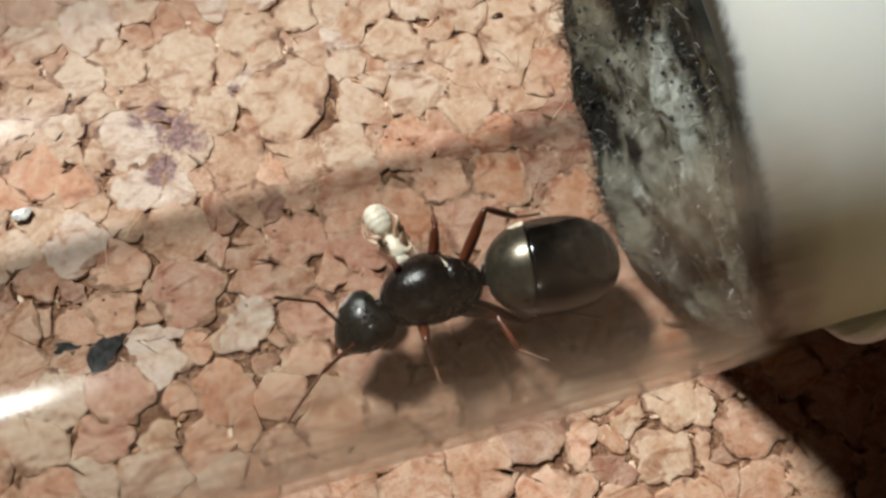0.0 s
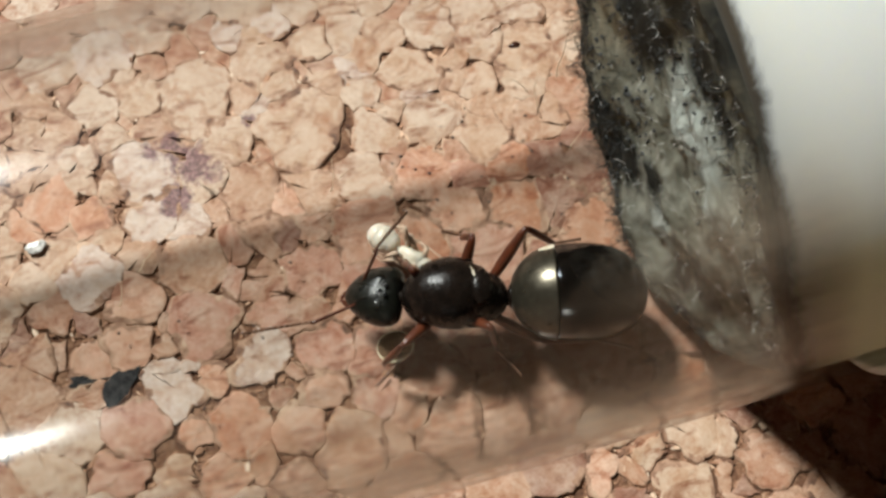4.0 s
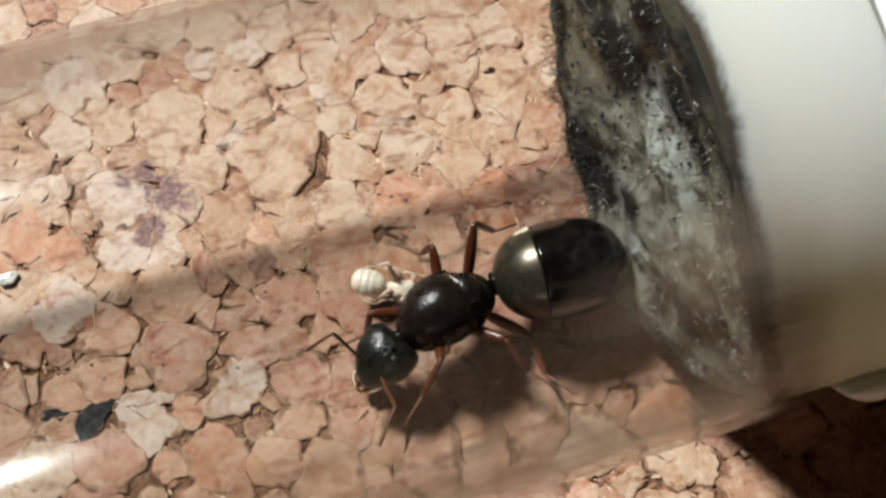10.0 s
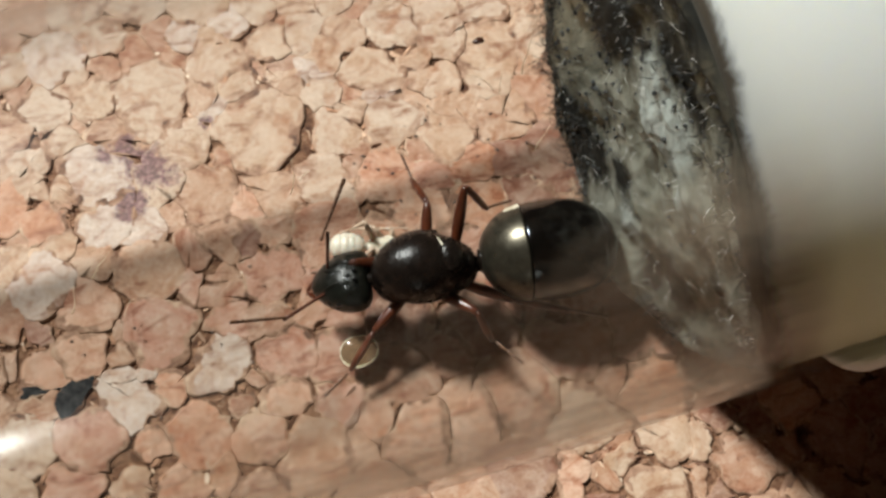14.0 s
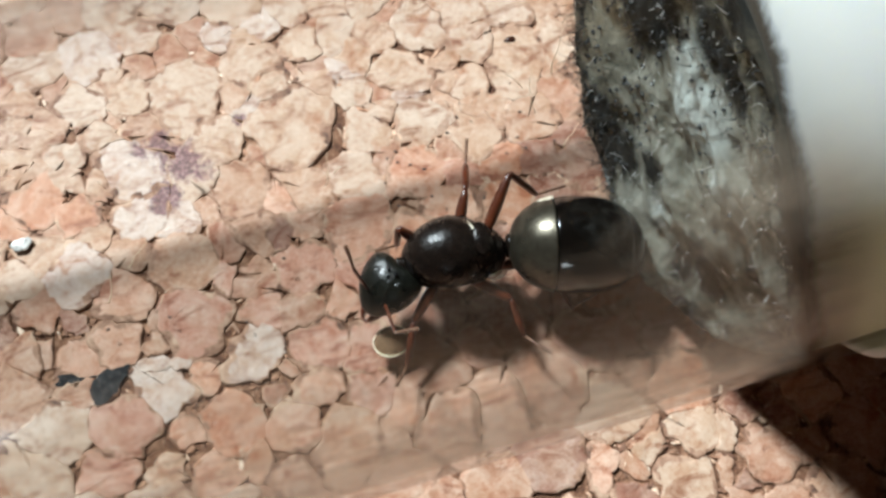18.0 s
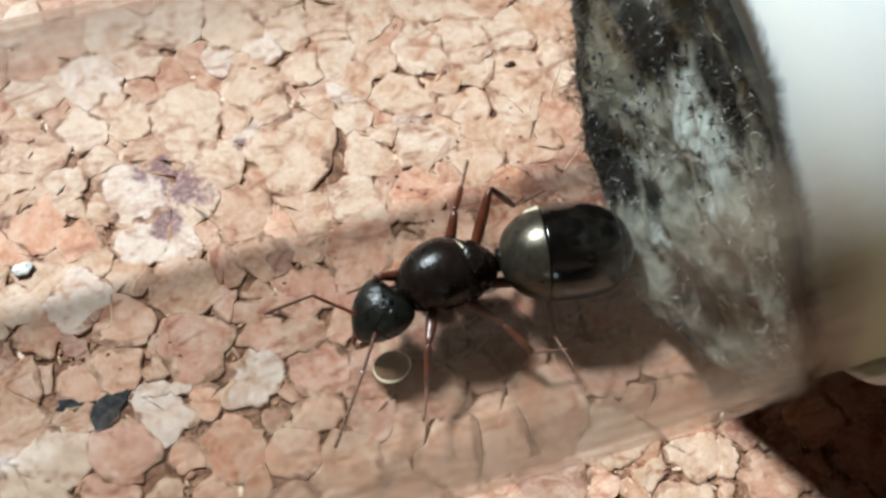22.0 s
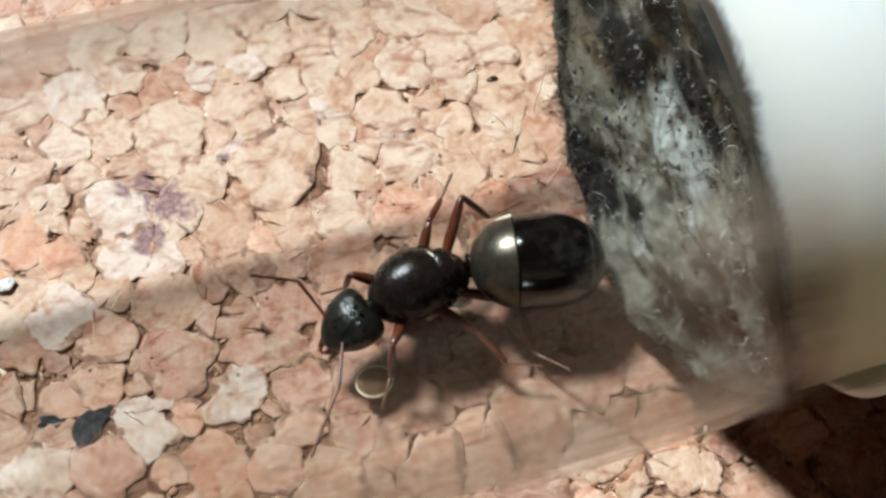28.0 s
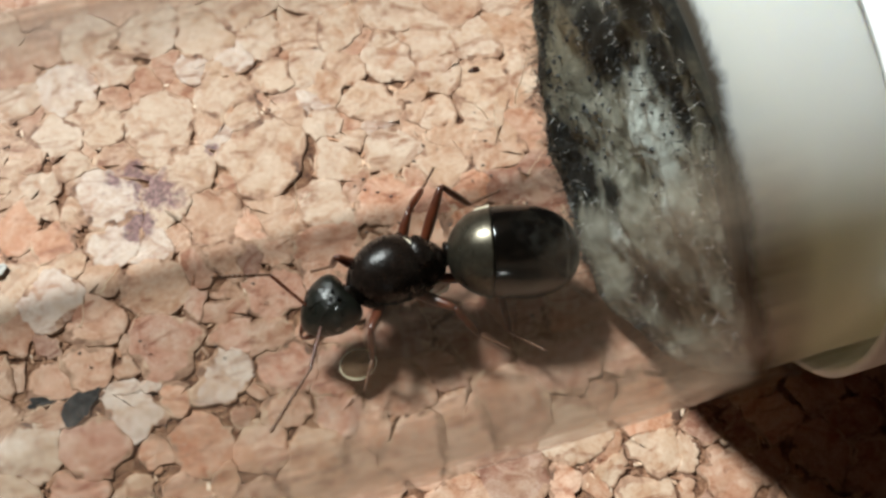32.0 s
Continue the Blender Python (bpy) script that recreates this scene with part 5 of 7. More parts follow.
# ---- what moves ----
def motions():
    walk(queen, [
        (0, at(1.89, -2.02, 2.80, 0.0, -2.9, -179.2)), (1, at(2.21, -1.56, 2.80, 0.0, -2.9, -188.6)), (2, at(2.45, -1.40, 2.80, 0.0, -2.9, -192.4)),
        (3, at(2.31, -1.28, 2.80, 0.0, -2.9, -194.3)), (6, at(2.28, -0.99, 2.80, 0.0, -2.9, -196.1)), (7, at(2.08, -0.94, 2.80, 0.0, -2.9, -172.0)),
        (8, at(2.72, -1.14, 2.80, 0.0, -2.9, -174.3)), (9, at(3.05, -0.96, 2.80, 0.0, -2.9, -173.0)), (10, at(2.88, -0.87, 2.80, 0.0, -2.9, -166.5)),
        (11, at(2.66, -0.71, 2.80, 0.0, -2.9, -171.8)), (12, at(2.54, -0.39, 2.80, 0.0, -2.9, -182.9)), (13, at(2.70, -0.26, 2.80, 0.0, -2.9, -189.5)),
        (16, at(2.64, -0.42, 2.80, 0.0, -2.9, -179.2)), (17, at(2.50, 0.03, 2.80, 0.0, -2.9, -191.0)), (18, at(2.66, -0.08, 2.80, 0.0, -2.9, -185.8)),
        (19, at(2.65, -0.20, 2.80, 0.0, -2.9, -185.7)), (20, at(2.49, -0.11, 2.80, 0.0, -2.9, -177.3)), (21, at(2.30, 0.18, 2.80, 0.0, -2.9, -180.4)),
        (22, at(2.46, 0.13, 2.80, 0.0, -2.9, -177.8)), (23, at(2.47, 0.39, 2.80, 0.0, -2.9, -178.6)), (24, at(2.44, 0.37, 2.80, 0.0, -2.9, -181.0)),
        (25, at(2.38, 0.04, 2.80, 0.0, -2.9, -177.1)), (28, at(2.20, 0.37, 2.80, 0.0, -2.9, -172.9)), (29, at(2.02, 0.35, 2.80, 0.0, -2.9, -175.8)),
        (30, at(1.93, 0.35, 2.80, 0.0, -2.9, -176.7)), (31, at(2.03, 0.38, 2.80, 0.0, -2.9, -175.1)), (32, at(2.02, 0.35, 2.80, 0.0, -2.9, -173.9)),
    ])
    walk(queen_head, [
        (0, at(1.62, 0.00, -0.45, 1.3, 18.7, 26.9)), (1, at(1.62, 0.00, -0.45, -0.4, 18.1, -7.5)), (2, at(1.62, 0.00, -0.45, -0.5, 17.8, -9.7)),
        (3, at(1.62, 0.00, -0.45, -0.3, 18.1, -5.8)), (6, at(1.62, 0.00, -0.45, -0.5, 19.8, -8.8)), (7, at(1.62, 0.00, -0.45, 1.1, 20.2, 22.3)),
        (8, at(1.62, 0.00, -0.45, 0.9, 19.3, 16.9)), (9, at(1.62, 0.00, -0.45, 1.4, 19.6, 28.9)), (10, at(1.62, 0.00, -0.45, 1.0, 19.0, 19.7)),
        (11, at(1.62, 0.00, -0.45, 0.2, 18.8, 4.4)), (12, at(1.62, 0.00, -0.45, -0.2, 16.9, -3.2)), (13, at(1.62, 0.00, -0.45, -0.5, 17.0, -9.7)),
        (16, at(1.62, 0.00, -0.45, 0.2, 18.5, 3.9)), (17, at(1.62, 0.00, -0.45, -0.0, 17.2, -0.5)), (18, at(1.62, 0.00, -0.45, 2.0, 21.6, 41.2)),
        (19, at(1.62, 0.00, -0.45, 1.7, 19.5, 34.2)), (20, at(1.62, 0.00, -0.45, 2.2, 18.2, 47.2)), (21, at(1.62, 0.00, -0.45, 1.3, 17.6, 25.0)),
        (22, at(1.62, 0.00, -0.45, 1.5, 17.6, 31.0)), (23, at(1.62, 0.00, -0.45, 0.7, 18.8, 13.3)), (24, at(1.62, 0.00, -0.45, 1.2, 19.1, 23.5)),
        (25, at(1.62, 0.00, -0.45, 1.7, 19.2, 33.7)), (28, at(1.62, 0.00, -0.45, 0.7, 18.9, 14.2)), (29, at(1.62, 0.00, -0.45, 1.3, 20.1, 26.0)),
        (30, at(1.62, 0.00, -0.45, 1.3, 19.7, 25.8)), (31, at(1.62, 0.00, -0.45, 1.2, 18.5, 24.2)), (32, at(1.62, 0.00, -0.45, 0.8, 20.5, 16.3)),
    ])
    walk(queen_gaster, [
        (0, at(-1.75, 0.00, -0.55, -0.4, 2.8, -7.4)), (1, at(-1.75, 0.00, -0.55, -0.2, 2.9, -3.7)), (2, at(-1.75, 0.00, -0.55, 0.0, 2.9, 0.8)),
        (3, at(-1.75, 0.00, -0.55, 0.0, 2.9, 0.4)), (6, at(-1.75, 0.00, -0.55, 0.2, 2.9, 5.0)), (7, at(-1.75, 0.00, -0.55, -0.7, 2.8, -14.6)),
        (8, at(-1.75, 0.00, -0.55, -0.4, 2.8, -7.2)), (9, at(-1.75, 0.00, -0.55, -0.3, 2.8, -6.4)), (10, at(-1.75, 0.00, -0.55, -0.8, 2.8, -16.0)),
        (11, at(-1.75, 0.00, -0.55, -0.6, 2.8, -11.8)), (12, at(-1.75, 0.00, -0.55, 0.0, 2.9, 0.7)), (13, at(-1.75, 0.00, -0.55, 0.1, 2.9, 2.4)),
        (16, at(-1.75, 0.00, -0.55, -0.5, 2.8, -9.8)), (17, at(-1.75, 0.00, -0.55, -0.3, 2.8, -5.8)), (18, at(-1.75, 0.00, -0.55, -0.5, 2.8, -9.4)),
        (19, at(-1.75, 0.00, -0.55, -0.3, 2.8, -5.7)), (20, at(-1.75, 0.00, -0.55, -0.8, 2.8, -15.9)), (21, at(-1.75, 0.00, -0.55, -0.7, 2.8, -14.0)),
        (22, at(-1.75, 0.00, -0.55, -0.5, 2.8, -10.8)), (23, at(-1.75, 0.00, -0.55, -0.7, 2.8, -14.1)), (24, at(-1.75, 0.00, -0.55, -0.5, 2.8, -10.8)),
        (25, at(-1.75, 0.00, -0.55, -0.8, 2.7, -17.0)), (28, at(-1.75, 0.00, -0.55, -0.9, 2.7, -18.6)), (29, at(-1.75, 0.00, -0.55, -0.7, 2.8, -15.0)),
        (30, at(-1.75, 0.00, -0.55, -0.7, 2.8, -14.3)), (31, at(-1.75, 0.00, -0.55, -0.9, 2.7, -19.1)), (32, at(-1.75, 0.00, -0.55, -1.0, 2.7, -20.0)),
    ])
    walk(queen_feelers["scape_R"], [
        (0, at(1.38, -0.32, 0.34, 31.5, -59.7, -99.0)), (0.5, at(1.38, -0.32, 0.34, 10.8, -68.0, -32.0)),
        (1, at(1.38, -0.32, 0.34, -15.0, -62.2, 39.9)), (1.33, at(1.38, -0.32, 0.34, -4.0, -69.2, -21.7)),
        (1.67, at(1.38, -0.32, 0.34, 18.4, -67.7, -94.2)), (2, at(1.38, -0.32, 0.34, 23.5, -59.7, -150.3)),
        (3, at(1.38, -0.32, 0.34, 29.5, -63.0, -149.5)), (6, at(1.38, -0.32, 0.34, 15.7, -8.5, -116.8)),
        (6.5, at(1.38, -0.32, 0.34, 34.8, -40.6, -86.6)), (7, at(1.38, -0.32, 0.34, 20.7, -76.4, -35.4)),
        (8, at(1.38, -0.32, 0.34, -37.1, -79.1, 59.3)), (9, at(1.38, -0.32, 0.34, 16.6, -78.5, -26.9)),
        (10, at(1.38, -0.32, 0.34, 25.5, -49.8, -101.0)), (11, at(1.38, -0.32, 0.34, 13.5, -9.7, -126.6)),
        (12, at(1.38, -0.32, 0.34, 9.8, -4.5, -137.6)), (13, at(1.38, -0.32, 0.34, 26.3, -66.1, -158.3)),
        (14.5, at(1.38, -0.32, 0.34, 7.3, -45.0, -104.1)), (16, at(1.38, -0.32, 0.34, 15.3, -22.5, -70.5)),
        (17, at(1.38, -0.32, 0.34, 21.8, -54.5, -78.0)), (18, at(1.38, -0.32, 0.34, 62.6, -69.9, -126.4)),
        (19, at(1.38, -0.32, 0.34, 15.2, -17.0, -61.7)), (20, at(1.38, -0.32, 0.34, 61.2, -77.5, -102.2)),
        (20.5, at(1.38, -0.32, 0.34, 35.4, -43.4, -110.0)), (21, at(1.38, -0.32, 0.34, 12.4, -13.6, -129.8)),
        (22, at(1.38, -0.32, 0.34, 14.7, -15.3, -73.0)), (23, at(1.38, -0.32, 0.34, 12.6, -12.8, -133.3)),
        (24, at(1.38, -0.32, 0.34, 30.6, -57.3, -101.7)), (25, at(1.38, -0.32, 0.34, 16.3, -14.9, -73.5)),
        (28, at(1.38, -0.32, 0.34, 17.1, -19.3, -92.3)), (29, at(1.38, -0.32, 0.34, 18.2, -16.6, -101.2)),
        (30, at(1.38, -0.32, 0.34, 21.9, -37.9, -104.3)), (31, at(1.38, -0.32, 0.34, 16.8, -18.9, -93.3)),
        (32, at(1.38, -0.32, 0.34, 18.5, -21.8, -81.7)),
    ])
    walk(queen_feelers["funiculus_R"], [
        (0, at(1.24, -1.19, 1.85, 23.2, -74.7, -43.7)), (1, at(2.01, 0.20, 1.89, -18.6, -72.3, 38.6)),
        (1.33, at(1.54, -0.12, 1.88, -27.8, -61.8, 98.7)), (1.67, at(1.08, -0.44, 1.86, -16.9, -52.4, 141.1)),
        (2, at(0.61, -0.76, 1.85, -0.2, -49.1, 179.7)), (3, at(0.70, -0.72, 1.90, 14.3, -51.7, 203.3)), (6, at(0.60, -1.86, 0.60, 17.7, -18.3, 255.6)),
        (6.5, at(1.16, -1.21, 1.32, 42.2, -53.2, 296.4)), (7, at(1.71, -0.56, 2.04, -55.2, -78.6, 446.1)),
        (8, at(1.55, -0.04, 2.06, -23.8, -48.2, 447.9)), (9, at(1.69, -0.48, 2.05, -29.0, -57.6, 446.1)),
        (10, at(1.16, -1.43, 1.68, -9.2, -73.8, 377.7)), (10.5, at(0.76, -1.57, 1.16, 31.1, -50.8, 291.4)),
        (11, at(0.35, -1.71, 0.64, 17.2, -24.4, 250.5)), (11.5, at(0.22, -1.60, 0.56, -3.5, -39.9, 214.0)),
        (12, at(0.09, -1.50, 0.48, -9.4, -62.9, 171.0)), (13, at(0.72, -0.58, 1.94, 2.5, -48.7, 184.7)),
        (14.5, at(1.32, -1.21, 1.47, 0.3, -34.5, 248.2)), (16, at(1.92, -1.84, 1.01, 13.5, -25.8, 303.5)),
        (17, at(1.59, -1.31, 1.76, 39.8, -84.9, 307.4)), (18, at(1.02, -0.80, 1.98, 172.8, -76.8, 182.3)),
        (18.5, at(1.60, -1.30, 1.42, 16.3, -58.3, 332.6)), (19, at(2.17, -1.79, 0.85, 7.6, -14.8, 333.5)),
        (20, at(1.30, -0.69, 2.05, -15.4, -54.8, 404.6)), (20.5, at(0.80, -1.16, 1.40, 21.3, -44.4, 309.6)),
        (21, at(0.29, -1.63, 0.75, 15.1, -19.4, 246.4)), (21.5, at(1.08, -1.78, 0.78, 21.6, -39.2, 289.4)),
        (22, at(1.87, -1.93, 0.80, 3.9, -56.3, 348.8)), (22.5, at(1.04, -1.75, 0.76, 23.5, -38.0, 280.9)),
        (23, at(0.21, -1.56, 0.73, 14.0, -17.1, 232.0)), (23.33, at(0.54, -1.46, 1.09, 45.6, -37.1, 256.0)),
        (23.67, at(0.86, -1.35, 1.45, 78.9, -65.4, 267.9)), (24, at(1.19, -1.25, 1.81, 222.2, -78.7, 165.0)),
        (24.5, at(1.52, -1.59, 1.30, 375.7, -55.6, -7.3)), (25, at(1.86, -1.94, 0.79, 366.2, -11.5, -22.0)),
        (28, at(1.31, -1.97, 0.92, 371.3, -68.0, -25.2)), (29, at(1.05, -1.97, 0.84, 376.6, -52.8, -47.3)),
        (30, at(1.04, -1.66, 1.41, 372.0, -50.0, -35.3)), (31, at(1.28, -1.97, 0.91, 371.7, -46.9, -38.2)),
        (32, at(1.61, -1.93, 0.99, 368.5, -55.9, -22.0)),
    ])
    walk(queen_feelers["scape_L"], [
        (0, at(1.38, 0.32, 0.34, -1.9, -39.1, 6.4)), (1, at(1.38, 0.32, 0.34, -15.8, -48.4, 54.2)), (2, at(1.38, 0.32, 0.34, -18.7, -61.2, 52.2)),
        (3, at(1.38, 0.32, 0.34, -5.5, -14.9, 21.2)), (6, at(1.38, 0.32, 0.34, -16.0, -21.1, 67.0)), (6.5, at(1.38, 0.32, 0.34, 0.3, -27.6, 5.6)),
        (7, at(1.38, 0.32, 0.34, 14.3, -17.7, -54.5)), (7.5, at(1.38, 0.32, 0.34, 11.7, -40.9, -10.6)), (8, at(1.38, 0.32, 0.34, -17.9, -52.9, 53.9)),
        (9, at(1.38, 0.32, 0.34, -71.2, -75.8, 121.6)), (10, at(1.38, 0.32, 0.34, -20.0, -42.9, 75.8)), (11, at(1.38, 0.32, 0.34, -14.5, -60.5, 38.6)),
        (12, at(1.38, 0.32, 0.34, -10.3, -41.3, 39.6)), (13, at(1.38, 0.32, 0.34, -4.9, -13.9, 20.3)), (16, at(1.38, 0.32, 0.34, -15.6, -23.0, 72.7)),
        (17, at(1.38, 0.32, 0.34, -7.2, -2.6, 29.9)), (18, at(1.38, 0.32, 0.34, -22.0, -45.3, 66.8)), (19, at(1.38, 0.32, 0.34, -7.6, -18.6, 26.7)),
        (19.5, at(1.38, 0.32, 0.34, 5.3, -17.8, -17.6)), (20, at(1.38, 0.32, 0.34, 14.0, -8.8, -59.7)), (21, at(1.38, 0.32, 0.34, 0.4, -5.5, -1.6)),
        (22, at(1.38, 0.32, 0.34, -6.9, -22.0, 26.9)), (23, at(1.38, 0.32, 0.34, 4.8, -32.3, -16.7)), (23.5, at(1.38, 0.32, 0.34, -6.4, -39.4, 37.8)),
        (24, at(1.38, 0.32, 0.34, -20.3, -35.9, 94.2)), (25, at(1.38, 0.32, 0.34, -26.2, -50.3, 97.7)), (28, at(1.38, 0.32, 0.34, -12.8, -18.2, 52.0)),
        (29, at(1.38, 0.32, 0.34, -12.6, -31.0, 43.9)), (30, at(1.38, 0.32, 0.34, -12.6, -29.3, 44.9)), (31, at(1.38, 0.32, 0.34, -8.5, -28.5, 31.4)),
        (32, at(1.38, 0.32, 0.34, -11.9, -19.3, 42.3)),
    ])
    walk(queen_feelers["funiculus_L"], [
        (0, at(2.73, 0.47, 1.44, -7.7, -46.8, 24.3)), (1, at(2.06, 1.26, 1.65, -28.6, -59.0, 93.4)), (2, at(1.90, 0.99, 1.87, -27.5, -58.9, 90.8)),
        (3, at(2.96, 0.93, 0.79, -2.7, -22.0, 10.3)), (6, at(2.02, 1.82, 0.97, -11.6, -24.5, 42.3)), (7, at(2.35, -1.04, 0.87, -11.5, -41.4, 36.3)),
        (8, at(2.00, 1.17, 1.74, -15.1, -40.1, 53.1)), (8.5, at(1.58, 0.93, 1.89, -16.9, -45.9, 92.2)), (9, at(1.15, 0.69, 2.04, -24.1, -49.5, 135.4)),
        (9.5, at(1.42, 1.13, 1.78, -24.8, -56.8, 90.7)), (10, at(1.69, 1.56, 1.53, -14.3, -62.0, 36.3)),
        (11, at(2.05, 0.86, 1.86, -20.6, -60.4, 56.3)), (12, at(2.39, 1.16, 1.49, -3.7, -32.9, 14.6)), (13, at(2.97, 0.91, 0.76, -1.4, -66.8, 3.6)),
        (16, at(1.86, 1.86, 1.02, -13.7, -17.9, 60.2)), (17, at(2.90, 1.19, 0.42, -7.4, -6.1, 31.1)), (17.5, at(2.38, 1.32, 1.00, -7.1, -39.9, 63.1)),
        (18, at(1.86, 1.45, 1.58, -48.4, -63.7, 128.9)), (18.5, at(2.36, 1.26, 1.24, -4.0, -39.3, 56.6)), (19, at(2.86, 1.06, 0.90, -6.3, -3.6, 21.4)),
        (20, at(2.25, -1.17, 0.61, 6.5, -8.1, -23.5)), (21, at(3.12, 0.27, 0.51, -9.8, -67.4, 23.4)), (22, at(2.83, 1.06, 1.00, -5.2, -1.5, 19.8)),
        (23, at(2.80, -0.11, 1.28, 3.1, -15.2, -11.2)), (23.5, at(2.04, 0.81, 1.32, 6.1, -43.9, 35.9)),
        (24, at(1.28, 1.73, 1.37, -34.0, -59.6, 116.8)), (25, at(1.23, 1.43, 1.69, -42.9, -67.6, 103.4)),
        (26.5, at(1.82, 1.53, 1.29, -9.7, -41.8, 54.1)), (28, at(2.40, 1.63, 0.89, -8.6, -10.4, 32.2)), (29, at(2.46, 1.36, 1.24, -9.0, -35.5, 29.4)),
        (30, at(2.46, 1.40, 1.20, -6.1, -18.6, 21.0)), (31, at(2.69, 1.12, 1.17, -4.3, -23.3, 15.7)), (32, at(2.60, 1.43, 0.92, -6.6, -15.4, 22.1)),
    ])
    walk(queen_legs["femur_RH"], [
        (0, at(-1.15, -0.45, -0.75, -2.7, -39.8, -130.8)), (1, at(-1.15, -0.45, -0.75, -2.9, -36.4, -124.7)),
        (2, at(-1.15, -0.45, -0.75, -3.3, -44.6, -121.3)), (3, at(-1.15, -0.45, -0.75, -2.9, -38.7, -127.2)),
        (6, at(-1.15, -0.45, -0.75, -2.6, -30.6, -127.1)), (7, at(-1.15, -0.45, -0.75, -3.3, -49.3, -127.7)),
        (8, at(-1.15, -0.45, -0.75, -2.5, -22.6, -126.9)), (9, at(-1.15, -0.45, -0.75, -3.0, -39.5, -124.2)),
        (10, at(-1.15, -0.45, -0.75, -3.6, -51.1, -125.6)), (11, at(-1.15, -0.45, -0.75, -3.9, -52.2, -119.6)),
        (12, at(-1.15, -0.45, -0.75, -3.8, -47.0, -111.9)), (13, at(-1.15, -0.45, -0.75, -4.0, -47.8, -105.9)),
        (16, at(-1.15, -0.45, -0.75, -3.1, -37.1, -118.6)), (17, at(-1.15, -0.45, -0.75, -3.1, -41.8, -124.4)),
        (18, at(-1.15, -0.45, -0.75, -2.7, -27.7, -123.4)), (19, at(-1.15, -0.45, -0.75, -2.7, -27.2, -122.4)),
        (20, at(-1.15, -0.45, -0.75, -2.5, -27.5, -127.4)), (21, at(-1.15, -0.45, -0.75, -2.3, -27.2, -133.4)),
        (22, at(-1.15, -0.45, -0.75, -2.7, -27.8, -123.2)), (23, at(-1.15, -0.45, -0.75, -2.5, -27.7, -128.3)),
        (24, at(-1.15, -0.45, -0.75, -2.5, -27.5, -126.8)), (25, at(-1.15, -0.45, -0.75, -3.8, -52.2, -123.0)),
        (28, at(-1.15, -0.45, -0.75, -2.5, -28.0, -129.1)), (29, at(-1.15, -0.45, -0.75, -2.5, -27.8, -128.0)),
        (30, at(-1.15, -0.45, -0.75, -2.6, -29.5, -127.2)), (31, at(-1.15, -0.45, -0.75, -2.5, -29.3, -128.4)),
        (32, at(-1.15, -0.45, -0.75, -2.5, -29.1, -129.7)),
    ])
    walk(queen_legs["tibia_RH"], [
        (0, at(-2.40, -1.91, 0.85, 0.3, 49.8, 176.4)), (1, at(-2.29, -2.11, 0.73, 0.4, 46.9, 174.5)), (2, at(-2.08, -1.97, 1.01, 0.0, 47.2, 180.0)),
        (3, at(-2.33, -2.00, 0.81, -0.0, 51.0, 180.4)), (6, at(-2.45, -2.17, 0.52, -0.4, 57.3, 183.7)), (7, at(-2.15, -1.74, 1.14, 0.3, 47.1, 176.5)),
        (8, at(-2.53, -2.30, 0.21, -0.6, 65.9, 184.5)), (9, at(-2.23, -2.05, 0.84, -1.9, 69.1, 191.9)), (10, at(-2.06, -1.73, 1.20, 0.3, 62.1, 177.4)),
        (11, at(-1.91, -1.78, 1.23, 0.6, 61.2, 174.5)), (12, at(-1.79, -2.03, 1.08, -0.9, 63.6, 187.4)),
        (13, at(-1.61, -2.07, 1.10, 0.5, 62.2, 176.0)), (16, at(-2.10, -2.20, 0.76, 2.1, 65.4, 164.4)),
        (17, at(-2.20, -1.99, 0.92, -0.6, 57.8, 186.2)), (18, at(-2.37, -2.30, 0.41, 0.9, 53.3, 169.5)),
        (19, at(-2.34, -2.33, 0.39, 0.1, 55.3, 179.0)), (20, at(-2.50, -2.21, 0.40, 1.3, 53.3, 165.3)), (21, at(-2.68, -2.07, 0.39, 0.5, 53.2, 174.2)),
        (22, at(-2.36, -2.30, 0.41, 1.0, 57.2, 170.0)), (23, at(-2.52, -2.19, 0.41, 2.0, 57.6, 159.5)),
        (24, at(-2.48, -2.23, 0.40, -0.7, 29.0, 192.2)), (25, at(-1.98, -1.74, 1.22, -0.3, 34.3, 185.2)),
        (28, at(-2.54, -2.16, 0.42, 2.0, 55.4, 158.2)), (29, at(-2.51, -2.19, 0.41, 1.5, 54.1, 163.0)), (30, at(-2.47, -2.18, 0.48, 1.0, 51.9, 168.4)),
        (31, at(-2.51, -2.16, 0.47, 1.2, 53.3, 166.4)), (32, at(-2.55, -2.13, 0.46, 1.3, 53.8, 165.6)),
    ])
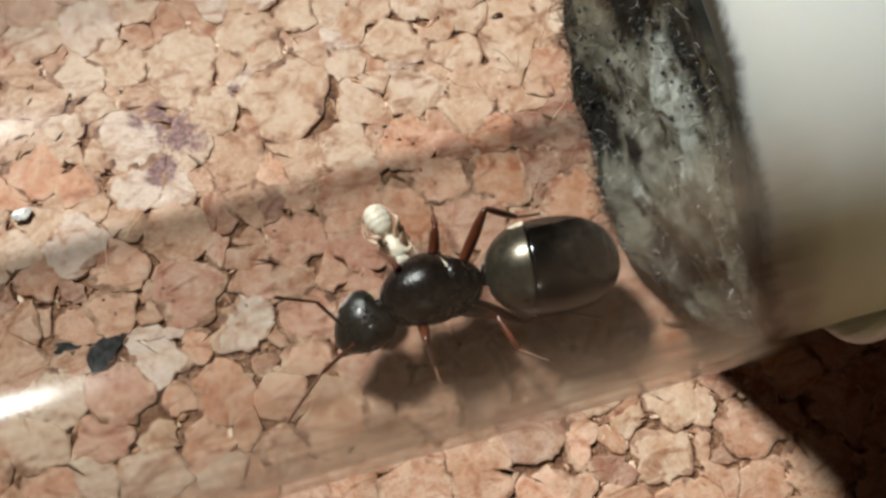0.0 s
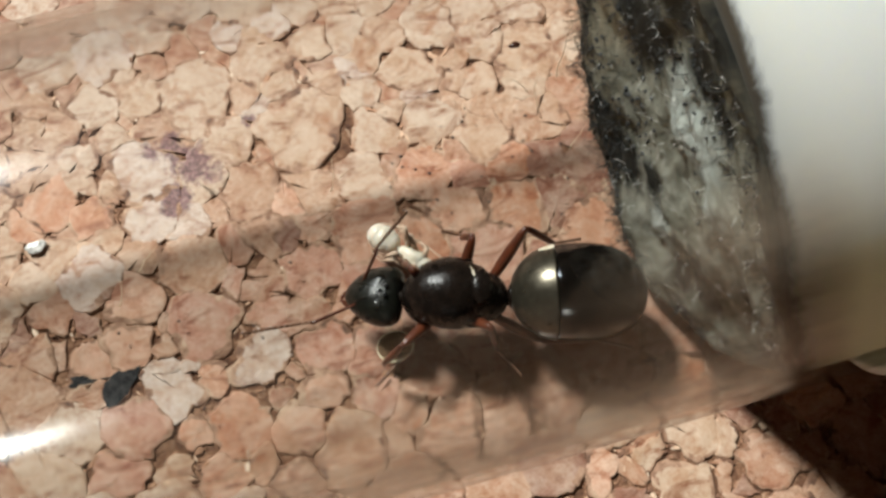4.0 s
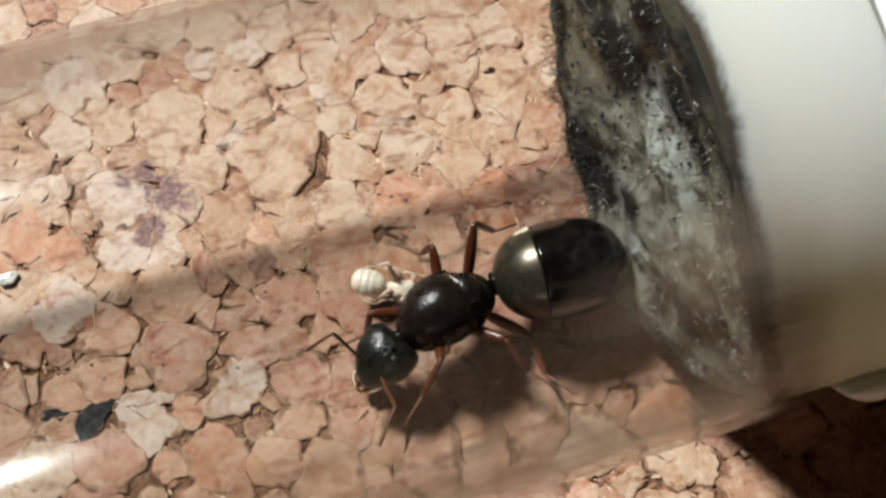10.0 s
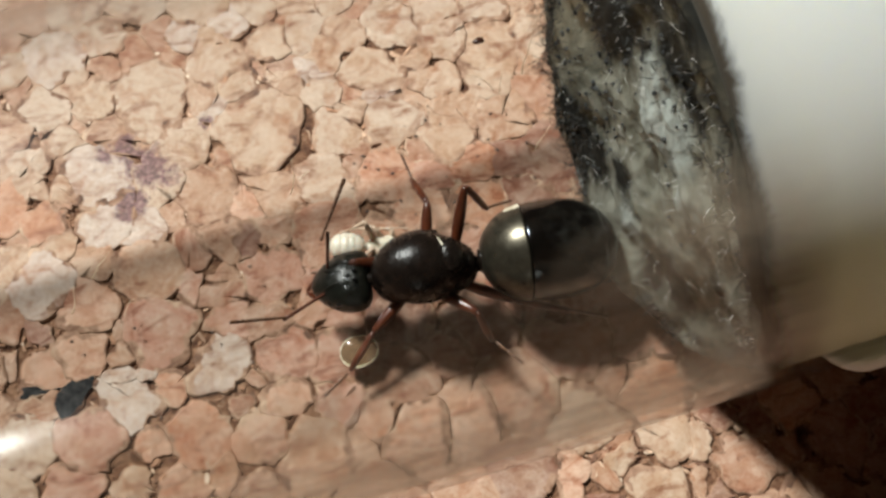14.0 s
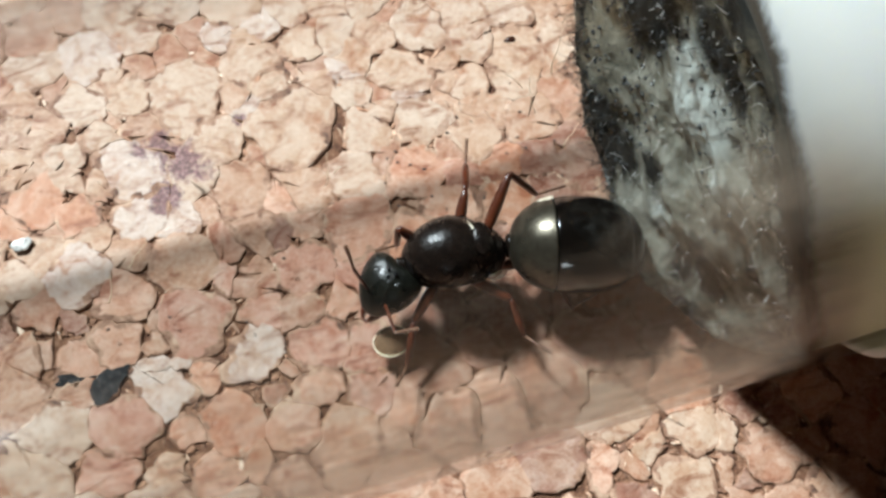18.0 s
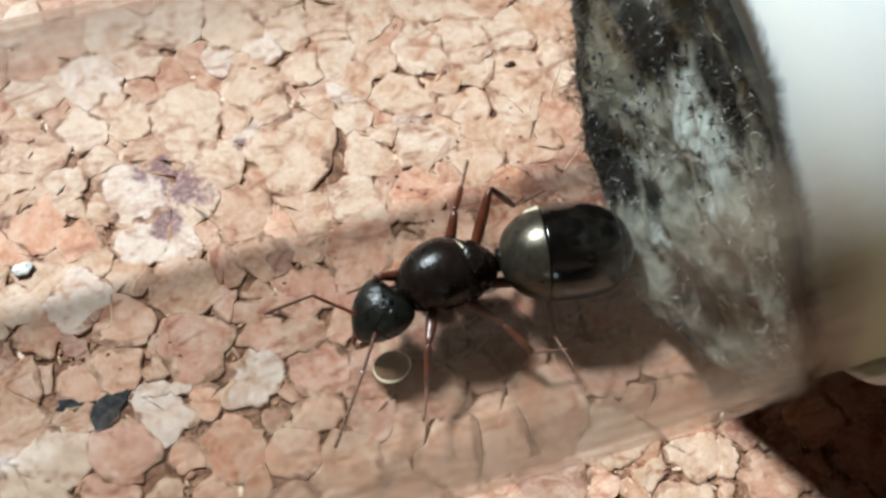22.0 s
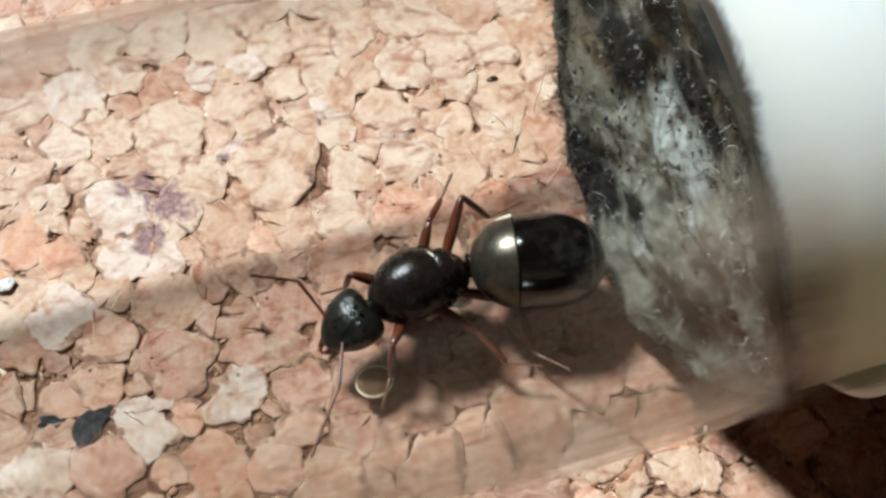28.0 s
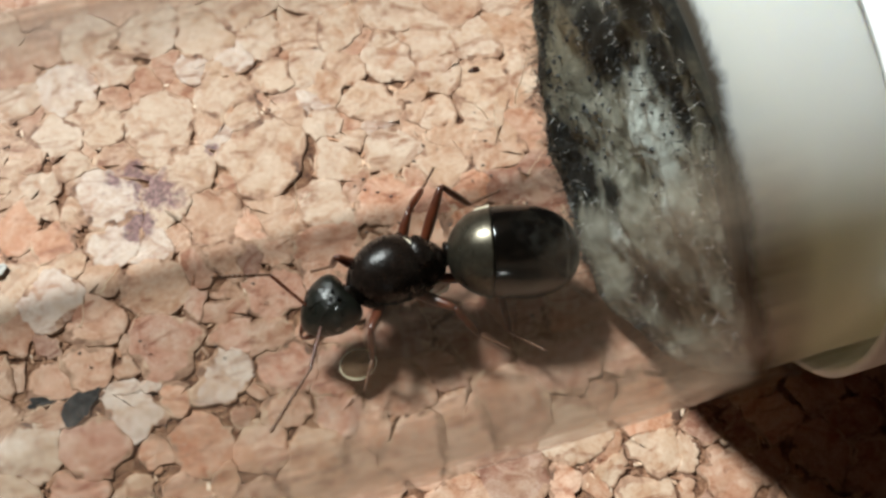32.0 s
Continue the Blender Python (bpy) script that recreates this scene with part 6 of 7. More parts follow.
    walk(queen_legs["tarsus_RH"], [
        (0, at(-3.69, -1.83, -0.68, -0.8, 42.1, -168.1)), (1, at(-3.65, -1.97, -0.73, -1.2, 41.3, -161.9)),
        (2, at(-3.43, -1.97, -0.46, -1.6, 46.6, -159.2)), (3, at(-3.59, -2.01, -0.74, -1.5, 41.1, -158.3)),
        (6, at(-3.53, -2.24, -1.16, -1.4, 30.5, -155.1)), (7, at(-3.51, -1.66, -0.32, -0.6, 46.1, -172.6)),
        (8, at(-3.35, -2.36, -1.61, -0.8, 5.6, -164.4)), (9, at(-2.93, -2.19, -1.03, -0.9, 26.6, -164.1)),
        (10, at(-3.00, -1.68, -0.57, -0.5, 39.7, -172.5)), (11, at(-2.87, -1.69, -0.53, -0.8, 41.5, -168.9)),
        (12, at(-2.67, -2.15, -0.71, -1.4, 36.1, -157.5)), (13, at(-2.54, -2.00, -0.67, -1.7, 39.6, -154.1)),
        (16, at(-2.90, -1.98, -1.06, -1.0, 26.3, -162.2)), (17, at(-3.26, -2.10, -0.78, -1.4, 35.9, -157.5)),
        (18, at(-3.54, -2.08, -1.19, -1.0, 21.9, -161.6)), (19, at(-3.48, -2.31, -1.25, -1.1, 18.4, -159.6)),
        (20, at(-3.65, -1.91, -1.20, -0.6, 17.4, -167.8)), (21, at(-3.87, -1.94, -1.21, -0.7, 15.8, -166.8)),
        (22, at(-3.43, -2.11, -1.27, -0.8, 9.3, -164.8)), (23, at(-3.53, -1.81, -1.28, -0.6, 10.9, -167.3)),
        (24, at(-4.19, -2.60, -0.57, -0.9, 25.7, -163.9)), (25, at(-3.63, -1.89, 0.10, -0.9, 48.8, -168.8)),
        (28, at(-3.60, -1.74, -1.22, -0.4, 8.6, -171.2)), (29, at(-3.64, -1.85, -1.20, -0.6, 10.7, -169.0)),
        (30, at(-3.68, -1.93, -1.09, -0.6, 14.5, -168.1)), (31, at(-3.67, -1.88, -1.13, -0.5, 11.7, -169.3)),
        (32, at(-3.69, -1.84, -1.15, -0.5, 10.9, -170.3)),
    ])
    walk(queen_legs["femur_RM"], [
        (0, at(-0.25, -0.50, -0.80, -3.3, -36.5, -108.6)), (1, at(-0.25, -0.50, -0.80, -4.4, -51.2, -104.1)),
        (2, at(-0.25, -0.50, -0.80, -4.2, -48.3, -99.6)), (3, at(-0.25, -0.50, -0.80, -4.0, -47.2, -104.2)),
        (6, at(-0.25, -0.50, -0.80, -3.3, -38.1, -114.5)), (7, at(-0.25, -0.50, -0.80, -2.3, -21.4, -130.7)),
        (8, at(-0.25, -0.50, -0.80, -3.9, -46.2, -105.8)), (9, at(-0.25, -0.50, -0.80, -3.0, -19.7, -98.1)),
        (10, at(-0.25, -0.50, -0.80, -3.3, -34.6, -106.3)), (11, at(-0.25, -0.50, -0.80, -3.4, -37.1, -104.6)),
        (12, at(-0.25, -0.50, -0.80, -3.5, -36.3, -99.2)), (13, at(-0.25, -0.50, -0.80, -3.1, -21.4, -95.3)),
        (16, at(-0.25, -0.50, -0.80, -2.9, -24.9, -114.3)), (17, at(-0.25, -0.50, -0.80, -3.0, -26.5, -108.0)),
        (18, at(-0.25, -0.50, -0.80, -3.0, -26.4, -110.7)), (19, at(-0.25, -0.50, -0.80, -3.0, -25.8, -110.6)),
        (20, at(-0.25, -0.50, -0.80, -2.8, -26.0, -116.4)), (21, at(-0.25, -0.50, -0.80, -2.7, -26.1, -119.4)),
        (22, at(-0.25, -0.50, -0.80, -2.8, -26.5, -117.6)), (23, at(-0.25, -0.50, -0.80, -2.7, -26.7, -120.5)),
        (24, at(-0.25, -0.50, -0.80, -2.8, -26.3, -115.6)), (25, at(-0.25, -0.50, -0.80, -2.8, -26.3, -118.5)),
        (28, at(-0.25, -0.50, -0.80, -2.6, -27.0, -125.9)), (29, at(-0.25, -0.50, -0.80, -2.6, -26.7, -123.8)),
        (30, at(-0.25, -0.50, -0.80, -2.6, -28.5, -125.2)), (31, at(-0.25, -0.50, -0.80, -2.7, -28.3, -123.6)),
        (32, at(-0.25, -0.50, -0.80, -2.5, -28.1, -127.0)),
    ])
    walk(queen_legs["tibia_RM"], [
        (0, at(-0.74, -1.95, 0.33, -5.3, 58.1, -107.1)), (1, at(-0.54, -1.65, 0.68, -6.2, 63.2, -81.1)),
        (2, at(-0.46, -1.75, 0.62, -6.1, 68.4, -56.9)), (3, at(-0.57, -1.75, 0.60, -6.4, 70.9, -53.0)), (6, at(-0.87, -1.86, 0.37, -4.5, 50.6, -91.9)),
        (7, at(-1.40, -1.84, -0.11, -3.0, 46.8, -136.5)), (8, at(-0.61, -1.76, 0.57, -5.0, 55.6, -87.4)),
        (9, at(-0.50, -2.27, -0.16, -5.3, 68.3, -47.5)), (10, at(-0.69, -2.00, 0.28, -8.7, 74.0, -64.6)),
        (11, at(-0.63, -1.97, 0.35, -9.2, 78.3, -49.1)), (12, at(-0.50, -2.01, 0.33, -3.7, 40.0, -84.0)),
        (13, at(-0.41, -2.26, -0.11, -3.2, 36.5, -65.1)), (16, at(-0.96, -2.07, 0.00, -2.8, 19.7, -113.1)),
        (17, at(-0.78, -2.12, 0.05, -3.6, 38.9, -104.3)), (18, at(-0.85, -2.09, 0.04, -3.1, 25.5, -106.0)),
        (19, at(-0.85, -2.10, 0.03, -3.0, 23.8, -105.3)), (20, at(-1.01, -2.03, 0.03, -2.6, 22.8, -122.9)),
        (21, at(-1.09, -1.99, 0.04, -2.7, 25.2, -121.3)), (22, at(-1.04, -2.01, 0.05, -2.7, 26.2, -123.2)),
        (23, at(-1.11, -1.96, 0.05, -2.7, 28.5, -124.5)), (24, at(-0.99, -2.04, 0.04, -2.8, 27.7, -121.2)),
        (25, at(-1.06, -2.00, 0.04, -2.7, 24.9, -123.6)), (28, at(-1.24, -1.87, 0.06, -2.2, 26.2, -136.2)),
        (29, at(-1.19, -1.91, 0.05, -2.4, 24.7, -132.5)), (30, at(-1.21, -1.86, 0.11, -2.4, 26.0, -133.3)),
        (31, at(-1.18, -1.89, 0.10, -2.2, 26.2, -137.2)), (32, at(-1.26, -1.84, 0.09, -2.2, 26.0, -137.1)),
    ])
    walk(queen_legs["tarsus_RM"], [
        (0, at(-0.95, -2.66, -0.86, -3.8, 42.8, -104.4)), (1, at(-0.44, -2.28, -0.57, -4.3, 51.5, -71.8)),
        (2, at(-0.18, -2.18, -0.68, -3.0, 51.3, -42.7)), (3, at(-0.29, -2.12, -0.73, -2.7, 50.5, -38.4)),
        (6, at(-0.90, -2.75, -0.71, -3.8, 41.6, -89.9)), (7, at(-2.10, -2.50, -1.13, -2.3, 20.7, -133.0)),
        (8, at(-0.57, -2.56, -0.58, -4.0, 45.5, -80.9)), (9, at(-0.15, -2.65, -1.46, -2.5, 17.0, -58.9)),
        (10, at(-0.52, -2.35, -1.07, -3.1, 33.7, -66.4)), (11, at(-0.45, -2.18, -1.03, -3.3, 30.7, -98.0)),
        (12, at(-0.38, -3.08, -0.58, -3.2, 28.1, -82.7)), (13, at(0.06, -3.28, -0.94, -2.7, 5.4, -70.6)),
        (16, at(-1.47, -3.28, -0.47, -2.9, 25.3, -112.6)), (17, at(-1.05, -3.17, -0.83, -2.8, 9.9, -103.2)),
        (18, at(-1.20, -3.31, -0.56, -2.9, 17.2, -105.7)), (19, at(-1.19, -3.34, -0.54, -3.0, 20.2, -105.0)),
        (20, at(-1.71, -3.11, -0.51, -2.6, 19.6, -122.8)), (21, at(-1.74, -3.07, -0.56, -2.6, 13.5, -120.4)),
        (22, at(-1.73, -3.06, -0.57, -2.5, 12.3, -122.2)), (23, at(-1.81, -2.98, -0.62, -2.4, 5.2, -122.2)),
        (24, at(-1.63, -3.10, -0.61, -2.5, 5.0, -119.0)), (25, at(-1.77, -3.05, -0.55, -2.5, 15.1, -122.9)),
        (28, at(-2.15, -2.74, -0.56, -2.1, 10.8, -134.2)), (29, at(-2.05, -2.85, -0.53, -2.2, 12.5, -131.0)),
        (30, at(-2.08, -2.78, -0.51, -2.2, 17.2, -132.5)), (31, at(-2.10, -2.75, -0.52, -2.1, 15.7, -135.9)),
        (32, at(-2.18, -2.70, -0.52, -2.1, 16.1, -136.0)),
    ])
    walk(queen_legs["femur_RF"], [
        (0, at(0.60, -0.45, -0.75, -7.4, -73.5, -40.1)), (1, at(0.60, -0.45, -0.75, -0.6, -68.6, -3.9)),
        (2, at(0.60, -0.45, -0.75, -1.1, -61.0, -9.5)), (3, at(0.60, -0.45, -0.75, -0.7, -62.4, -5.6)),
        (6, at(0.60, -0.45, -0.75, -2.1, -63.2, -17.6)), (7, at(0.60, -0.45, -0.75, -1.2, -14.6, -23.4)),
        (8, at(0.60, -0.45, -0.75, -1.5, -3.3, -31.1)), (9, at(0.60, -0.45, -0.75, -1.3, -1.5, -27.9)),
        (10, at(0.60, -0.45, -0.75, -1.1, -20.1, -21.6)), (11, at(0.60, -0.45, -0.75, -1.3, -37.0, -21.2)),
        (12, at(0.60, -0.45, -0.75, -0.5, -37.8, -8.2)), (13, at(0.60, -0.45, -0.75, 0.1, -23.0, 2.5)),
        (16, at(0.60, -0.45, -0.75, -0.9, -42.0, -12.4)), (17, at(0.60, -0.45, -0.75, -0.2, -47.4, -2.4)),
        (18, at(0.60, -0.45, -0.75, -1.5, -48.8, -18.7)), (19, at(0.60, -0.45, -0.75, -1.1, -45.8, -14.9)),
        (20, at(0.60, -0.45, -0.75, -0.7, -26.1, -12.2)), (21, at(0.60, -0.45, -0.75, -0.4, -38.7, -6.0)),
        (22, at(0.60, -0.45, -0.75, -0.0, -29.6, -0.3)), (23, at(0.60, -0.45, -0.75, -0.5, -40.7, -7.5)),
        (24, at(0.60, -0.45, -0.75, -1.0, -31.5, -16.3)), (25, at(0.60, -0.45, -0.75, -1.4, -36.7, -22.2)),
        (28, at(0.60, -0.45, -0.75, -1.4, -34.2, -22.4)), (29, at(0.60, -0.45, -0.75, -1.3, -45.3, -17.4)),
        (30, at(0.60, -0.45, -0.75, -0.9, -43.8, -12.3)), (31, at(0.60, -0.45, -0.75, -1.3, -43.1, -18.6)),
        (32, at(0.60, -0.45, -0.75, -1.5, -45.7, -20.3)),
    ])
    walk(queen_legs["tibia_RF"], [
        (0, at(0.99, -0.78, 0.98, -5.4, 58.3, -86.4)), (1, at(1.25, -0.49, 0.93, -5.3, 58.6, -80.2)), (2, at(1.46, -0.59, 0.82, -5.7, 63.1, -68.4)),
        (3, at(1.43, -0.53, 0.85, -5.5, 61.3, -72.6)), (6, at(1.37, -0.70, 0.86, -5.1, 60.1, -67.2)), (6.5, at(1.79, -0.92, 0.28, -3.4, 63.2, -20.0)),
        (7, at(2.20, -1.14, -0.30, 3.2, 64.5, 31.6)), (8, at(2.14, -1.38, -0.65, 0.6, 63.4, 5.6)), (9, at(2.19, -1.29, -0.70, 1.2, 56.8, 14.1)),
        (10, at(2.17, -1.07, -0.13, 7.8, 79.9, 36.1)), (11, at(1.94, -0.97, 0.33, -6.6, 73.5, -47.2)), (12, at(2.01, -0.65, 0.35, -6.0, 66.1, -63.0)),
        (13, at(2.26, -0.38, -0.05, -2.0, 67.8, -17.2)), (16, at(1.91, -0.74, 0.45, -6.5, 68.5, -62.7)),
        (17, at(1.82, -0.50, 0.58, -10.9, 75.7, -79.9)), (18, at(1.72, -0.83, 0.60, -65.5, 86.9, -149.5)),
        (19, at(1.81, -0.77, 0.54, -22.6, 82.5, -115.0)), (19.5, at(2.00, -0.78, 0.29, -49.0, 86.4, -82.7)),
        (20, at(2.18, -0.79, 0.04, 83.2, 88.8, -252.0)), (20.5, at(2.09, -0.69, 0.21, -52.5, 87.2, -83.6)),
        (21, at(2.00, -0.60, 0.38, -27.7, 83.8, -114.8)), (22, at(2.17, -0.46, 0.14, -10.9, 75.3, -84.8)),
        (23, at(1.95, -0.63, 0.42, -15.7, 79.3, -108.3)), (24, at(2.07, -0.88, 0.19, -15.2, 80.1, -79.9)),
        (25, at(1.94, -0.99, 0.33, -49.1, 86.4, -119.2)), (28, at(1.98, -1.02, 0.26, -18.6, 82.7, -73.1)),
        (29, at(1.81, -0.83, 0.53, -15.6, 79.9, -86.5)), (30, at(1.87, -0.73, 0.50, -12.7, 77.0, -95.9)),
        (31, at(1.85, -0.87, 0.48, -12.3, 76.7, -91.3)), (32, at(1.78, -0.89, 0.54, -12.1, 76.4, -91.1)),
    ])
    walk(queen_legs["tarsus_RF"], [
        (0, at(1.04, -1.56, -0.30, -5.8, 61.8, -77.6)), (1, at(1.39, -1.27, -0.35, -5.5, 61.1, -72.2)), (2, at(1.71, -1.23, -0.51, -4.5, 59.4, -56.3)),
        (3, at(1.65, -1.22, -0.47, -4.8, 59.2, -63.3)), (6, at(1.66, -1.39, -0.44, -4.4, 58.4, -57.6)), (6.5, at(2.21, -1.09, -1.05, 5.9, 46.5, -9.5)),
        (7, at(2.75, -0.80, -1.65, 1.5, 33.5, 27.6)), (8, at(2.81, -1.31, -1.99, 0.2, 23.2, 3.7)), (9, at(2.99, -1.09, -1.96, 0.6, 24.1, 12.1)),
        (10, at(2.38, -0.92, -1.61, -0.9, 37.2, -14.9)), (11, at(2.23, -1.28, -1.10, -2.3, 50.8, -32.7)),
        (12, at(2.28, -1.19, -1.02, -3.3, 47.7, -54.1)), (13, at(2.80, -0.54, -1.44, -1.2, 40.8, -19.1)),
        (16, at(2.16, -1.23, -0.94, -3.2, 51.2, -47.0)), (17, at(1.88, -0.87, -0.88, -1.4, 51.8, -19.0)),
        (18, at(1.65, -0.87, -0.89, -1.7, 52.6, -23.0)), (19, at(1.73, -0.95, -0.95, -1.8, 51.5, -25.1)),
        (20, at(2.17, -0.76, -1.46, -0.7, 41.4, -11.4)), (21, at(1.93, -0.74, -1.12, -0.9, 49.1, -13.0)),
        (22, at(2.20, -0.84, -1.31, -0.9, 44.5, -14.0)), (23, at(1.87, -0.89, -1.05, -1.4, 48.8, -20.1)),
        (24, at(2.12, -1.14, -1.29, -1.5, 39.1, -24.9)), (25, at(1.89, -1.08, -1.17, -1.8, 46.2, -26.8)),
        (28, at(2.03, -1.20, -1.23, -1.8, 43.3, -28.5)), (29, at(1.82, -1.09, -0.95, -2.1, 50.1, -29.0)),
        (30, at(1.83, -1.06, -0.96, -2.0, 49.8, -27.8)), (31, at(1.84, -1.21, -0.98, -2.2, 48.2, -33.1)),
        (32, at(1.77, -1.24, -0.92, -2.5, 49.6, -35.6)),
    ])
    walk(queen_legs["femur_LF"], [
        (0, at(0.45, 0.45, -0.75, 3.7, -40.8, 80.2)), (1, at(0.45, 0.45, -0.75, 3.7, -41.1, 103.2)), (2, at(0.45, 0.45, -0.75, 1.9, 0.2, 41.2)),
        (3, at(0.45, 0.45, -0.75, 2.0, -16.3, 42.7)), (6, at(0.45, 0.45, -0.75, 2.2, -5.5, 50.4)), (7, at(0.45, 0.45, -0.75, 2.3, -21.5, 48.4)),
        (8, at(0.45, 0.45, -0.75, 3.5, -42.1, 61.6)), (9, at(0.45, 0.45, -0.75, 3.4, -45.8, 52.5)), (10, at(0.45, 0.45, -0.75, 3.5, -42.8, 59.8)),
        (11, at(0.45, 0.45, -0.75, 3.9, -45.3, 71.0)), (12, at(0.45, 0.45, -0.75, 3.7, -39.9, 82.1)), (13, at(0.45, 0.45, -0.75, 2.0, 12.1, 44.8)),
        (16, at(0.45, 0.45, -0.75, 1.8, 13.2, 37.2)), (17, at(0.45, 0.45, -0.75, 2.2, 13.7, 47.8)), (18, at(0.45, 0.45, -0.75, 2.2, 13.1, 50.2)),
        (19, at(0.45, 0.45, -0.75, 2.1, -10.3, 46.7)), (20, at(0.45, 0.45, -0.75, 2.7, -13.0, 66.3)), (21, at(0.45, 0.45, -0.75, 2.7, 0.3, 69.2)),
        (22, at(0.45, 0.45, -0.75, 2.6, -8.4, 62.8)), (23, at(0.45, 0.45, -0.75, 2.0, 0.4, 45.4)), (24, at(0.45, 0.45, -0.75, 2.4, -6.4, 55.4)),
        (25, at(0.45, 0.45, -0.75, 2.4, -21.2, 50.2)), (28, at(0.45, 0.45, -0.75, 2.2, -22.0, 45.5)), (29, at(0.45, 0.45, -0.75, 2.5, -20.1, 55.1)),
        (30, at(0.45, 0.45, -0.75, 2.6, -22.5, 55.9)), (31, at(0.45, 0.45, -0.75, 2.4, -20.9, 50.9)), (32, at(0.45, 0.45, -0.75, 2.3, -20.0, 47.5)),
    ])
    walk(queen_legs["tibia_LF"], [
        (0, at(0.68, 1.79, 0.43, 8.2, 70.3, 112.9)), (1, at(0.14, 1.77, 0.43, 6.6, 69.7, 59.3)), (2, at(1.80, 1.64, -0.76, -1.9, 64.5, -17.9)),
        (3, at(1.72, 1.62, -0.25, -6.3, 78.8, -31.5)), (4.5, at(1.66, 1.73, -0.41, 25.4, 47.7, 49.4)), (6, at(1.59, 1.83, -0.58, 3.0, 19.8, 87.9)),
        (6.5, at(1.58, 1.77, -0.33, 33.7, 47.3, 41.4)), (7, at(1.56, 1.70, -0.09, -14.5, 80.7, -68.3)), (7.5, at(1.32, 1.66, 0.18, 17.7, 61.0, 8.4)),
        (8, at(1.08, 1.62, 0.46, 2.5, 41.4, 42.1)), (9, at(1.21, 1.45, 0.54, 15.0, 79.0, 113.3)), (9.5, at(1.16, 1.52, 0.51, -7.1, 63.3, 56.4)),
        (10, at(1.11, 1.59, 0.47, 1.9, 47.1, 28.2)), (11, at(0.86, 1.65, 0.53, -3.7, 78.2, -19.0)), (12, at(0.64, 1.82, 0.40, -0.6, 79.6, -2.5)),
        (13, at(1.70, 1.69, -1.13, 2.6, 27.8, 53.7)), (16, at(1.85, 1.51, -1.16, 1.6, 31.0, 29.9)), (17, at(1.63, 1.74, -1.18, 3.5, 35.8, 99.6)),
        (18, at(1.57, 1.80, -1.16, 3.3, 36.8, 71.4)), (19, at(1.66, 1.74, -0.43, 10.1, 75.6, 70.9)), (20, at(1.16, 2.06, -0.35, 3.8, 44.7, 72.7)),
        (21, at(1.09, 2.13, -0.76, 3.2, 27.6, 83.0)), (22, at(1.26, 2.03, -0.49, 3.6, 40.7, 72.7)), (23, at(1.71, 1.73, -0.76, 5.1, 56.1, 84.4)),
        (24, at(1.47, 1.92, -0.55, 12.5, 77.9, 78.1)), (24.5, at(1.50, 1.83, -0.33, 4.8, 80.3, 116.3)), (25, at(1.52, 1.74, -0.10, 9.2, 83.0, 166.3)),
        (26.5, at(1.57, 1.69, -0.09, -7.0, 74.2, 102.9)), (28, at(1.62, 1.64, -0.08, 6.3, 66.1, 68.0)), (29, at(1.42, 1.84, -0.13, 9.0, 71.6, 88.4)),
        (30, at(1.38, 1.83, -0.06, 10.7, 75.0, 84.5)), (31, at(1.51, 1.75, -0.11, 15.5, 79.2, 105.2)), (32, at(1.59, 1.70, -0.14, 9.6, 73.1, 86.3)),
    ])
    walk(queen_legs["tarsus_LF"], [
        (0, at(0.49, 2.26, -0.99, 3.7, -39.2, 86.1)), (1, at(0.41, 2.22, -0.97, 3.0, -17.7, 90.1)), (2, at(2.42, 1.44, -2.11, 1.3, -5.2, 25.7)),
        (3, at(1.97, 1.47, -1.72, 1.6, 13.2, 33.4)), (6, at(1.64, 3.24, -1.09, 2.7, -8.3, 66.2)), (7, at(1.65, 1.48, -1.57, 1.8, -0.3, 39.6)),
        (8, at(1.92, 2.38, -0.53, 1.9, 22.2, 38.6)), (9, at(1.10, 1.71, -0.93, 2.7, 19.7, 63.2)), (10, at(2.01, 2.07, -0.63, 1.4, 30.3, 26.5)),
        (11, at(1.15, 1.55, -0.94, 2.8, 29.5, 58.4)), (12, at(0.91, 1.81, -1.07, 3.1, 27.7, 72.0)), (13, at(2.48, 2.76, -1.83, 2.1, -6.1, 47.6)),
        (16, at(2.96, 2.15, -1.93, 1.6, -9.7, 33.3)), (17, at(1.42, 2.94, -2.05, 2.9, -25.5, 66.1)), (18, at(1.95, 2.94, -2.06, 2.7, -28.0, 56.5)),
        (19, at(1.79, 2.09, -1.88, 2.2, -2.3, 49.6)), (20, at(1.47, 3.07, -1.40, 2.8, -17.5, 67.2)), (21, at(1.25, 3.45, -1.45, 3.0, -21.8, 73.3)),
        (22, at(1.60, 3.12, -1.46, 2.7, -13.4, 65.4)), (23, at(1.79, 2.56, -2.01, 2.5, -15.0, 55.7)), (24, at(1.53, 2.23, -2.02, 2.4, -8.0, 56.9)),
        (25, at(1.35, 1.78, -1.59, 2.4, 13.8, 55.4)), (28, at(1.85, 2.20, -1.45, 2.3, 17.3, 51.4)), (29, at(1.43, 2.31, -1.55, 2.5, 8.9, 61.6)),
        (30, at(1.42, 2.21, -1.51, 2.6, 13.8, 60.9)), (31, at(1.44, 2.03, -1.58, 2.5, 14.4, 57.5)), (32, at(1.62, 2.13, -1.57, 2.4, 12.2, 54.7)),
    ])
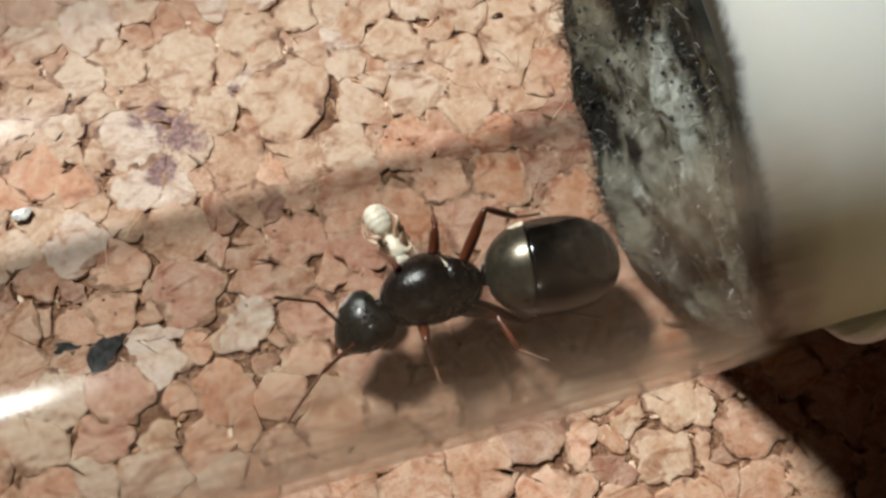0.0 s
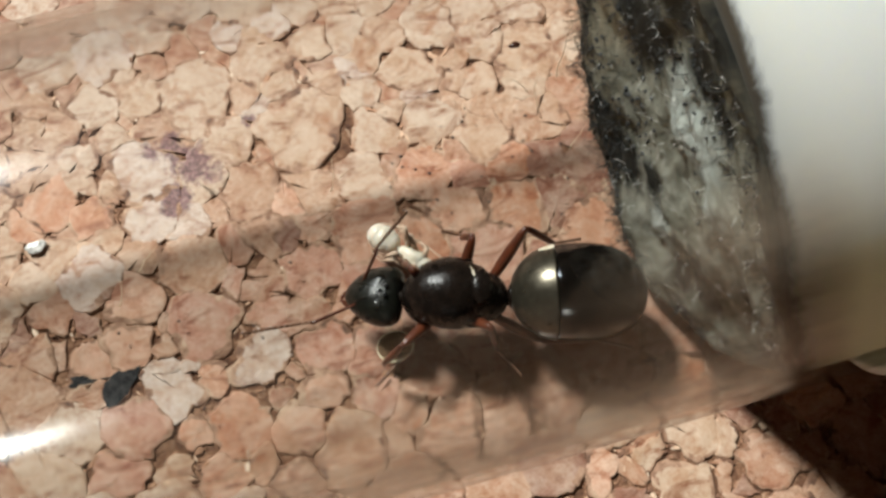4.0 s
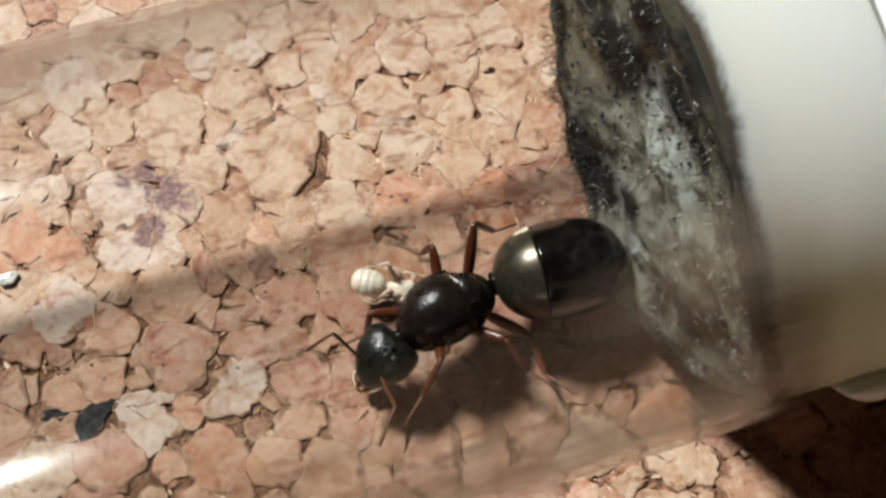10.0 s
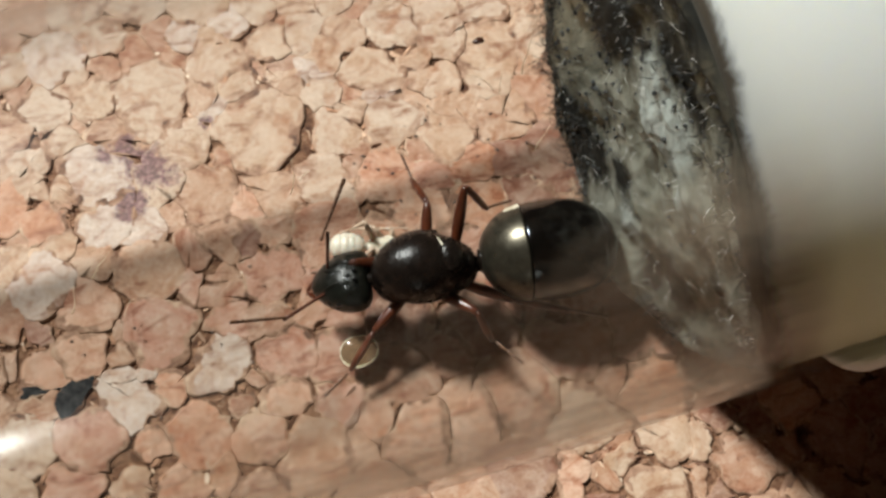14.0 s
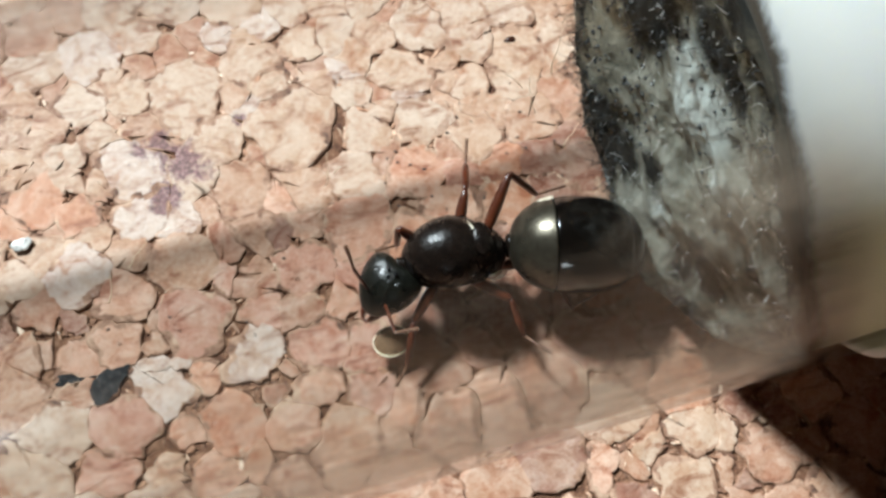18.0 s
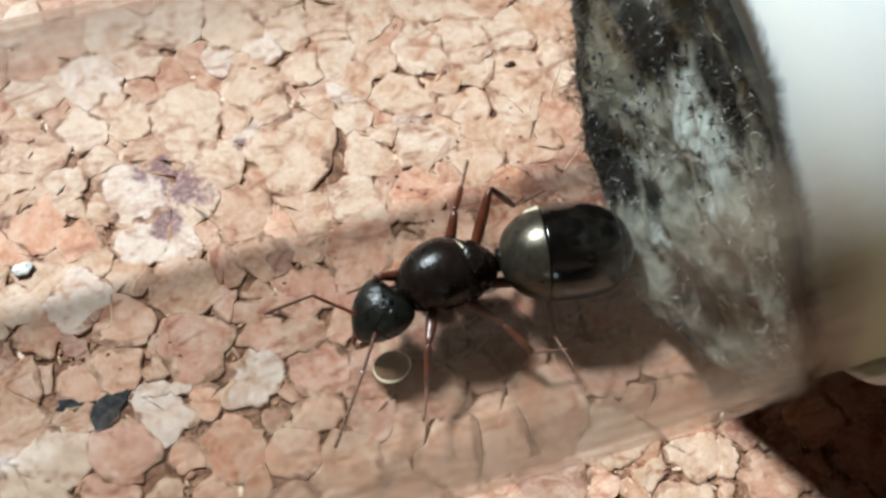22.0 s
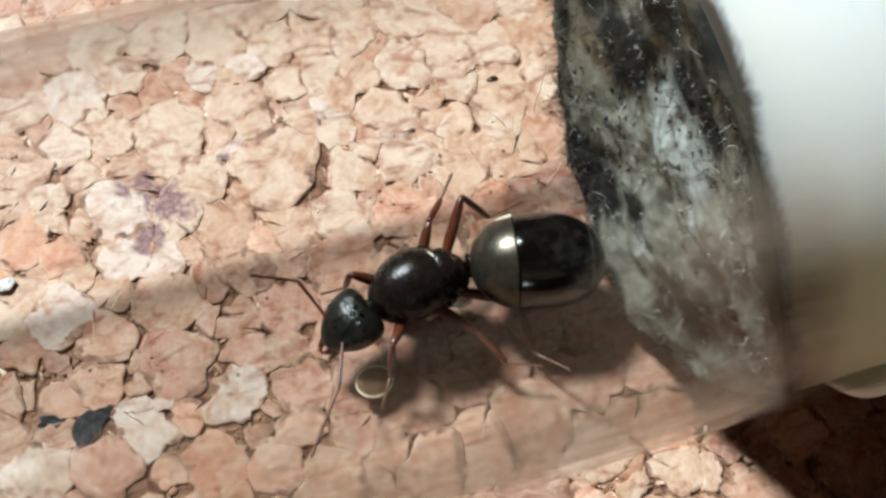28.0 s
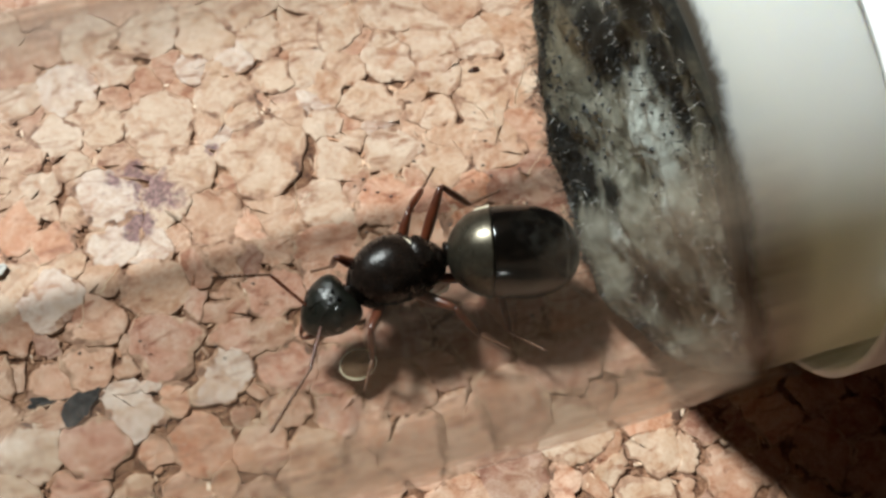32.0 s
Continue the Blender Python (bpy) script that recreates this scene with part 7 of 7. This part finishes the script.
    walk(queen_legs["femur_LM"], [
        (0, at(-0.25, 0.50, -0.80, 1.2, -4.0, 154.8)), (1, at(-0.25, 0.50, -0.80, 1.3, -22.0, 154.0)), (2, at(-0.25, 0.50, -0.80, 3.2, -46.6, 127.9)),
        (3, at(-0.25, 0.50, -0.80, 2.9, -49.2, 137.0)), (6, at(-0.25, 0.50, -0.80, 3.2, -52.8, 135.1)), (7, at(-0.25, 0.50, -0.80, 2.7, -31.1, 123.8)),
        (8, at(-0.25, 0.50, -0.80, 3.0, -34.7, 117.7)), (9, at(-0.25, 0.50, -0.80, 2.8, -30.8, 121.2)),
        (10, at(-0.25, 0.50, -0.80, 2.7, -28.6, 123.6)), (11, at(-0.25, 0.50, -0.80, 2.3, -21.0, 131.3)),
        (12, at(-0.25, 0.50, -0.80, 2.0, -15.3, 137.6)), (13, at(-0.25, 0.50, -0.80, 2.0, -17.8, 136.9)),
        (16, at(-0.25, 0.50, -0.80, 2.6, -31.0, 127.9)), (17, at(-0.25, 0.50, -0.80, 2.2, -19.5, 133.8)),
        (18, at(-0.25, 0.50, -0.80, 1.9, -6.7, 138.3)), (19, at(-0.25, 0.50, -0.80, 2.1, -11.2, 132.5)),
        (20, at(-0.25, 0.50, -0.80, 2.3, -7.5, 127.6)), (21, at(-0.25, 0.50, -0.80, 2.0, -5.1, 137.0)), (22, at(-0.25, 0.50, -0.80, 2.2, 3.9, 128.8)),
        (23, at(-0.25, 0.50, -0.80, 2.2, 3.5, 130.9)), (24, at(-0.25, 0.50, -0.80, 1.8, -5.6, 140.7)), (25, at(-0.25, 0.50, -0.80, 2.4, -17.6, 127.6)),
        (28, at(-0.25, 0.50, -0.80, 2.4, 5.3, 124.3)), (29, at(-0.25, 0.50, -0.80, 1.8, 0.2, 140.0)), (30, at(-0.25, 0.50, -0.80, 2.0, 2.8, 135.2)),
        (31, at(-0.25, 0.50, -0.80, 2.1, 3.8, 132.4)), (32, at(-0.25, 0.50, -0.80, 2.3, -16.7, 128.0)),
    ])
    walk(queen_legs["tibia_LM"], [
        (0, at(-1.96, 1.31, -0.67, 2.8, -4.5, 103.9)), (1, at(-1.83, 1.27, -0.09, 3.3, 44.3, 126.9)), (2, at(-1.05, 1.53, 0.58, 6.0, 68.9, 137.0)),
        (3, at(-1.16, 1.35, 0.64, 6.7, 68.1, 125.1)), (6, at(-1.06, 1.31, 0.71, 7.7, 72.0, 131.2)), (7, at(-1.16, 1.85, 0.18, 3.0, 25.1, 107.4)),
        (8, at(-0.98, 1.88, 0.28, 3.3, 34.6, 110.8)), (9, at(-1.10, 1.90, 0.17, 3.4, 32.5, 99.7)), (10, at(-1.17, 1.89, 0.11, 3.4, 34.1, 103.8)),
        (11, at(-1.42, 1.83, -0.12, 3.2, 31.3, 109.8)), (12, at(-1.60, 1.74, -0.30, 3.0, 24.3, 109.8)), (13, at(-1.57, 1.74, -0.22, 3.3, 40.8, 122.8)),
        (16, at(-1.25, 1.78, 0.18, 4.8, 57.4, 118.6)), (17, at(-1.49, 1.79, -0.17, 3.9, 46.4, 114.4)), (18, at(-1.66, 1.75, -0.58, 3.5, 37.8, 108.3)),
        (19, at(-1.51, 1.87, -0.43, 3.1, 38.0, 122.8)), (20, at(-1.40, 1.99, -0.55, 2.8, 23.5, 118.4)), (21, at(-1.63, 1.79, -0.63, 2.9, 23.5, 115.0)),
        (22, at(-1.44, 1.98, -0.93, 2.6, 20.3, 123.8)), (23, at(-1.49, 1.93, -0.92, 2.7, 17.4, 115.4)), (24, at(-1.71, 1.70, -0.62, 2.5, 31.9, 133.2)),
        (25, at(-1.36, 1.93, -0.23, 2.7, 39.9, 136.4)), (28, at(-1.32, 2.06, -0.98, 2.8, 21.1, 117.3)), (29, at(-1.70, 1.72, -0.81, 2.9, 23.9, 113.4)),
        (30, at(-1.60, 1.84, -0.89, 2.6, 23.2, 124.9)), (31, at(-1.53, 1.90, -0.93, 2.7, 25.1, 120.9)), (32, at(-1.37, 1.93, -0.25, 3.2, 40.2, 123.4)),
    ])
    walk(queen_legs["tarsus_LM"], [
        (0, at(-2.30, 2.66, -0.56, 2.5, -33.4, 132.3)), (1, at(-2.44, 2.07, -1.07, 1.9, -29.4, 143.1)), (2, at(-1.42, 1.87, -0.73, 2.2, -4.5, 130.4)),
        (3, at(-1.46, 1.77, -0.66, 2.1, 5.2, 133.8)), (6, at(-1.35, 1.63, -0.62, 2.2, 19.1, 135.0)), (7, at(-1.53, 3.06, -0.41, 2.6, 5.0, 117.1)),
        (8, at(-1.39, 2.96, -0.51, 2.1, 0.7, 134.1)), (9, at(-1.30, 3.06, -0.58, 2.4, -3.4, 122.4)), (10, at(-1.45, 3.02, -0.68, 2.5, 6.2, 119.3)),
        (11, at(-1.83, 2.96, -0.85, 2.1, 3.5, 132.6)), (12, at(-2.04, 2.93, -0.88, 2.0, -3.9, 134.6)), (13, at(-2.15, 2.63, -1.13, 2.2, -12.9, 131.0)),
        (16, at(-1.61, 2.45, -1.00, 2.4, 6.1, 125.0)), (17, at(-1.89, 2.67, -1.18, 2.3, -8.6, 126.4)), (18, at(-2.01, 2.80, -1.44, 2.5, -22.5, 125.9)),
        (18.5, at(-2.06, 2.80, -1.36, -5.6, -5.5, 165.4)), (19, at(-2.11, 2.80, -1.29, -1.2, 12.6, 203.2)),
        (20, at(-2.01, 3.12, -1.11, 1.2, 5.6, 156.0)), (21, at(-2.18, 2.95, -1.19, 1.7, 2.9, 143.0)), (22, at(-2.17, 3.07, -1.42, 0.5, 2.7, 169.3)),
        (23, at(-2.06, 3.14, -1.33, 1.7, -0.6, 143.0)), (24, at(-2.53, 2.56, -1.36, 1.4, 8.8, 151.7)), (25, at(-2.13, 2.68, -1.12, 1.3, 17.4, 155.7)),
        (28, at(-1.92, 3.22, -1.48, 1.4, 0.2, 150.7)), (29, at(-2.21, 2.90, -1.37, 2.1, 2.4, 133.9)), (30, at(-2.33, 2.89, -1.44, 1.4, 3.3, 151.1)),
        (31, at(-2.18, 2.99, -1.52, 1.3, 1.5, 153.8)), (32, at(-1.96, 2.83, -1.16, 1.9, 17.6, 141.2)),
    ])
    walk(queen_legs["femur_LH"], [
        (0, at(-1.15, 0.45, -0.75, 1.6, 33.0, 152.7)), (1, at(-1.15, 0.45, -0.75, 0.5, 33.1, 171.5)), (2, at(-1.15, 0.45, -0.75, 1.1, 38.4, 162.9)),
        (3, at(-1.15, 0.45, -0.75, 1.1, 34.2, 162.2)), (6, at(-1.15, 0.45, -0.75, 0.6, 35.8, 169.8)), (7, at(-1.15, 0.45, -0.75, 1.7, 35.1, 152.7)),
        (8, at(-1.15, 0.45, -0.75, 1.1, 40.6, 163.2)), (9, at(-1.15, 0.45, -0.75, 0.9, 36.6, 166.7)), (10, at(-1.15, 0.45, -0.75, 2.5, 39.2, 139.4)),
        (11, at(-1.15, 0.45, -0.75, 2.5, 37.4, 137.3)), (12, at(-1.15, 0.45, -0.75, 1.1, 34.4, 162.8)), (13, at(-1.15, 0.45, -0.75, 0.8, 33.7, 167.3)),
        (16, at(-1.15, 0.45, -0.75, 0.9, 35.9, 165.2)), (17, at(-1.15, 0.45, -0.75, 0.0, 13.7, 179.1)),
        (18, at(-1.15, 0.45, -0.75, -0.5, 24.2, 188.6)), (19, at(-1.15, 0.45, -0.75, -0.6, 23.1, 190.1)),
        (20, at(-1.15, 0.45, -0.75, 0.6, 24.5, 169.6)), (21, at(-1.15, 0.45, -0.75, 0.5, 28.7, 170.6)), (22, at(-1.15, 0.45, -0.75, 0.3, 16.7, 173.6)),
        (23, at(-1.15, 0.45, -0.75, 0.4, 15.2, 173.3)), (24, at(-1.15, 0.45, -0.75, 0.1, 17.5, 177.8)), (25, at(-1.15, 0.45, -0.75, 0.2, 18.2, 175.7)),
        (28, at(-1.15, 0.45, -0.75, 1.1, 22.5, 159.7)), (29, at(-1.15, 0.45, -0.75, 0.8, 14.5, 165.3)), (30, at(-1.15, 0.45, -0.75, 0.5, 7.3, 170.0)),
        (31, at(-1.15, 0.45, -0.75, 0.4, 16.6, 171.5)), (32, at(-1.15, 0.45, -0.75, 0.7, 13.3, 166.3)),
    ])
    walk(queen_legs["tibia_LH"], [
        (0, at(-3.01, 1.41, -2.11, 1.8, -57.3, 158.4)), (1, at(-3.22, 0.76, -2.11, 1.3, -41.9, 160.0)), (2, at(-3.02, 1.03, -2.30, 0.5, -46.6, 173.2)),
        (3, at(-3.12, 1.08, -2.15, 0.8, -44.5, 167.9)), (6, at(-3.15, 0.81, -2.21, 1.0, -38.9, 164.1)), (7, at(-2.97, 1.39, -2.19, 3.3, -30.2, 94.7)),
        (8, at(-2.97, 1.00, -2.38, 3.5, -34.4, 90.3)), (9, at(-3.10, 0.91, -2.24, 3.1, -25.8, 74.3)), (10, at(-2.62, 1.71, -2.33, 3.2, -33.2, 69.0)),
        (11, at(-2.61, 1.80, -2.27, 3.5, -35.4, 92.3)), (12, at(-3.12, 1.06, -2.16, 3.1, -27.6, 101.9)),
        (13, at(-3.18, 0.91, -2.14, 0.9, -24.9, 163.0)), (16, at(-3.11, 0.97, -2.22, 2.9, -23.6, 111.3)),
        (17, at(-3.58, 0.49, -1.34, 2.6, 1.5, 114.4)), (18, at(-3.41, 0.11, -1.77, 2.8, -4.4, 104.1)), (19, at(-3.41, 0.05, -1.73, 2.8, -3.7, 100.7)),
        (20, at(-3.39, 0.86, -1.79, 2.8, -7.1, 102.0)), (21, at(-3.31, 0.81, -1.95, 2.6, -9.2, 117.8)), (22, at(-3.53, 0.72, -1.47, 2.8, 1.8, 77.7)),
        (23, at(-3.55, 0.73, -1.40, 2.8, 4.8, 76.6)), (24, at(-3.53, 0.54, -1.50, 2.9, 1.8, 87.3)), (25, at(-3.52, 0.63, -1.53, 2.7, 0.6, 72.2)),
        (28, at(-3.32, 1.25, -1.71, 2.8, -0.8, 80.6)), (29, at(-3.49, 1.06, -1.38, 2.9, 9.1, 90.8)), (30, at(-3.59, 0.88, -1.07, 3.0, 18.7, 87.7)),
        (31, at(-3.52, 0.80, -1.47, 2.8, 3.6, 81.7)), (32, at(-3.51, 1.02, -1.32, 2.9, 9.9, 79.6)),
    ])
    walk(queen_legs["tarsus_LH"], [
        (0, at(-4.02, 1.81, -0.43, 1.2, 8.8, 155.0)), (1, at(-4.62, 1.27, -0.78, 0.7, 2.0, 166.7)), (2, at(-4.39, 1.19, -0.85, 0.6, -2.3, 167.1)),
        (3, at(-4.51, 1.38, -0.75, 0.8, -7.3, 164.4)), (6, at(-4.64, 1.24, -0.96, 0.6, -8.0, 167.2)), (7, at(-3.11, 3.11, -1.18, 2.6, -25.2, 125.0)),
        (8, at(-2.98, 2.65, -1.25, 2.4, -24.0, 128.3)), (9, at(-2.62, 2.65, -1.37, 2.6, -24.2, 122.1)),
        (10, at(-2.02, 3.27, -1.24, 3.1, -29.4, 105.1)), (11, at(-2.68, 3.42, -1.11, 2.9, -28.3, 115.5)),
        (12, at(-3.48, 2.80, -1.24, 2.2, -22.8, 133.7)), (13, at(-4.91, 1.44, -1.29, 0.7, 1.0, 165.2)),
        (16, at(-3.77, 2.67, -1.41, 2.0, -19.2, 138.7)), (17, at(-4.40, 2.31, -1.40, 1.5, -20.8, 149.5)),
        (18, at(-3.89, 2.04, -1.62, -1.0, 3.3, 200.8)), (19, at(-3.79, 2.01, -1.60, 1.5, -15.4, 148.6)),
        (20, at(-3.80, 2.80, -1.54, 2.0, -16.9, 137.4)), (21, at(-4.23, 2.55, -1.63, 1.7, -13.8, 144.9)),
        (22, at(-3.10, 2.67, -1.53, 3.0, -17.4, 94.6)), (23, at(-3.09, 2.67, -1.57, 3.0, -14.1, 87.8)),
        (24, at(-3.44, 2.54, -1.56, 2.9, -15.3, 102.3)), (25, at(-2.91, 2.53, -1.55, 3.0, -15.7, 82.5)),
        (28, at(-2.99, 3.23, -1.68, 2.5, -18.7, 122.0)), (29, at(-3.52, 3.04, -1.69, 2.2, -17.6, 131.2)),
        (30, at(-3.51, 2.77, -1.71, -0.4, 2.5, 188.9)), (30.5, at(-3.37, 2.77, -1.65, -2.3, -6.2, 142.2)),
        (31, at(-3.23, 2.78, -1.59, 2.9, -13.4, 94.5)), (32, at(-3.16, 2.96, -1.67, 2.5, -15.0, 122.2)),
    ])
    walk(callow, [
        (0, at(1.28, 0.17, 1.10, 0.0, 0.0, 105.0)), (1, at(1.12, 0.75, 1.10, 0.0, 0.0, 105.0)), (2, at(1.45, 0.51, 1.10, 0.0, 0.0, 112.0)),
        (3, at(1.42, 1.00, 1.10, 0.0, 0.0, 120.0)), (6, at(1.98, 0.82, 1.10, 0.0, 0.0, 150.0)), (7, at(2.32, 0.93, 1.10, 0.0, 0.0, 155.0)),
        (8, at(2.05, 0.77, 1.10, 0.0, 0.0, 152.0)), (9, at(1.96, 0.83, 1.10, 0.0, 0.0, 148.0)), (10, at(1.89, 0.69, 1.10, 0.0, 0.0, 152.0)),
        (11, at(1.91, 0.93, 1.10, 0.0, 0.0, 155.0)), (12, at(1.77, 1.28, 1.10, 0.0, 0.0, 160.0)), (13, at(1.84, 1.45, 1.10, 0.0, 0.0, 165.0)),
        (16, at(1.82, 1.07, 1.10, 0.0, 0.0, 165.0)), (17, at(1.67, 1.14, 1.10, 0.0, 0.0, 150.0)), (18, at(3.21, -0.14, 0.95, 0.0, 0.0, 165.0)),
        (23, at(3.02, 0.41, 0.95, 0.0, 0.0, 165.0)), (32, at(2.56, 0.41, 0.95, 0.0, 0.0, 165.0)),
    ])

motions()
